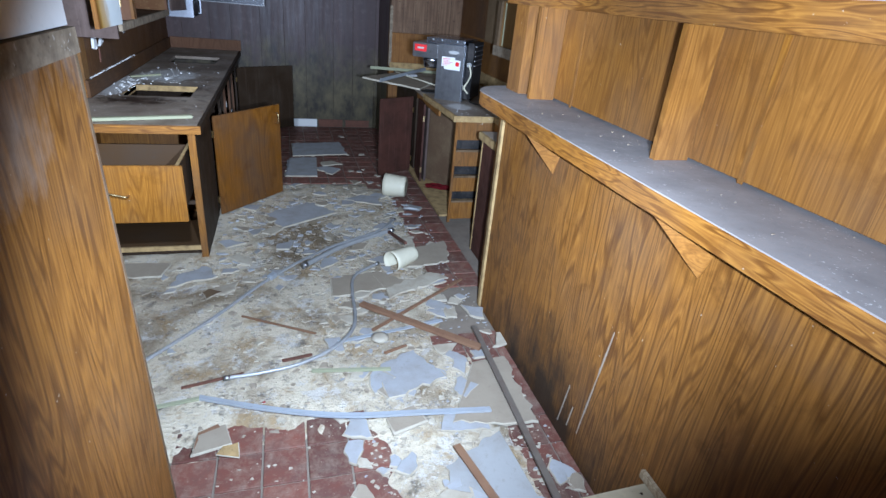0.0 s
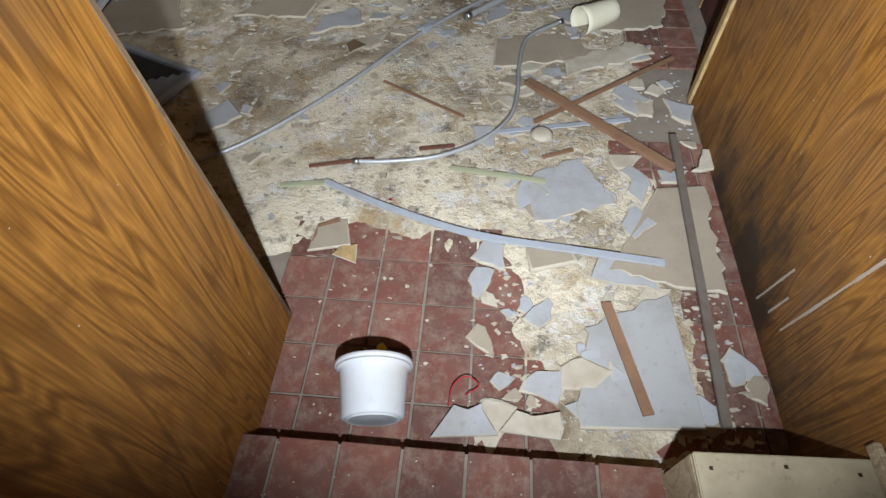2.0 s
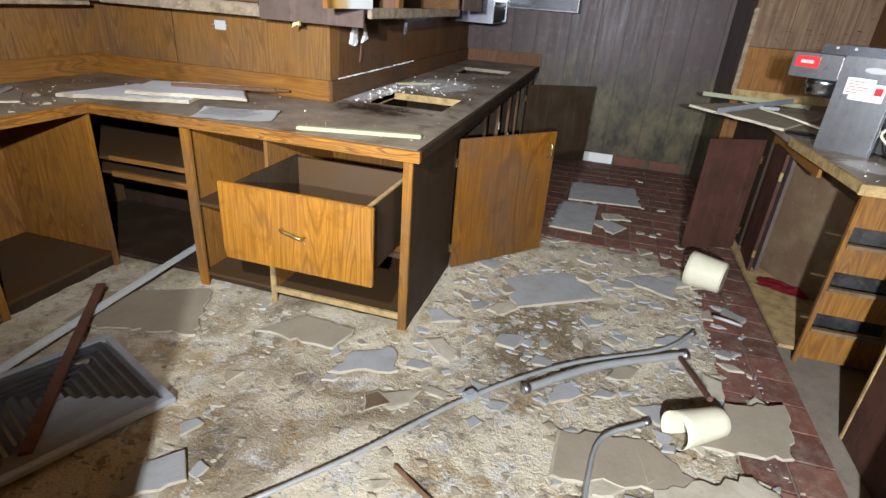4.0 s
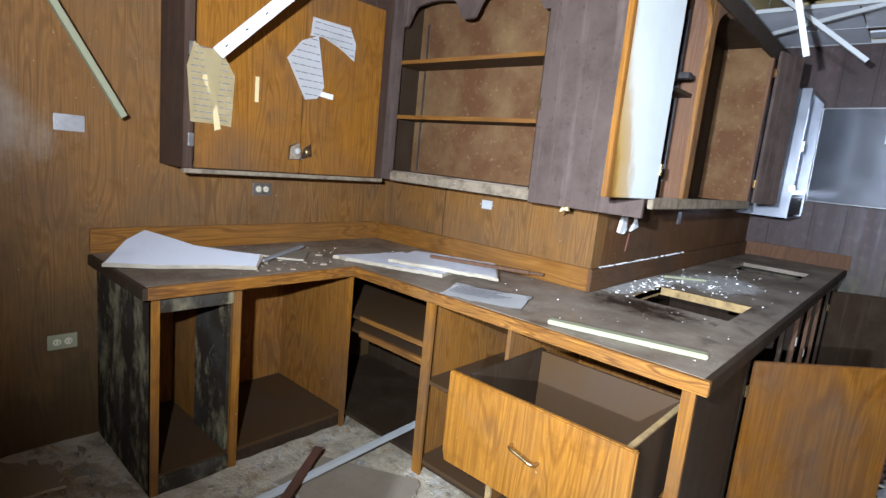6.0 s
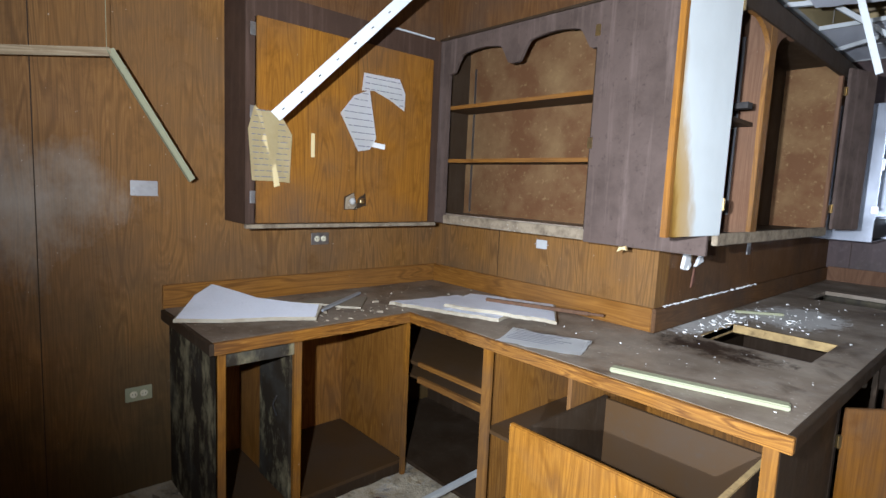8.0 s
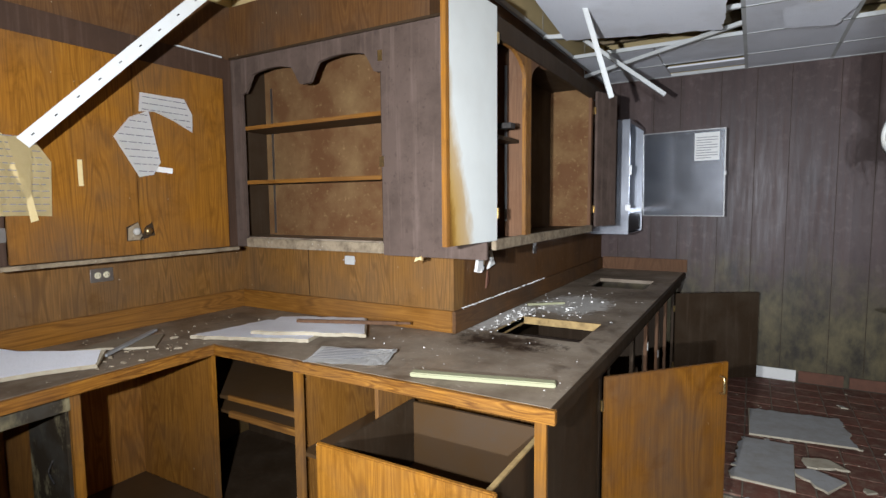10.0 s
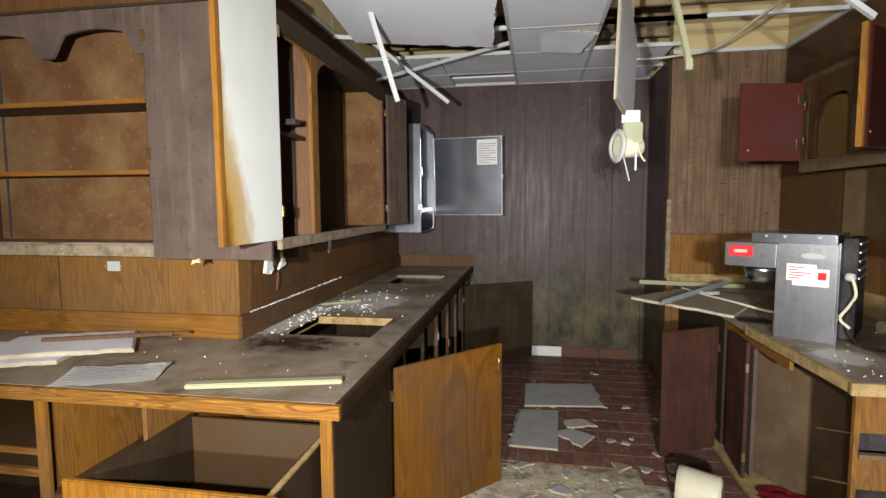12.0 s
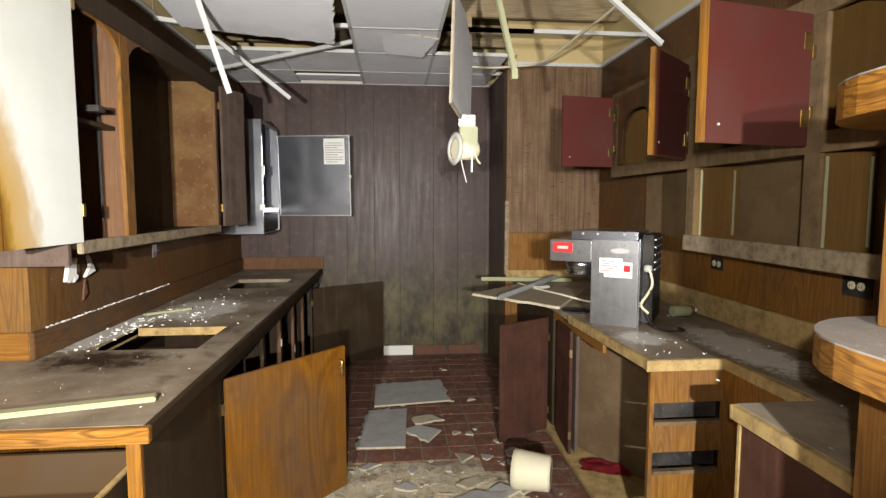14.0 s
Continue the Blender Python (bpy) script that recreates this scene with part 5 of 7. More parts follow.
hanging_downlight()
hb = new("ceiling_tile_hanging", shard_mesh([(-0.30, -0.33), (0.28, -0.33), (0.30, 0.20), (0.02, 0.33), (-0.30, 0.30)], 0.016, m_ctile, m_shard_cream))
hb.matrix_world = Matrix.Translation((0.50, 5.52, 2.40)) @ Euler((radians(90), radians(8), radians(72))).to_matrix().to_4x4()
tagged(hb, "broken ceiling tile hanging upright from the grid", "broken tile")
solo("ceiling_cable", tube(smooth_path([(0.62, 6.86, 2.74), (0.87, 6.83, 2.715), (1.1, 6.7, 2.70), (1.27, 6.5, 2.69), (1.40, 6.0, 2.755), (1.47, 5.5, 2.80), (1.55, 5.3, 3.0)]), 0.009, 8), m_ivory, "loose pale cable drooping below the lost ceiling", "cable")
setting("ceiling_brace", boxes((0.62, 6.6, 2.80, 0.72, 6.66, 3.05)), m_rawwood)
for x in (-2.3, -1.9, -2.75):
    setting("wall_upper_tape", boxes((x, YM - 0.003, GRID + 0.04, x + 0.05, YM - 0.0005, TOP)), m_joint, "white taped drywall joint")

# ---- steel box on the long wall ----


def steel_box():
    t = thing("steel_wall_box", (XC, 6.93, 1.32), "stainless steel wall box with its door swung wide open", "wall box")
    D, L, H = 0.42, 0.66, 0.96
    parts("panel", ((0.002, 0, 0, D, 0.006, H), (0.002, L - 0.006, 0, D, L, H), (0.002, 0.006, 0, 0.008, L - 0.006, H), (0.008, 0.006, 0, D, L - 0.006, 0.006), (0.008, 0.006, H - 0.006, D, L - 0.006, H)), m_steel, t)
    part("lip", boxes((D, 0.0, 0, D + 0.004, 0.03, H), (D, L - 0.03, 0.18, D + 0.004, L, H), (D, 0.03, H - 0.03, D + 0.004, L - 0.03, H), (D, 0.03, 0.18, D + 0.004, L - 0.03, 0.22)), m_steel, t)
    part("tray", boxes((0.10, 0.03, 0.02, D - 0.01, L - 0.03, 0.16)), m_black, t)
    part("latch", boxes((D + 0.004, 0.002, 0.50, D + 0.02, 0.028, 0.58), bevel=0.003), m_dullsteel, t)
    part("latch", boxes((D - 0.02, -0.012, 0.20, D + 0.02, 0.0, 0.25), bevel=0.003), m_dullsteel, t)
    door = part("door", boxes((D + 0.01, L + 0.0, 0.14, D + 0.71, L + 0.02, 0.90), bevel=0.004), m_steel, t, "dented bright steel door")
    door.matrix_local = Matrix.Translation((D, L, 0)) @ Matrix.Rotation(radians(-9), 4, "Z") @ Matrix.Rotation(radians(3), 4, "X") @ Matrix.Translation((-D, -L, 0))
    parts("rim", ((D + 0.01, L - 0.006, 0.14, D + 0.018, L, 0.90), (D + 0.702, L - 0.006, 0.14, D + 0.71, L, 0.90), (D + 0.018, L - 0.006, 0.14, D + 0.702, L, 0.148), (D + 0.018, L - 0.006, 0.892, D + 0.702, L, 0.90)), m_dullsteel, door, "dull folded rim")
    part("paper_label", boxes((D + 0.46, L - 0.002, 0.63, D + 0.66, L - 0.0005, 0.87)), m_paper, door, "printed white instruction label")
    bm = bmesh.new()
    for i in range(9):
        box(bm, D + 0.475, L - 0.0028, 0.65 + i * 0.022, D + 0.475 + (0.17 if i % 3 else 0.12), L - 0.0022, 0.656 + i * 0.022)
    tagged(part("label_lines", bm, m_ink, door), kind="stuff")
    part("knob", boxes((D + 0.70, L - 0.012, 0.50, D + 0.72, L + 0.0, 0.53), bevel=0.003), m_dullsteel, door)
    for z in (0.2, 0.78):
        part("hinge", boxes((D, L - 0.012, z, D + 0.02, L + 0.004, z + 0.07), bevel=0.003), m_dullsteel, t)
    return t


steel_box()

# ---- coffee brewer and what lies on the stepped counter ----


def brewer():
    t = thing("coffee_brewer", (1.164, 5.095, CT), "stainless steel coffee brewer with stickers on the dusty counter", "coffee machine", -34.5)
    part("body", boxes((0.0, 0.0, 0.0, 0.245, 0.36, 0.46), bevel=0.004), m_brewer, t, "smeared steel body")
    part("head", boxes((-0.235, 0.006, 0.335, 0.0, 0.40, 0.455), bevel=0.005), m_brewer, t)
    part("side_lip", boxes((0.245, -0.004, 0.0, 0.254, 0.37, 0.47), bevel=0.002), m_steel, t)
    part("lid", boxes((-0.12, 0.03, 0.458, 0.235, 0.40, 0.505), bevel=0.004), m_steel, t, "bright riveted top tray")
    for x in (-0.06, 0.02, 0.16, 0.22):
        part("rivet", boxes((x, 0.022, 0.485, x + 0.012, 0.03, 0.497), bevel=0.003), m_bucket, t)
    b = lathe([(0.072, 0.0), (0.078, 0.02), (0.078, 0.05), (0.085, 0.055), (0.085, 0.085)], 26)
    bmesh.ops.translate(b, verts=b.verts, vec=(-0.085, 0.12, 0.248))
    part("brew_basket", b, m_steel, t, "round steel brew basket")
    part("rear_housing", boxes((0.255, 0.06, 0.02, 0.31, 0.36, 0.49), bevel=0.004), m_black, t, "black vented housing")
    for z in (0.30, 0.34, 0.38, 0.42, 0.46):
        part("vent_slat", boxes((0.308, 0.10, z, 0.316, 0.34, z + 0.008)), m_dullsteel, t)
    lg = part("badge", boxes((-0.215, 0.001, 0.385, -0.105, 0.006, 0.44)), m_redplastic, t, "red enamel badge")
    part("badge_mark", boxes((-0.19, -0.0005, 0.405, -0.13, 0.0008, 0.42)), m_bucket, lg)
    ov = prism([(0.05 * math.cos(k * math.tau / 20), 0.014 * math.sin(k * math.tau / 20)) for k in range(20)], 0.0, 0.004)
    bmesh.ops.rotate(ov, verts=ov.verts, cent=(0, 0, 0), matrix=Matrix.Rotation(radians(90), 3, "X"))
    bmesh.ops.translate(ov, verts=ov.verts, vec=(0.15, 0.0, 0.405))
    part("maker_plate", ov, m_bucket, t, "pale oval plate")
    st = part("sticker", boxes((0.045, -0.003, 0.285, 0.165, -0.0005, 0.365)), m_paper, t, "white and red service sticker")
    bm = bmesh.new()
    for i in range(5):
        box(bm, 0.055, -0.0042, 0.295 + i * 0.013, 0.10 + 0.045 * ((i * 7) % 3) / 2, -0.0032, 0.299 + i * 0.013)
    tagged(part("sticker_lines", bm, m_redplastic, st), kind="stuff")
    st2 = part("sticker", boxes((0.07, -0.002, 0.262, 0.215, -0.0003, 0.345)), m_paper, t, "torn pale sticker with a red mark")
    part("sticker_mark", boxes((0.172, -0.0045, 0.295, 0.205, -0.0022, 0.33)), m_redplastic, st2)
    part("cord", tube(smooth_path([(0.30, 0.05, 0.30), (0.31, 0.02, 0.20), (0.28, 0.03, 0.10), (0.33, 0.0, 0.02), (0.40, -0.02, 0.008), (0.47, 0.03, 0.008), (0.44, 0.08, 0.008)], 10), 0.006, 8), m_black, t, "coiled black power cord")
    part("hose", tube(smooth_path([(0.27, 0.04, 0.32), (0.30, 0.0, 0.31), (0.315, 0.01, 0.24), (0.29, 0.03, 0.18), (0.26, 0.03, 0.12), (0.30, 0.02, 0.08)], 8), 0.007, 8), m_ivory, t)
    k = lathe([(0.016, 0), (0.022, 0.01), (0.020, 0.03), (0.008, 0.036)], 14)
    bmesh.ops.translate(k, verts=k.verts, vec=(0.29, 0.02, 0.30))
    part("valve", k, m_bucket, t)
    return t


brewer()
solo("burner_ring", lathe([(0.085, 0.0), (0.085, 0.008), (0.066, 0.010), (0.062, 0.003)], 28), m_black, "round black warmer plate on the counter", "burner", (1.20, 5.42, CT + 0.001))


def bottle():
    t = thing("bottle", (1.70, 5.21, CT + 0.033), "small ochre bottle with brown neck lying on the counter", "bottle", 8)
    for nm, prof, m in (("body", [(0.030, 0), (0.032, 0.004), (0.032, 0.105), (0.026, 0.112)], m_cream), ("neck", [(0.029, 0.112), (0.022, 0.135), (0.014, 0.142)], m_rust), ("cap", [(0.014, 0.142), (0.014, 0.165)], m_bucket)):
        b = lathe(prof, 20)
        bmesh.ops.rotate(b, verts=b.verts, cent=(0, 0, 0), matrix=Matrix.Rotation(radians(90), 3, "Y"))
        part(nm, b, m, t)
    return t


bottle()
slab("ceiling_tile_slab", (1.10, 5.98, CT + 0.012), 0.62, 0.75, -38, 21, m_shard_tan, "broken ceiling tile lying face down on the counter", 0.016, (0, 3), 0.2)
solo("ceiling_bar", tee((0.80, 6.55, 0.952), (1.58, 6.62, 0.922)), m_cream, "pale metal strip lying across the broken tile", "metal strip")
solo("ceiling_bar", tee((0.76, 5.62, 0.962), (1.42, 6.50, 0.972)), m_greymetal, "grey metal strip lying across the broken tile", "metal strip")
solo("plastic_scrap", boxes((-0.06, -0.05, 0, 0.06, 0.05, 0.02), bevel=0.006), m_bucket, "small white plastic scrap on the broken tile", "scrap", (1.16, 6.10, 0.958), 25)
solo("white_cable", tube(smooth_path([(1.05, 6.35, 0.96), (1.12, 6.05, 0.962), (1.22, 5.75, 0.965), (1.36, 5.62, 0.94), (1.5, 5.70, 0.935)]), 0.007, 8), m_ivory, "pale cable lying over the counter clutter", "cable")


def cloth():
    bm = bmesh.new()
    n = 12
    v = {}
    for i in range(n + 1):
        for j in range(n + 1):
            x, y = (i / n - 0.5) * 0.28, (j / n - 0.5) * 0.16
            z = 0.022 + 0.030 * noise.noise(Vector((x * 16, y * 16, 2.0))) + 0.014 * noise.noise(Vector((x * 40, y * 40, 7.0)))
            x += 0.02 * noise.noise(Vector((y * 20, x * 12, 0)))
            v[i, j] = bm.verts.new((x, y, max(0.002, z * (1 - 0.5 * max(abs(i / n - .5), abs(j / n - .5)) * 2))))
    for i in range(n):
        for j in range(n):
            f = bm.faces.new((v[i, j], v[i + 1, j], v[i + 1, j + 1], v[i, j + 1]))
            f.smooth = True
    bmesh.ops.solidify(bm, geom=bm.faces[:], thickness=0.003)
    return solo("cloth", bm, m_red, "crumpled red cloth lying in the open base cabinet", "cloth", (1.30, 5.15, 0.052), -20)


cloth()

# ---- wiring plates ----


def plate(name, place, turn, label, socket=None, w=0.115, h=0.07):
    """A wall plate; turn 0 faces -y."""
    t = thing(name, place, label, "outlet" if socket else "switch plate", turn)
    part("plate", boxes((-w / 2, -0.006, -h / 2, w / 2, -0.001, h / 2), bevel=0.002), m_dullsteel if not socket else socket[0], t)
    if socket:
        for x in (-0.022, 0.022):
            b = lathe([(0.017, 0.0), (0.017, 0.004), (0.013, 0.005)], 16)
            bmesh.ops.rotate(b, verts=b.verts, cent=(0, 0, 0), matrix=Matrix.Rotation(radians(90), 3, "X"))
            bmesh.ops.translate(b, verts=b.verts, vec=(x, -0.006, 0))
            s = part("socket", b, m_ivory, t)
            part("slots", boxes((x - 0.007, -0.0122, -0.005, x - 0.005, -0.0108, 0.005), (x + 0.005, -0.0122, -0.005, x + 0.007, -0.0108, 0.005)), m_black, s)
    else:
        for x in (-0.045, 0.045):
            part("screw", boxes((x - 0.003, -0.0075, -0.003, x + 0.003, -0.006, 0.003)), m_greymetal, t)
    return t


plate("blank_plate", (XL, 2.83, 1.50), 90, "blank brushed-steel wall plate on wood panelling")
plate("outlet", (XL, 2.79, 0.513), 90, "old ivory double outlet low on the panelled wall", (m_cream,))
plate("outlet", (XL, 3.75, 1.236), 90, "double outlet with steel plate under the wall cabinet", (m_dullsteel,))
wp = plate("blank_plate", (-2.12, YM, 1.27), 0, "small white cover plate on wood panelling", None, 0.075, 0.05)
wp.children[0].data.materials[0] = m_bucket
plate("outlet", (XR, 5.14, 1.236), -90, "black double outlet above the stepped counter", (m_black,))
plate("outlet", (XR, 4.22, 1.25), -90, "large black double outlet above the stepped counter", (m_black,), 0.14, 0.09)
plate("blank_plate", (XC, 5.83, 1.276), 90, "small grey cover plate above the long counter", None, 0.06, 0.08)
plate("blank_plate", (XR - 0.012, 4.40, 1.56), -90, "dark square plate inside the wall cabinet", None, 0.09, 0.09)


def torn_outlet():
    t = thing("outlet", (XC, 4.98, 1.255), "bare outlet with torn white paper around it", "outlet", 90)
    part("socket", boxes((-0.02, -0.012, -0.05, 0.02, -0.001, 0.05), bevel=0.003), m_dark, t)
    part("face", boxes((-0.014, -0.016, -0.012, 0.014, -0.012, 0.03), bevel=0.002), m_brass, t)
    for x, s in ((-0.075, 31), (0.080, 36)):
        me = shard_mesh(jagged(0.090, 0.105, s, 0.55, 0.014, 0.013), 0.016, m_paper, m_joint, "torn_paper")
        o = new("torn_paper", me)
        o.parent = t
        o.matrix_local = pose(x, -0.014, 0.015, 90, 0, 0)
    me = shard_mesh(jagged(0.04, 0.10, 33, 0.5, 0.02, 0.008), 0.008, m_rust, m_rust, "stain_flake")
    o = new("stain_flake", me)
    o.parent = t
    o.matrix_local = pose(0.05, -0.008, -0.10, 90, 0, 0)
    return t


torn_outlet()

# ---- notices and papers ----


def sheet(w, h, curl, nx=8, ny=8, seed=1, cut=0.0):
    """A slightly curled torn sheet in x and z, facing -y."""
    bm = bmesh.new()
    r = random.Random(seed)
    v = {}
    for i in range(nx + 1):
        for j in range(ny + 1):
            x, z = (i / nx - 0.5) * w, (j / ny - 0.5) * h
            if i in (0, nx) or j in (0, ny):
                x += r.uniform(-1, 1) * cut * w
                z += r.uniform(-1, 1) * cut * h
            y = -curl * ((i / nx - 0.5) ** 2 * 2 + (j / ny) ** 2 * 0.6) - 0.004 * r.random()
            v[i, j] = bm.verts.new((x, y, z))
    for i in range(nx):
        for j in range(ny):
            f = bm.faces.new((v[i, j], v[i + 1, j], v[i + 1, j + 1], v[i, j + 1]))
            f.smooth = True
    bmesh.ops.solidify(bm, geom=bm.faces[:], thickness=0.0006)
    return bm


XD = -2.759


def torn_notice(place, outline, material, label, lines, fold=None):
    """A torn sheet on the door in y and z, gently lifted towards its free edges, with faint lines."""
    t = thing("notice", place, label, "notice")
    bm = bmesh.new()
    n = len(outline)
    cy, cz = sum(p[0] for p in outline) / n, sum(p[1] for p in outline) / n
    rings = []
    for k in (1.0, 0.66, 0.33):
        rings.append([bm.verts.new((0.003 + 0.013 * k * k * (0.5 + 0.5 * math.sin(3.1 * i)), cy + (y - cy) * k, cz + (z - cz) * k)) for i, (y, z) in enumerate(outline)])
    for a, b in zip(rings, rings[1:]):
        for i in range(n):
            bm.faces.new((a[i], a[(i + 1) % n], b[(i + 1) % n], b[i]))
    bm.faces.new(rings[-1])
    bmesh.ops.solidify(bm, geom=bm.faces[:], thickness=0.0006)
    s = part("sheet", bm, material, t)
    bm = bmesh.new()
    z0, z1 = min(p[1] for p in outline), max(p[1] for p in outline)
    r = random.Random(n)
    for i in range(lines):
        z = z0 + (z1 - z0) * (i + 0.8) / (lines + 0.6)
        cut = []
        for (ya, za), (yb, zb) in zip(outline, outline[1:] + outline[:1]):
            if (za - z) * (zb - z) < 0:
                cut.append(ya + (yb - ya) * (z - za) / (zb - za))
        if len(cut) >= 2:
            ya, yb = min(cut) + 0.012, max(cut) - 0.012
            y = ya
            while y < yb - 0.012:
                e = min(yb, y + r.uniform(0.015, 0.05))
                box(bm, 0.0165, y, z, 0.0172, e, z + 0.004)
                y = e + 0.008
    tagged(part("writing", bm, m_ink, s, "faint unreadable lines"), kind="stuff")
    if fold:
        bm = bmesh.new()
        f = [bm.verts.new((0.0205 - 0.0004 * i, y, z)) for i, (y, z) in enumerate(fold)]
        bm.faces.new(f)
        bmesh.ops.solidify(bm, geom=bm.faces[:], thickness=0.0006)
        part("flap", bm, material, s, "folded-over flap")
    return t


torn_notice((XD, 3.22, 1.55), [(0.01, 0.36), (-0.02, 0.25), (0.0, 0.01), (0.10, 0.01), (0.19, 0.005), (0.20, 0.24), (0.13, 0.35), (0.05, 0.33)], m_oldpaper, "yellowed torn notice pinned to the cabinet door", 12, [(0.04, 0.335), (0.13, 0.345), (0.115, 0.10), (0.135, -0.01), (0.105, -0.02), (0.095, 0.07)])
torn_notice((XD, 3.69, 1.74), [(0.0, 0.19), (0.08, 0.29), (0.18, 0.335), (0.23, 0.08), (0.19, 0.015), (0.115, 0.0)], m_paper, "white torn notice hanging askew on the cabinet door", 9)
torn_notice((XD, 3.82, 1.99), [(0.01, 0.17), (0.25, 0.172), (0.295, 0.095), (0.29, 0.0), (0.185, 0.05), (0.05, 0.092), (0.0, 0.075)], m_paper, "torn white upper strip of a notice", 5)
solo("paper_scrap", boxes((-0.0015, -0.045, -0.014, 0.0, 0.045, 0.014)), m_paper, "tiny white scrap of paper stuck on the door", "paper", (XD, 3.945, 1.782), tilt=(-5, 0))
setting("trim_cabinet_gap", boxes((-2.80, 4.06, 2.442, -2.775, 4.34, 2.449)), m_trim, "white sliver above the wall cabinet")
solo("tape_strip", boxes((-0.0015, -0.01, -0.06, 0.0, 0.01, 0.06)), m_oldpaper, "strip of yellowed tape on the door", "tape", (XD, 3.54, 1.75))
fl = sheet(0.36, 0.22, 0.012, 8, 6, 51, 0.02)
bmesh.ops.rotate(fl, verts=fl.verts, cent=(0, 0, 0), matrix=Matrix.Rotation(radians(-90), 3, "X"))
pp = thing("paper_sheet", (-1.60, 4.03, CT + 0.004), "creased printed sheet hanging over the counter edge", "paper", 20)
ps = part("sheet", fl, m_paper, pp)
bm = bmesh.new()
for i in range(7):
    box(bm, -0.15, -0.08 + i * 0.024, 0.0185, 0.04 + 0.1 * ((i * 5) % 4) / 4, -0.073 + i * 0.024, 0.019)
tagged(part("writing", bm, m_ink, ps, "faint unreadable lines"), kind="stuff")

# ---- clutter on the left counters ----
fan = new("ceiling_tile_slab", shard_mesh([(-0.31, -0.19), (-0.1, -0.20), (0.12, -0.185), (0.30, -0.19), (0.33, -0.06), (0.20, -0.03), (0.02, 0.03), (-0.12, 0.13), (-0.22, 0.20), (-0.27, 0.06)], 0.018, m_ctile, m_shard_cream, "ceiling_tile_slab"))
fan.matrix_world = pose(-2.74, 3.22, CT + 0.048, 13, 0, 62)
tagged(fan, "broken white ceiling tile tilted against the wall on the counter end", "broken tile")
slab("ceiling_tile_slab", (-2.28, 4.18, CT + 0.004), 0.62, 0.46, 12, 62, m_ctile, "broken white ceiling tile lying on the counter", 0.018, (0, 0), 0.25)
slab("ceiling_tile_slab", (-2.08, 4.33, CT + 0.024), 0.58, 0.38, 28, 66, m_ctile, "broken white ceiling tile lying on another tile", 0.018, (0, 2), 0.25)
slab("ceiling_tile_slab", (-2.72, 3.70, CT + 0.004), 0.34, 0.30, 30, 64, m_shard_tan, "tan backing of a broken tile on the counter", 0.010, (0, 0), 0.4)
solo("ceiling_bar", boxes((0, -0.012, 0, 0.48, 0.012, 0.012), bevel=0.002), m_greymetal, "short grey metal strip on the counter", "metal strip", (-2.54, 3.48, CT + 0.016), 124)
solo("wood_lath", boxes((0, -0.018, 0, 0.55, 0.0, 0.018), (0.02, 0.0, 0, 0.62, 0.016, 0.012), bevel=0.002), m_rust_wood, "thin brown and white lath lying across the tiles", "lath", (-2.20, 4.30, CT + 0.045), 22)
solo("trim_strip", boxes((0, -0.022, 0, 0.56, 0.022, 0.018), bevel=0.004), m_cream, "pale green-cream trim strip lying on the counter", "trim strip", (-1.24, 3.96, CT + 0.001), 15)
solo("trim_strip", boxes((0, -0.012, 0, 0.26, 0.012, 0.014), bevel=0.003), m_cream, "short cream strip lying by the sink hole", "trim strip", (-1.36, 5.52, CT + 0.001), 40)
solo("pipe_offcut", tube([(0, 0, 0), (0.10, 0.02, 0)], 0.032, 20), m_greymetal, "short grey plastic pipe offcut in the drawer", "pipe", (-1.12, 3.78, 0.495), 10)
solo("wood_block", boxes((0, 0, 0, 0.10, 0.05, 0.03), bevel=0.004), m_rawwood, "small pale wood block in the drawer", "block", (-0.92, 3.72, 0.463), 12)

# ---- things on the floor ----


def bucket(name, place, aim, r0, r1, length, material, label, category="bucket", lip=True, closed=True, tilt=0.0):
    """An open pail lying on its side; aim is the heading of its mouth in degrees."""
    t = thing(name, place, label, category, aim)
    prof = [(r0 * 0.2, 0.004), (r0 - 0.004, 0.0), (r0, 0.006)]
    prof += [(r0 + (r1 - r0) * k / 6, length * k / 6) for k in range(1, 7)]
    if lip:
        prof[-1:] = [(r1, length * 0.86), (r1 + 0.008, length * 0.87), (r1 + 0.008, length * 0.9), (r1 + 0.003, length * 0.91), (r1 + 0.009, length * 0.985), (r1 + 0.006, length)]
    inner = [(p[0] - 0.006, p[1]) for p in reversed(prof[3:-1])]
    inner += [(r0 - 0.006, 0.012), (0.004, 0.012)]
    bm = lathe(prof + [(r1 - 0.002, length)] + inner, 32)
    bmesh.ops.transform(bm, matrix=Matrix.Rotation(radians(tilt), 4, "Y") @ Matrix.Rotation(radians(90), 4, "Y"), verts=bm.verts)
    part("shell", bm, material, t)
    foot = lathe([(r0 * 0.85, -0.004), (r0 * 0.85, 0.001), (r0 * 0.78, 0.001), (r0 * 0.78, -0.004)], 28)
    bmesh.ops.transform(foot, matrix=Matrix.Rotation(radians(tilt), 4, "Y") @ Matrix.Rotation(radians(90), 4, "Y"), verts=foot.verts)
    part("foot_ring", foot, material, t)
    if lip:
        cap = lathe([(r1 * 0.3, length + 0.004), (r1 + 0.004, length + 0.003), (r1 + 0.012, length), (r1 + 0.012, length - 0.014), (r1 + 0.010, length - 0.014)], 32)
        bmesh.ops.transform(cap, matrix=Matrix.Rotation(radians(tilt), 4, "Y") @ Matrix.Rotation(radians(90), 4, "Y"), verts=cap.verts)
        part("lid", cap, material, t)
    return t


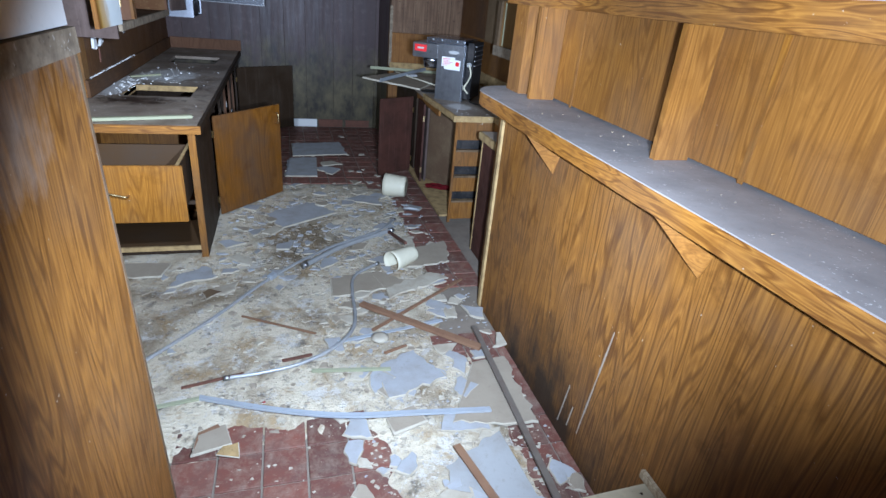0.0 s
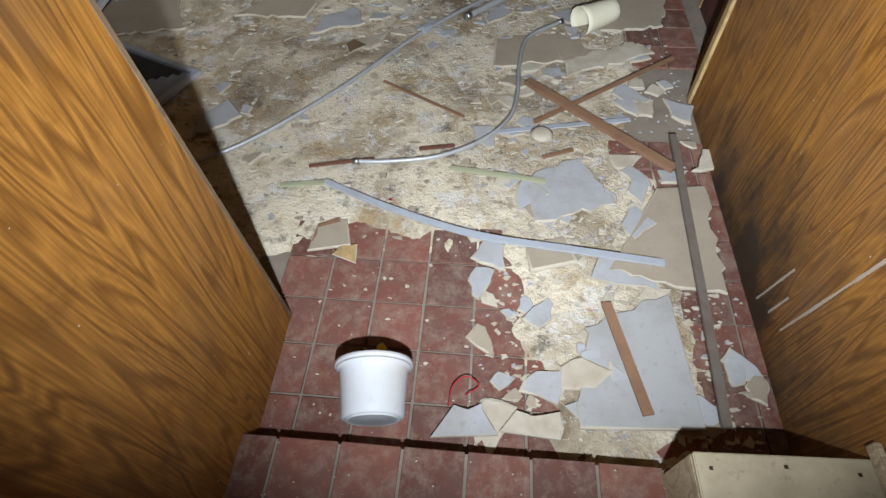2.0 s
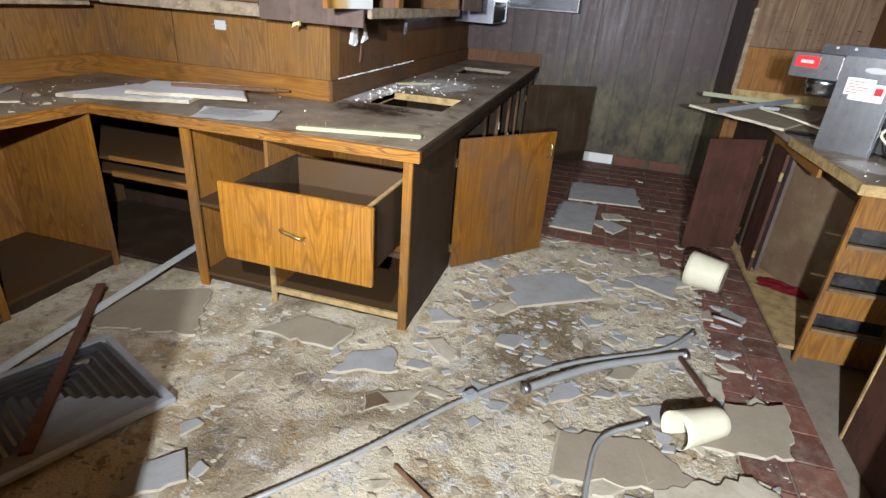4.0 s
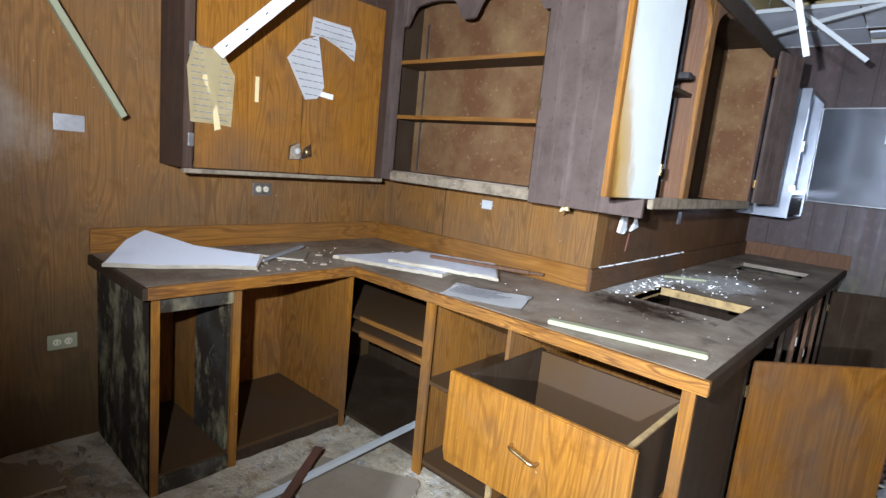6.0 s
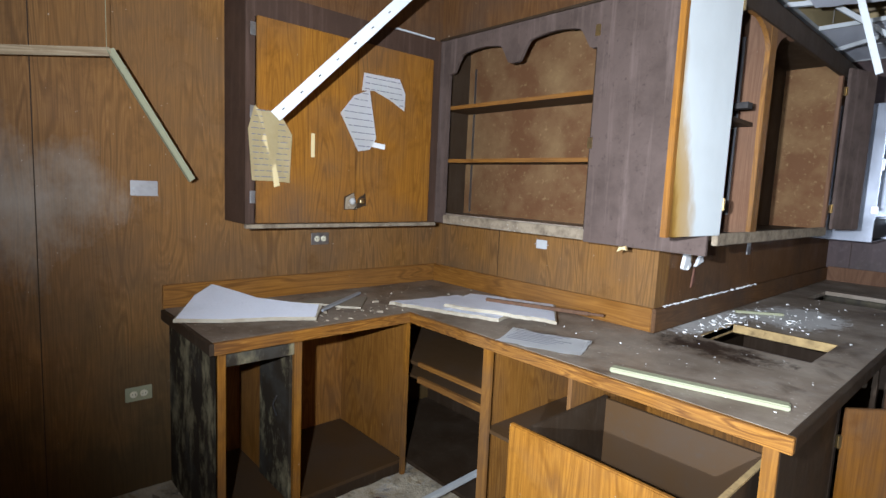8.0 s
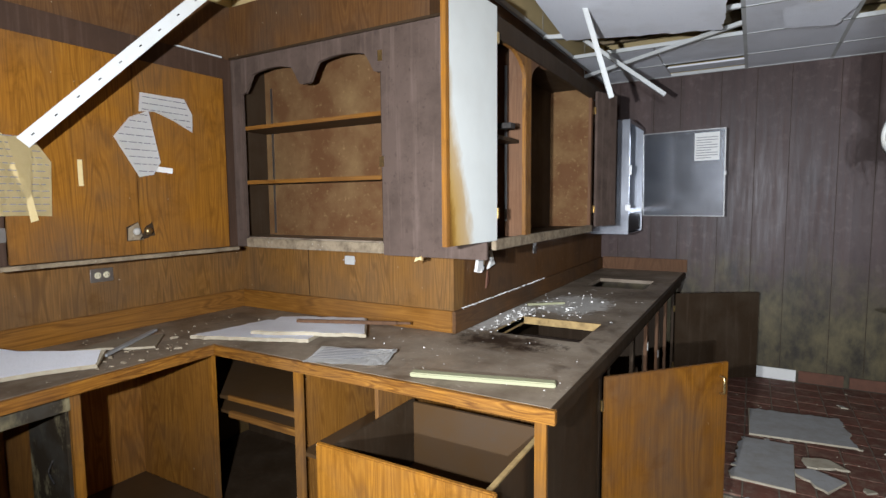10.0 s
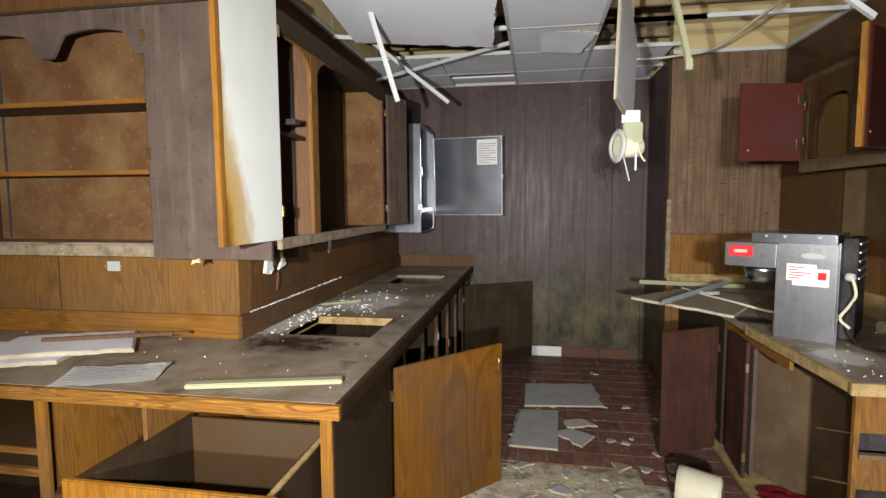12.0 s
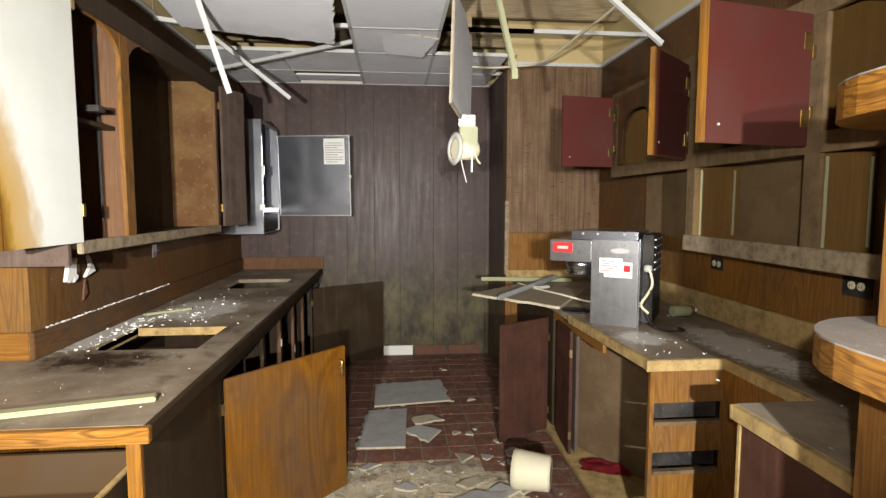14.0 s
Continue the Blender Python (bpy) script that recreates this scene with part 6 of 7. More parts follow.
bucket("bucket", (-0.188, 1.475, 0.108), 97, 0.090, 0.104, 0.165, m_bucket, "white plastic bucket lying on the red tiles below the step", tilt=-6)
bucket("plastic_cup", (0.72, 3.72, 0.072), 214, 0.058, 0.074, 0.22, m_ivory, "ivory plastic cup lying on its side among debris", "cup", lip=False)
bucket("waste_bin", (0.93, 5.01, 0.112), 157, 0.094, 0.108, 0.20, m_ivory, "ivory plastic bin lying on its side by the base cabinet", "bin", lip=False)
solo("plastic_disc", lathe([(0.02, 0.0), (0.070, 0.0), (0.075, 0.004), (0.075, 0.014), (0.066, 0.014), (0.02, 0.010)], 26), m_bucket, "round white plastic disc leaning on the debris", "disc", (0.90, 4.60, 0.045), 10, tilt=(-24, 14))
crate = thing("wooden_box", (0.62, 0.99, 0.114), "old pale wooden box standing on the tiled landing", "box", 2)
part("lid", boxes((0, 0, 0.20, 0.45, 0.40, 0.216), bevel=0.003), m_cratelid, crate)
for row in ((0, 0, 0.0, 0.016, 0.40, 0.20), (0.434, 0, 0.0, 0.45, 0.40, 0.20), (0.016, 0.384, 0.0, 0.434, 0.40, 0.20), (0.016, 0, 0.0, 0.434, 0.016, 0.20)):
    part("side_board", boxes(row, bevel=0.002), m_rawwood, crate)
part("cleat", boxes((0.398, -0.02, 0.216, 0.432, 0.43, 0.25), bevel=0.004), m_rawwood, crate, "bare wooden cleat along the lid")
for x, y in ((0.03, 0.36), (0.20, 0.37), (0.03, 0.10), (0.36, 0.36)):
    part("nail", boxes((x, y, 0.216, x + 0.008, y + 0.008, 0.218)), m_dark, crate)

GREYS = (m_shard_grey, m_shard_tan, m_shard_cream)
for x, y, w, h, turn, seed, m, lab in (
        (0.62, 1.76, 0.36, 0.52, -6, 71, m_slab, "grey ribbed slab of broken tile on the red tiles"),
        (0.80, 2.30, 0.40, 0.52, -12, 72, m_shard_tan, "large tan slab of broken ceiling tile on the floor"),
        (0.42, 2.48, 0.34, 0.30, 14, 73, m_shard_grey, "grey slab of broken ceiling tile on the floor"),
        (0.62, 2.08, 0.24, 0.14, -20, 74, m_shard_grey, "grey sliver of broken tile on the floor"),
        (0.35, 2.15, 0.18, 0.14, 10, 75, m_shard_tan, "tan scrap of broken tile on the floor"),
        (0.36, 3.42, 0.55, 0.26, 8, 76, m_shard_tan, "tan slab of broken ceiling tile on the floor"),
        (0.66, 3.36, 0.50, 0.16, 22, 77, m_shard_cream, "cream torn tile edge on the floor"),
        (0.82, 3.78, 0.36, 0.46, -10, 78, m_shard_tan, "tan slab of broken ceiling tile by the bar end"),
        (-0.05, 4.62, 0.52, 0.36, 30, 79, m_shard_grey, "grey slab of broken ceiling tile in the aisle"),
        (0.55, 4.95, 0.34, 0.24, -25, 80, m_shard_grey, "grey slab of broken ceiling tile in the aisle"),
        (0.22, 6.58, 0.60, 0.52, 3, 81, m_shard_grey, "grey ceiling tile lying flat on the dark tiles"),
        (0.02, 5.91, 0.31, 0.68, -3, 82, m_shard_grey, "grey ceiling tile lying by the open door"),
        (0.33, 6.02, 0.22, 0.14, 10, 83, m_shard_cream, "cream scrap of ceiling tile on the dark tiles"),
        (0.30, 5.80, 0.18, 0.24, 40, 84, m_shard_grey, "grey scrap of ceiling tile on the dark tiles"),
        (-1.88, 3.62, 0.62, 0.44, 12, 85, m_shard_tan, "tan-backed ceiling tile lying before the cabinets"),
        (-1.10, 3.72, 0.40, 0.24, -10, 86, m_shard_tan, "tan scrap of ceiling tile before the drawer"),
        (-0.75, 3.62, 0.30, 0.18, 20, 87, m_shard_grey, "grey scrap of ceiling tile before the drawer"),
        (-1.15, 2.80, 0.24, 0.16, 35, 88, m_shard_grey, "grey scrap of ceiling tile on the crust"),
        (0.07, 1.52, 0.20, 0.10, 5, 89, m_shard_grey, "grey scrap of tile against the step"),
        (0.27, 1.53, 0.18, 0.09, -6, 90, m_shard_cream, "ribbed cream scrap of tile against the step"),
        (-0.48, 2.18, 0.16, 0.13, 12, 91, m_shard_tan, "brown scrap of board on the crust"),
        (0.42, 1.20, 0.26, 0.16, 20, 92, m_shard_tan, "dirty scrap of board on the landing"),
        (1.00, 2.66, 0.09, 0.16, -20, 93, m_shard_cream, "pale chip of plaster leaning on the bar front"),
        (-2.62, 2.25, 0.60, 0.50, 33, 94, m_shard_tan, "heap of dirty broken tile by the panelled wall"),
        (-2.80, 2.60, 0.36, 0.30, -20, 95, m_shard_tan, "dirty broken tile by the panelled wall")):
    zz = 0.117 if y < 1.4 else (0.020 if x < 0.95 else 0.03)
    slab("tile_shard", (x, y, zz), w, h, turn, seed, m, lab, 0.012, (random.Random(seed).uniform(-1.5, 1.5), random.Random(seed + 1).uniform(-1.5, 1.5)), 0.05 if seed in (81, 82) else 0.35, "broken ceiling tiles on the floor", 0.016)


def stick(name, p0, p1, w, h, material, label, category, bevel=0.003):
    a, b = Vector(p0), Vector(p1)
    bm = boxes((0, -w / 2, -h / 2, (b - a).length, w / 2, h / 2), bevel=bevel)
    q = (b - a).to_track_quat("X", "Z").to_matrix().to_4x4()
    ob = new(name, finish(bm, name, material))
    ob.matrix_world = Matrix.Translation(a) @ q
    return tagged(ob, label, category)


stick("wood_batten", (0.27, 3.13, 0.045), (0.86, 2.60, 0.040), 0.045, 0.022, m_batten, "brown wooden batten lying on the debris", "batten")
stick("thin_batten", (0.30, 2.86, 0.032), (0.98, 3.36, 0.042), 0.022, 0.014, m_batten, "thin dark-brown batten lying on the debris", "batten")
stick("metal_strap", (0.525, 1.95, 0.042), (0.615, 1.57, 0.044), 0.035, 0.008, m_batten, "rusty metal strap lying on a grey slab", "strap", 0.001)
stick("cream_stick", (-0.05, 2.555, 0.033), (0.34, 2.50, 0.038), 0.022, 0.014, m_cream, "short cream wooden stick on the floor", "stick")
stick("white_stick", (-2.02, 2.78, 0.050), (-2.055, 4.20, 0.092), 0.032, 0.022, m_trim, "long white metal bar lying before the cabinets", "metal bar")
stick("rusty_bar", (-1.53, 2.70, 0.075), (-2.16, 3.60, 0.10), 0.040, 0.014, m_rust, "rusty brown flat bar lying over the vent grille", "bar", 0.002)
stick("thin_lath", (0.10, 2.78, 0.030), (0.72, 2.90, 0.034), 0.024, 0.006, m_greymetal, "thin grey strip lying on the debris", "strip", 0.001)
for nm, p, q, w, m, lab in (
        ("rusty_rod", (-0.64, 2.53, 0.028), (-0.37, 2.59, 0.030), 0.016, m_rust, "thin rusty rod on the crust"),
        ("rusty_rod", (-0.19, 2.66, 0.030), (-0.04, 2.69, 0.030), 0.020, m_rust, "short rusty strip beside the conduit"),
        ("rusty_rod", (-0.41, 3.11, 0.028), (-0.01, 2.875, 0.030), 0.014, m_batten, "thin rusty lath lying on the crust"),
        ("rusty_rod", (0.33, 2.64, 0.034), (0.46, 2.69, 0.036), 0.018, m_batten, "short orange-brown stick on the grey slabs"),
        ("cream_stick", (-0.73, 2.414, 0.030), (-0.52, 2.444, 0.032), 0.022, m_cream, "broken cream stick lying on the crust")):
    stick(nm, p, q, w, 0.010, m, lab, "rod", 0.002)
for nm, x, y, w, h, turn, seed, m, lab in (
        ("yellow_scrap", -0.211, 1.731, 0.045, 0.040, 20, 301, m_yellow, "small bright yellow scrap on the red tiles"),
        ("board_scrap", -0.483, 2.202, 0.15, 0.11, 15, 302, m_batten, "brown scrap of hardboard on the crust"),
        ("board_scrap", -0.389, 2.110, 0.10, 0.08, -20, 303, m_rawedge, "orange-brown flake of board on the crust"),
        ("red_scrap", -0.273, 2.368, 0.022, 0.020, 0, 304, m_red, "tiny dark-red scrap on the crust"),
        ("board_scrap", -0.608, 3.392, 0.12, 0.10, 40, 305, m_stained, "dark flake of board on the crust")):
    slab(nm, (x, y, 0.026), w, h, turn, seed, m, lab, 0.005, (0, 0), 0.4, "", 0.006)
stick("brown_rod", (0.67, 3.75, 0.14), (0.62, 4.15, 0.05), 0.020, 0.020, m_rust, "short rusty rod leaning behind the cup", "rod", 0.003)
stick("metal_channel", (0.885, 2.80, 0.044), (0.832, 1.55, 0.050), 0.030, 0.016, m_oldbar, "long dull brown-grey metal bar lying along the bar front", "metal bar", 0.002)
stp = smooth_path([(-0.55, 2.44, 0.030), (-0.25, 2.31, 0.034), (0.07, 2.205, 0.040), (0.42, 2.16, 0.042), (0.745, 2.125, 0.040)])
bm = bmesh.new()
prev = None
for p in stp:
    cur = [bm.verts.new(p + Vector((0, dy, dz))) for dy, dz in ((-0.013, 0), (0.013, 0), (0.013, 0.012), (-0.013, 0.012))]
    if prev:
        for k in range(4):
            bm.faces.new((prev[k], prev[(k + 1) % 4], cur[(k + 1) % 4], cur[k]))
    else:
        bm.faces.new(cur)
    prev = cur
bm.faces.new(prev[::-1])
solo("bent_strip", bm, m_greymetal, "long bent grey metal strip lying across the floor", "metal strip")


def conduit(points, radius, label, ribbed=True):
    path = smooth_path(points, 48 if ribbed else 14)
    rad = [radius * (1.0 if (i // 1) % 2 else 0.74) for i in range(len(path))] if ribbed else radius
    t = thing("flexible_conduit", points[0], label, "conduit")
    o = Vector(points[0])
    part("hose", tube([p - o for p in path], rad, 10), m_tube, t)
    for a, b in ((path[0] - o, path[2] - o), (path[-1] - o, path[-3] - o)):
        part("end_fitting", tube([a, a + (b - a).normalized() * 0.03], radius * 1.25, 10), m_dullsteel, t)
    return t


conduit([(-0.46, 2.565, 0.032), (-0.30, 2.575, 0.034), (-0.10, 2.62, 0.034), (0.08, 2.73, 0.036), (0.19, 2.88, 0.036), (0.225, 3.05, 0.036), (0.235, 3.28, 0.036), (0.28, 3.50, 0.036), (0.46, 3.66, 0.036)], 0.011, "curled grey flexible conduit lying on the floor")
conduit([(-1.60, 2.22, 0.034), (-1.48, 2.31, 0.034), (-1.0, 2.60, 0.034), (-0.62, 3.02, 0.034), (-0.25, 3.54, 0.034), (0.12, 3.92, 0.034), (0.53, 4.20, 0.034), (0.72, 4.44, 0.034)], 0.011, "long grey flexible conduit lying across the floor")
conduit([(-0.05, 3.66, 0.040), (0.22, 3.92, 0.042), (0.52, 4.12, 0.042), (0.66, 4.20, 0.042)], 0.018, "thick grey conduit end lying on the debris", False)
solo("conduit_coupling", boxes((-0.03, -0.02, 0, 0.03, 0.02, 0.035), bevel=0.006), m_greymetal, "small grey coupling on the conduit", "coupling", (-0.25, 3.54, 0.024), 55)
solo("red_wire", tube(smooth_path([(0.02, 1.56, 0.02), (0.03, 1.62, 0.035), (0.07, 1.65, 0.045), (0.11, 1.63, 0.03), (0.07, 1.60, 0.02)]), 0.0022, 6), m_red, "thin loop of red wire on the tiles", "wire")
solo("rosette_scrap", lathe([(0.01, 0.0), (0.045, 0.002), (0.05, 0.012), (0.03, 0.022), (0.008, 0.02)], 14), m_shard_cream, "round cream crumb of plaster on the debris", "plaster lump", (0.33, 2.78, 0.026))
solo("leaf_scrap", boxes((-0.05, -0.025, 0, 0.05, 0.025, 0.006), bevel=0.002), m_red, "torn dark-red scrap on the landing", "scrap", (-0.47, 1.14, 0.118), 60, tilt=(12, 0))


def vent_grille():
    t = thing("ceiling_vent", (-1.70, 2.95, 0.03), "grey square ceiling air diffuser lying face up on the floor", "air vent", 67)
    s = 0.30
    part("frame", boxes((-s, -s, 0, s, -s + 0.03, 0.022), (-s, s - 0.03, 0, s, s, 0.022), (-s, -s + 0.03, 0, -s + 0.03, s - 0.03, 0.022), (s - 0.03, -s + 0.03, 0, s, s - 0.03, 0.022), bevel=0.002), m_greymetal, t)
    for i in range(7):
        a, b = 0.265 - i * 0.035, 0.245 - i * 0.035
        z0, z1 = 0.006, 0.030
        bm = bmesh.new()
        o = [bm.verts.new((x * a, y * a, z0)) for x, y in ((-1, -1), (1, -1), (1, 1), (-1, 1))]
        n = [bm.verts.new((x * b, y * b, z1)) for x, y in ((-1, -1), (1, -1), (1, 1), (-1, 1))]
        for k in range(4):
            bm.faces.new((o[k], o[(k + 1) % 4], n[(k + 1) % 4], n[k]))
        bmesh.ops.solidify(bm, geom=bm.faces[:], thickness=0.0015)
        part("louvre", bm, m_greymetal, t)
    part("core", boxes((-0.02, -0.02, 0.0, 0.02, 0.02, 0.03)), m_greymetal, t)
    part("backing", boxes((-0.27, -0.27, 0.0, 0.27, 0.27, 0.002)), m_dullsteel, t)
    return t


vent_grille()

# ---- crust of trodden plaster over the tiles ----


def smoothstep(a, b, v):
    t = min(1.0, max(0.0, (v - a) / (b - a)))
    return t * t * (3 - 2 * t)


def crust_height(x, y):
    n1 = noise.fractal(Vector((x * 2.1, y * 2.1, 0.3)), 1.0, 2.0, 4)
    n2 = noise.fractal(Vector((x * 9, y * 9, 4.0)), 1.0, 2.0, 3)
    near = smoothstep(1.88, 2.30, y + 0.24 * n1 + 0.10 * n2 + 0.62 * smoothstep(0.12, 0.42, x))
    far = 1 - smoothstep(5.0, 5.7, y + 0.35 * n1)
    bar = 1 - 0.9 * smoothstep(0.55, 0.75, x + 0.10 * n1) * smoothstep(2.5, 2.7, y) * (1 - smoothstep(3.1, 3.3, y))
    side = 1 - 0.8 * smoothstep(0.74, 0.86, x + 0.08 * n2)
    s = near * far * bar * side
    return -0.016 + 0.030 * s + 0.006 * n1 * s + 0.007 * n2


nx, ny = 150, 190
xs, ys = np.linspace(-3.05, 1.08, nx), np.linspace(1.41, 7.77, ny)
verts = [(float(x), float(y), crust_height(float(x), float(y))) for y in ys for x in xs]
faces = [(j * nx + i, j * nx + i + 1, (j + 1) * nx + i + 1, (j + 1) * nx + i) for j in range(ny - 1) for i in range(nx - 1)]
me = bpy.data.meshes.new("floor_crust")
me.from_pydata(verts, [], faces)
me.materials.append(m_crust)
for f in me.polygons:
    f.use_smooth = True
tagged(new("floor_crust", me), "trodden crust of plaster and glue over the tiles", "", "", "structure")

# ---- scattered shards and crumbs ----
shapes = []
for k in range(24):
    r = random.Random(500 + k)
    n = r.randint(4, 6)
    a0 = r.random() * 6
    pts = []
    for i in range(n):
        a = a0 + i * math.tau / n + r.uniform(-0.45, 0.45)
        q = r.uniform(0.45, 1.0) * 0.085
        pts.append((q * math.cos(a), 0.7 * q * math.sin(a)))
    jag = []
    for i in range(n):
        a, b = Vector(pts[i]), Vector(pts[(i + 1) % n])
        jag.append(tuple(a))
        jag.append(tuple(a.lerp(b, 0.5) + Vector((r.uniform(-1, 1), r.uniform(-1, 1))) * 0.006))
    shapes.append(shard_mesh(jag, 0.009, GREYS[k % 3 if k % 4 else 0], m_shard_cream, "tile_shard"))
r = random.Random(77)
count = 0
LABELS = ("small grey shard of broken ceiling tile", "small tan shard of broken ceiling tile", "small cream shard of broken ceiling tile")
while count < 285:
    u = r.random()
    if u < 0.42:
        x, y = r.uniform(0.05, 0.98), r.uniform(1.5, 3.3)
    elif u < 0.80:
        x, y = r.uniform(-0.6, 1.0), r.uniform(3.4, 5.5)
    elif u < 0.95:
        x, y = r.uniform(-2.3, -0.1), r.uniform(2.1, 3.9)
    else:
        x, y = r.uniform(-0.5, 0.9), r.uniform(5.5, 7.2)
    if x < -0.68 and y > 3.85 or x > 1.0 or (x < 0.05 and y < 2.05):
        continue
    k = r.randrange(24)
    ob = new("tile_shard", shapes[k])
    sc = (0.25 + 1.35 * r.random() ** 1.6) if u < 0.8 else r.uniform(0.25, 0.8)
    ob.matrix_world = pose(x, y, max(0.004, crust_height(x, y)) + 0.001, r.uniform(-5, 5), r.uniform(-5, 5), r.uniform(0, 360)) @ Matrix.Diagonal((sc, sc, 0.8 + 0.4 * sc, 1))
    mi = GREYS.index(shapes[k].materials[0])
    tagged(ob, LABELS[mi] + " on the floor", "broken tile", "small shards on the floor")
    count += 1


def crumbs(name, n, area, material, label, size, seed, height, heap=False):
    r = random.Random(seed)
    vs, fs = [], []
    for _ in range(n):
        x, y = r.uniform(area[0], area[2]), r.uniform(area[1], area[3])
        if heap:
            x = min(area[2], max(area[0], r.gauss((area[0] + area[2]) / 2, (area[2] - area[0]) / 5)))
            y = min(area[3], max(area[1], r.gauss((area[1] + area[3]) / 2, (area[3] - area[1]) / 5)))
        z = height(x, y)
        s = size * (0.12 + 1.1 * r.random() ** 3)
        h = min(0.009, 0.0012 + s * r.uniform(0.10, 0.45))
        flat = r.uniform(0.35, 1.0)
        b = len(vs)
        a = r.random() * 6.28
        for i in range(4):
            q = a + i * 1.57 + r.uniform(-0.6, 0.6)
            vs.append((x + s * math.cos(q) * r.uniform(0.6, 1.2), y + s * flat * math.sin(q) * r.uniform(0.6, 1.2), z))
        for i in range(4):
            v = vs[b + i]
            vs.append((x + (v[0] - x) * 0.85, y + (v[1] - y) * 0.85, z + h * r.uniform(0.6, 1.4)))
        fs += [(b + 4, b + 5, b + 6, b + 7)] + [(b + i, b + (i + 1) % 4, b + 4 + (i + 1) % 4, b + 4 + i) for i in range(4)]
    me = bpy.data.meshes.new(name)
    me.from_pydata(vs, [], fs)
    me.materials.append(material)
    return tagged(new(name, me), label, "crumbs", "", "stuff")


top_of = lambda x, y: max(0.003, crust_height(x, y))
crumbs("plaster_crumbs", 1500, (-0.55, 1.45, 1.0, 5.4), m_shard_cream, "cream plaster crumbs strewn over the floor", 0.010, 1, top_of)
crumbs("plaster_crumbs", 700, (-2.9, 1.7, -0.6, 3.9), m_shard_cream, "cream plaster crumbs strewn by the cabinets", 0.011, 2, top_of)
crumbs("tile_crumbs", 900, (0.1, 1.5, 1.0, 5.2), m_shard_grey, "grey tile crumbs strewn over the floor", 0.012, 3, top_of)
crumbs("plaster_crumbs", 380, (-0.5, 5.3, 1.05, 7.6), m_shard_cream, "cream plaster crumbs on the dark tiles", 0.007, 4, top_of)
crumbs("plaster_crumbs", 520, (-0.54, 0.3, 0.62, 1.40), m_shard_cream, "white specks strewn on the landing", 0.0045, 5, lambda x, y: 0.1135)
crumbs("plaster_crumbs", 90, (-1.40, 4.72, -0.95, 5.75), m_joint, "white plaster dust and crumbs on the counter", 0.009, 6, lambda x, y: CT + 0.0005 if not (-1.26 < x < -0.79 and 4.75 < y < 5.21) else 0.09)
crumbs("plaster_crumbs", 36, (-1.9, 3.95, -0.67, 4.72), m_joint, "white crumbs on the counter", 0.005, 7, lambda x, y: CT + 0.0005)
crumbs("plaster_crumbs", 45, (-1.40, 5.22, -0.67, 6.5), m_joint, "white crumbs on the long counter", 0.006, 8, lambda x, y: CT + 0.0005)
crumbs("plaster_crumbs", 160, (-3.0, 2.9, -2.4, 4.6), m_shard_cream, "cream crumbs on the counter", 0.007, 9, lambda x, y: CT + 0.0005)
crumbs("plaster_crumbs", 45, (1.25, 3.5, 1.88, 5.6), m_joint, "white crumbs on the stepped counter", 0.007, 10, lambda x, y: CT + 0.0005)
crumbs("plaster_crumbs", 50, (1.2, 4.45, 1.6, 4.95), m_joint, "white crumbs before the coffee brewer", 0.005, 11, lambda x, y: CT + 0.0005)
on_top = lambda x, y: CT + 0.0004
crumbs("plaster_dust", 36, (1.46, 4.1, 1.80, 5.3), m_joint, "streak of white plaster dust on the stepped counter", 0.005, 31, on_top, True)
crumbs("plaster_dust", 150, (-1.405, 4.7, -1.20, 5.9), m_joint, "white plaster dust along the foot of the wall", 0.012, 32, on_top, True)
crumbs("plaster_dust", 60, (-1.40, 5.2, -0.8, 6.4), m_joint, "white plaster dust on the long counter", 0.009, 33, on_top, True)
crumbs("plaster_dust", 50, (-1.9, 3.95, -0.7, 4.7), m_joint, "fine white dust on the counter", 0.0035, 34, on_top)
crumbs("tile_flakes", 70, (-2.75, 3.30, -2.40, 3.88), m_shard_tan, "tan chips of tile on the counter end", 0.022, 36, on_top)
crumbs("plaster_dust", 260, (XC + 0.001, 4.72, XC + 0.019, 6.0), m_joint, "white plaster dust lying along the top of the upstand", 0.008, 35, lambda x, y: 1.0352)
crumbs("plaster_crumbs", 120, (1.0, 0.6, 1.23, 3.0), m_dust, "pale crumbs on the bar ledge", 0.0045, 12, lambda x, y: 1.3185)

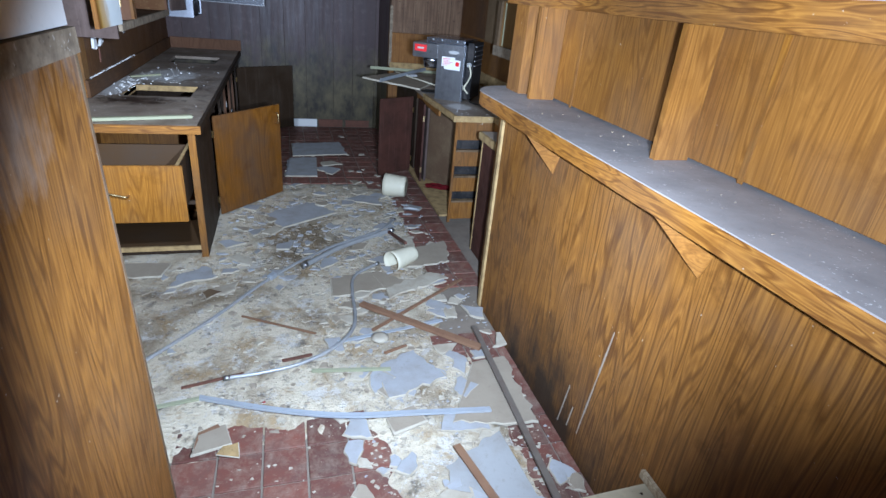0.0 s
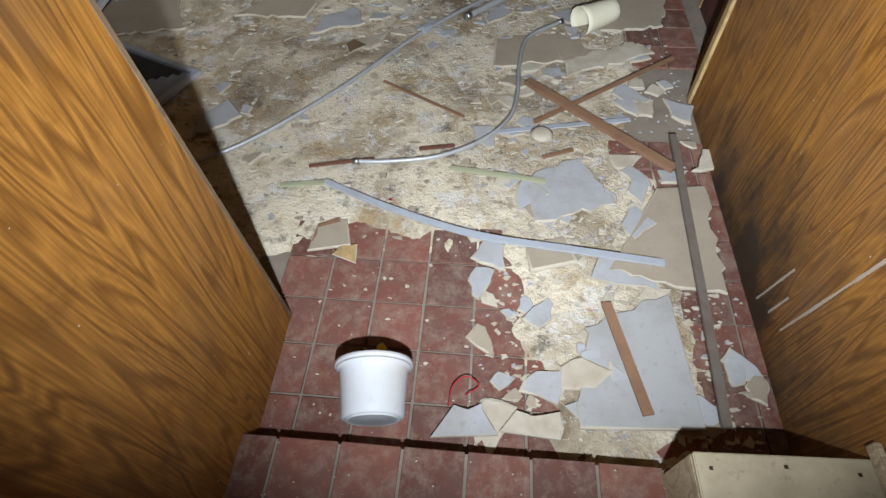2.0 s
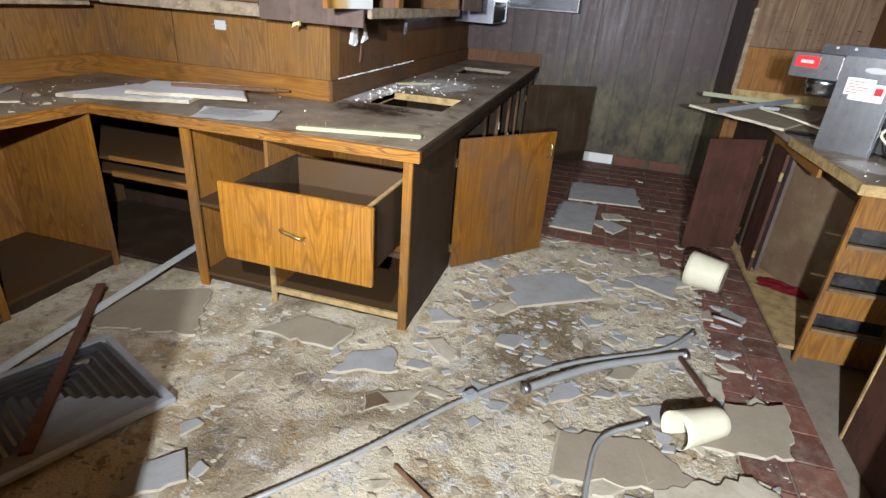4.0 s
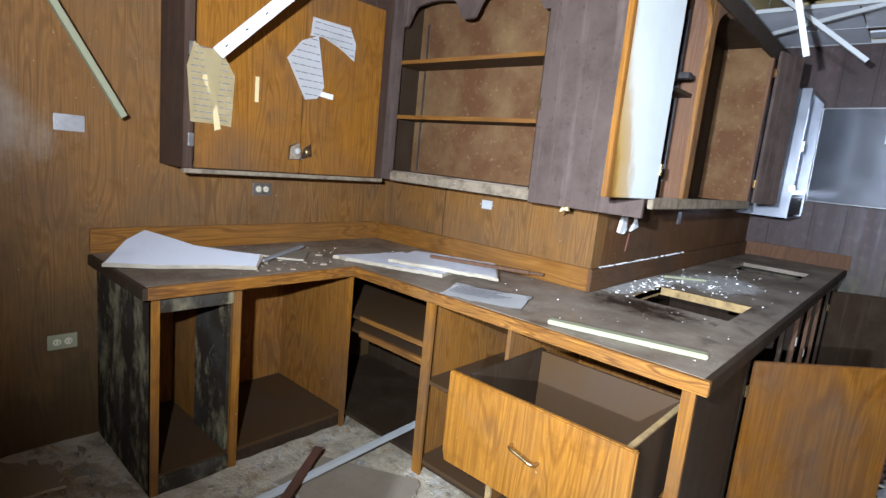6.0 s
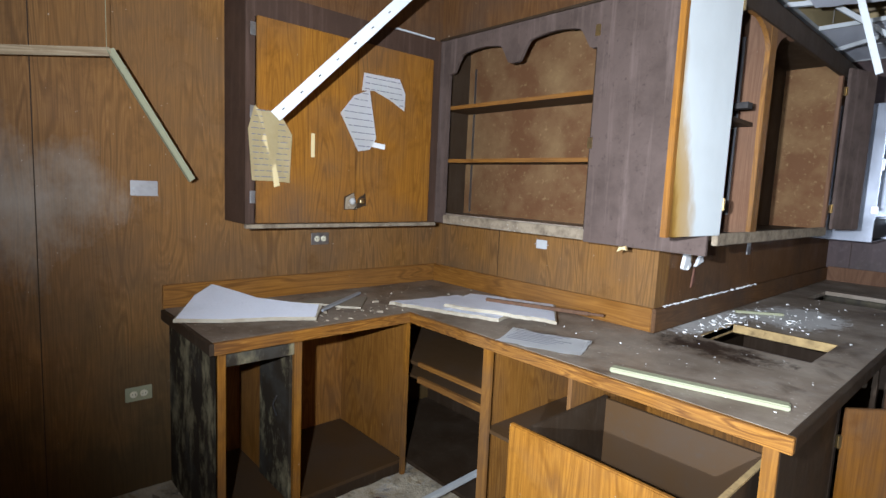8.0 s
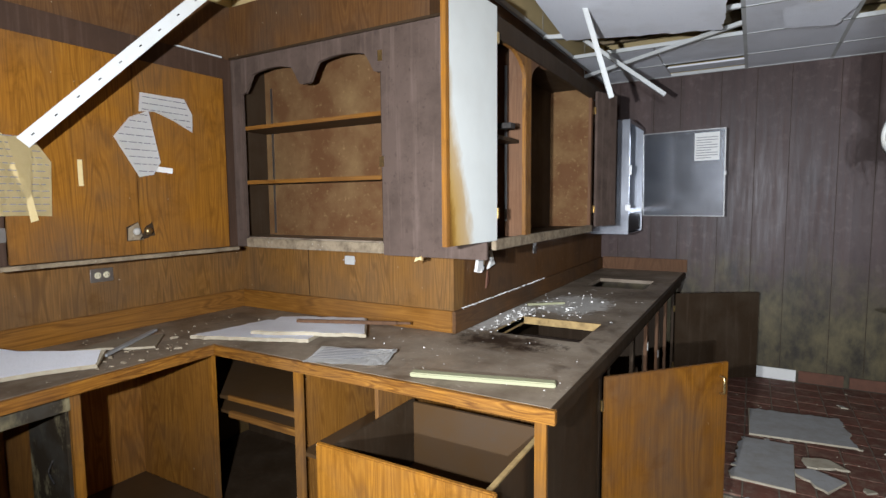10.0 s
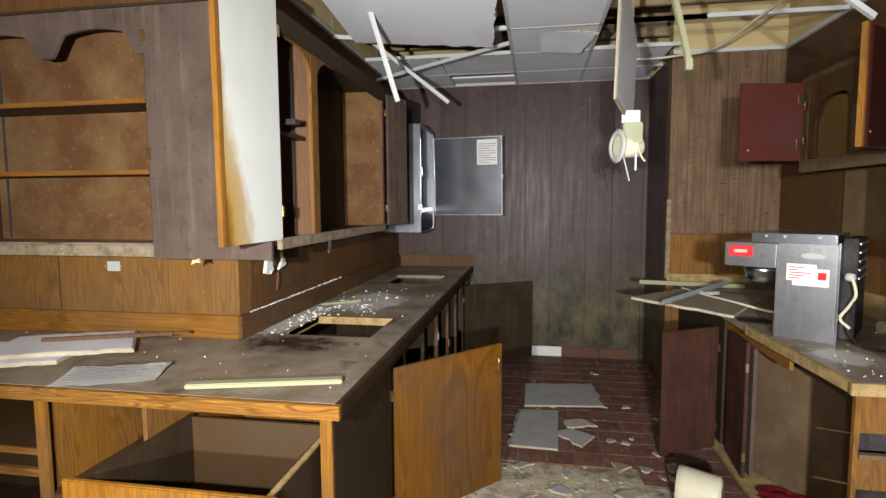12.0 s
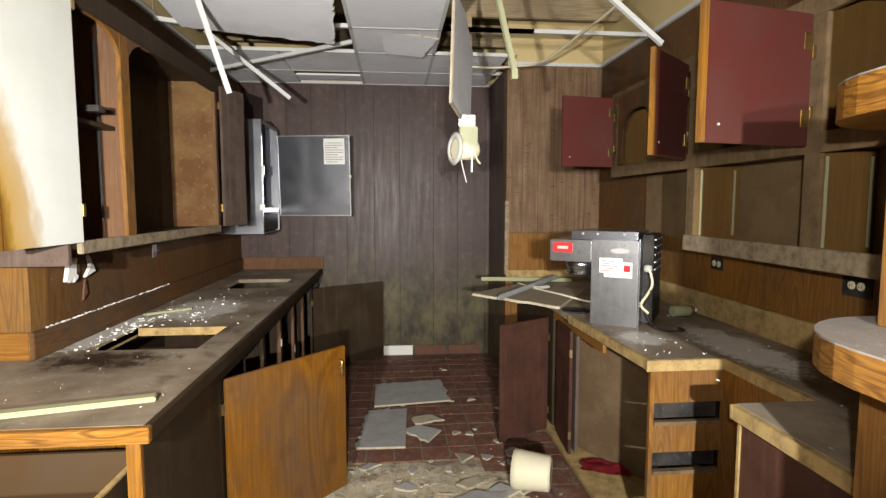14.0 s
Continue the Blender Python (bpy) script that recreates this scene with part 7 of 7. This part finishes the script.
crumbs("plaster_flakes", 800, (-0.6, 3.5, 0.80, 5.05), m_shard_tan, "pale plaster flakes lying thick in the aisle", 0.026, 21, top_of)
crumbs("tile_flakes", 280, (-0.6, 3.5, 0.98, 5.00), m_shard_grey, "grey tile flakes lying thick in the aisle", 0.050, 22, top_of)
crumbs("plaster_flakes", 900, (0.15, 1.5, 0.95, 2.4), m_shard_cream, "pale plaster flakes among the slabs", 0.020, 23, top_of)
crumbs("tile_flakes", 320, (-2.95, 1.9, -1.9, 2.85), m_shard_tan, "dirty rubble at the foot of the panelled wall", 0.045, 24, top_of)

crumbs("plaster_flakes", 1300, (-1.9, 2.2, 0.75, 3.9), m_shard_cream, "thin plaster flakes peeling off the crust", 0.022, 25, top_of)
crumbs("plaster_flakes", 500, (-1.6, 2.1, 0.70, 3.9), m_shard_tan, "thin tan flakes peeling off the crust", 0.028, 26, top_of)

# ---- quarry tiles ----
PITCH, GAP = 0.176, 0.009
bm = prism([(-PITCH / 2 + GAP / 2, -PITCH / 2 + GAP / 2), (PITCH / 2 - GAP / 2, -PITCH / 2 + GAP / 2), (PITCH / 2 - GAP / 2, PITCH / 2 - GAP / 2), (-PITCH / 2 + GAP / 2, PITCH / 2 - GAP / 2)], -0.012, 0.0, bevel=0.002)
tile_mesh = finish(bm, "tile", m_tile)
floor_ob, landing_ob = bpy.data.objects["floor"], bpy.data.objects["floor_landing"]
r = random.Random(9)


def lay(parent, x, y, z):
    ob = new("tile", tile_mesh)
    ob.parent = parent
    ob.matrix_world = pose(x, y, z, r.uniform(-0.35, 0.35), r.uniform(-0.35, 0.35), 90 * r.randrange(4) + r.uniform(-0.4, 0.4))


for i in range(10):
    x = -0.445 + PITCH * (i - 0.5)
    for j in range(-3, 5):
        y = 1.92 + PITCH * (j + 0.5)
        if j < 2 or i > 5:
            lay(floor_ob, x, y, 0.004)
    for j in range(20, 33):
        y = 1.92 + PITCH * (j + 0.5)
        if y < 7.72:
            lay(floor_ob, x, y, 0.004)
    for j in range(6):
        if i < 9:
            lay(landing_ob, x, 1.41 - PITCH * (j + 0.5), 0.113)
for i in range(7, 10):
    for j in range(8, 20):
        lay(floor_ob, -0.445 + PITCH * (i - 0.5), 1.92 + PITCH * (j + 0.5), 0.004)
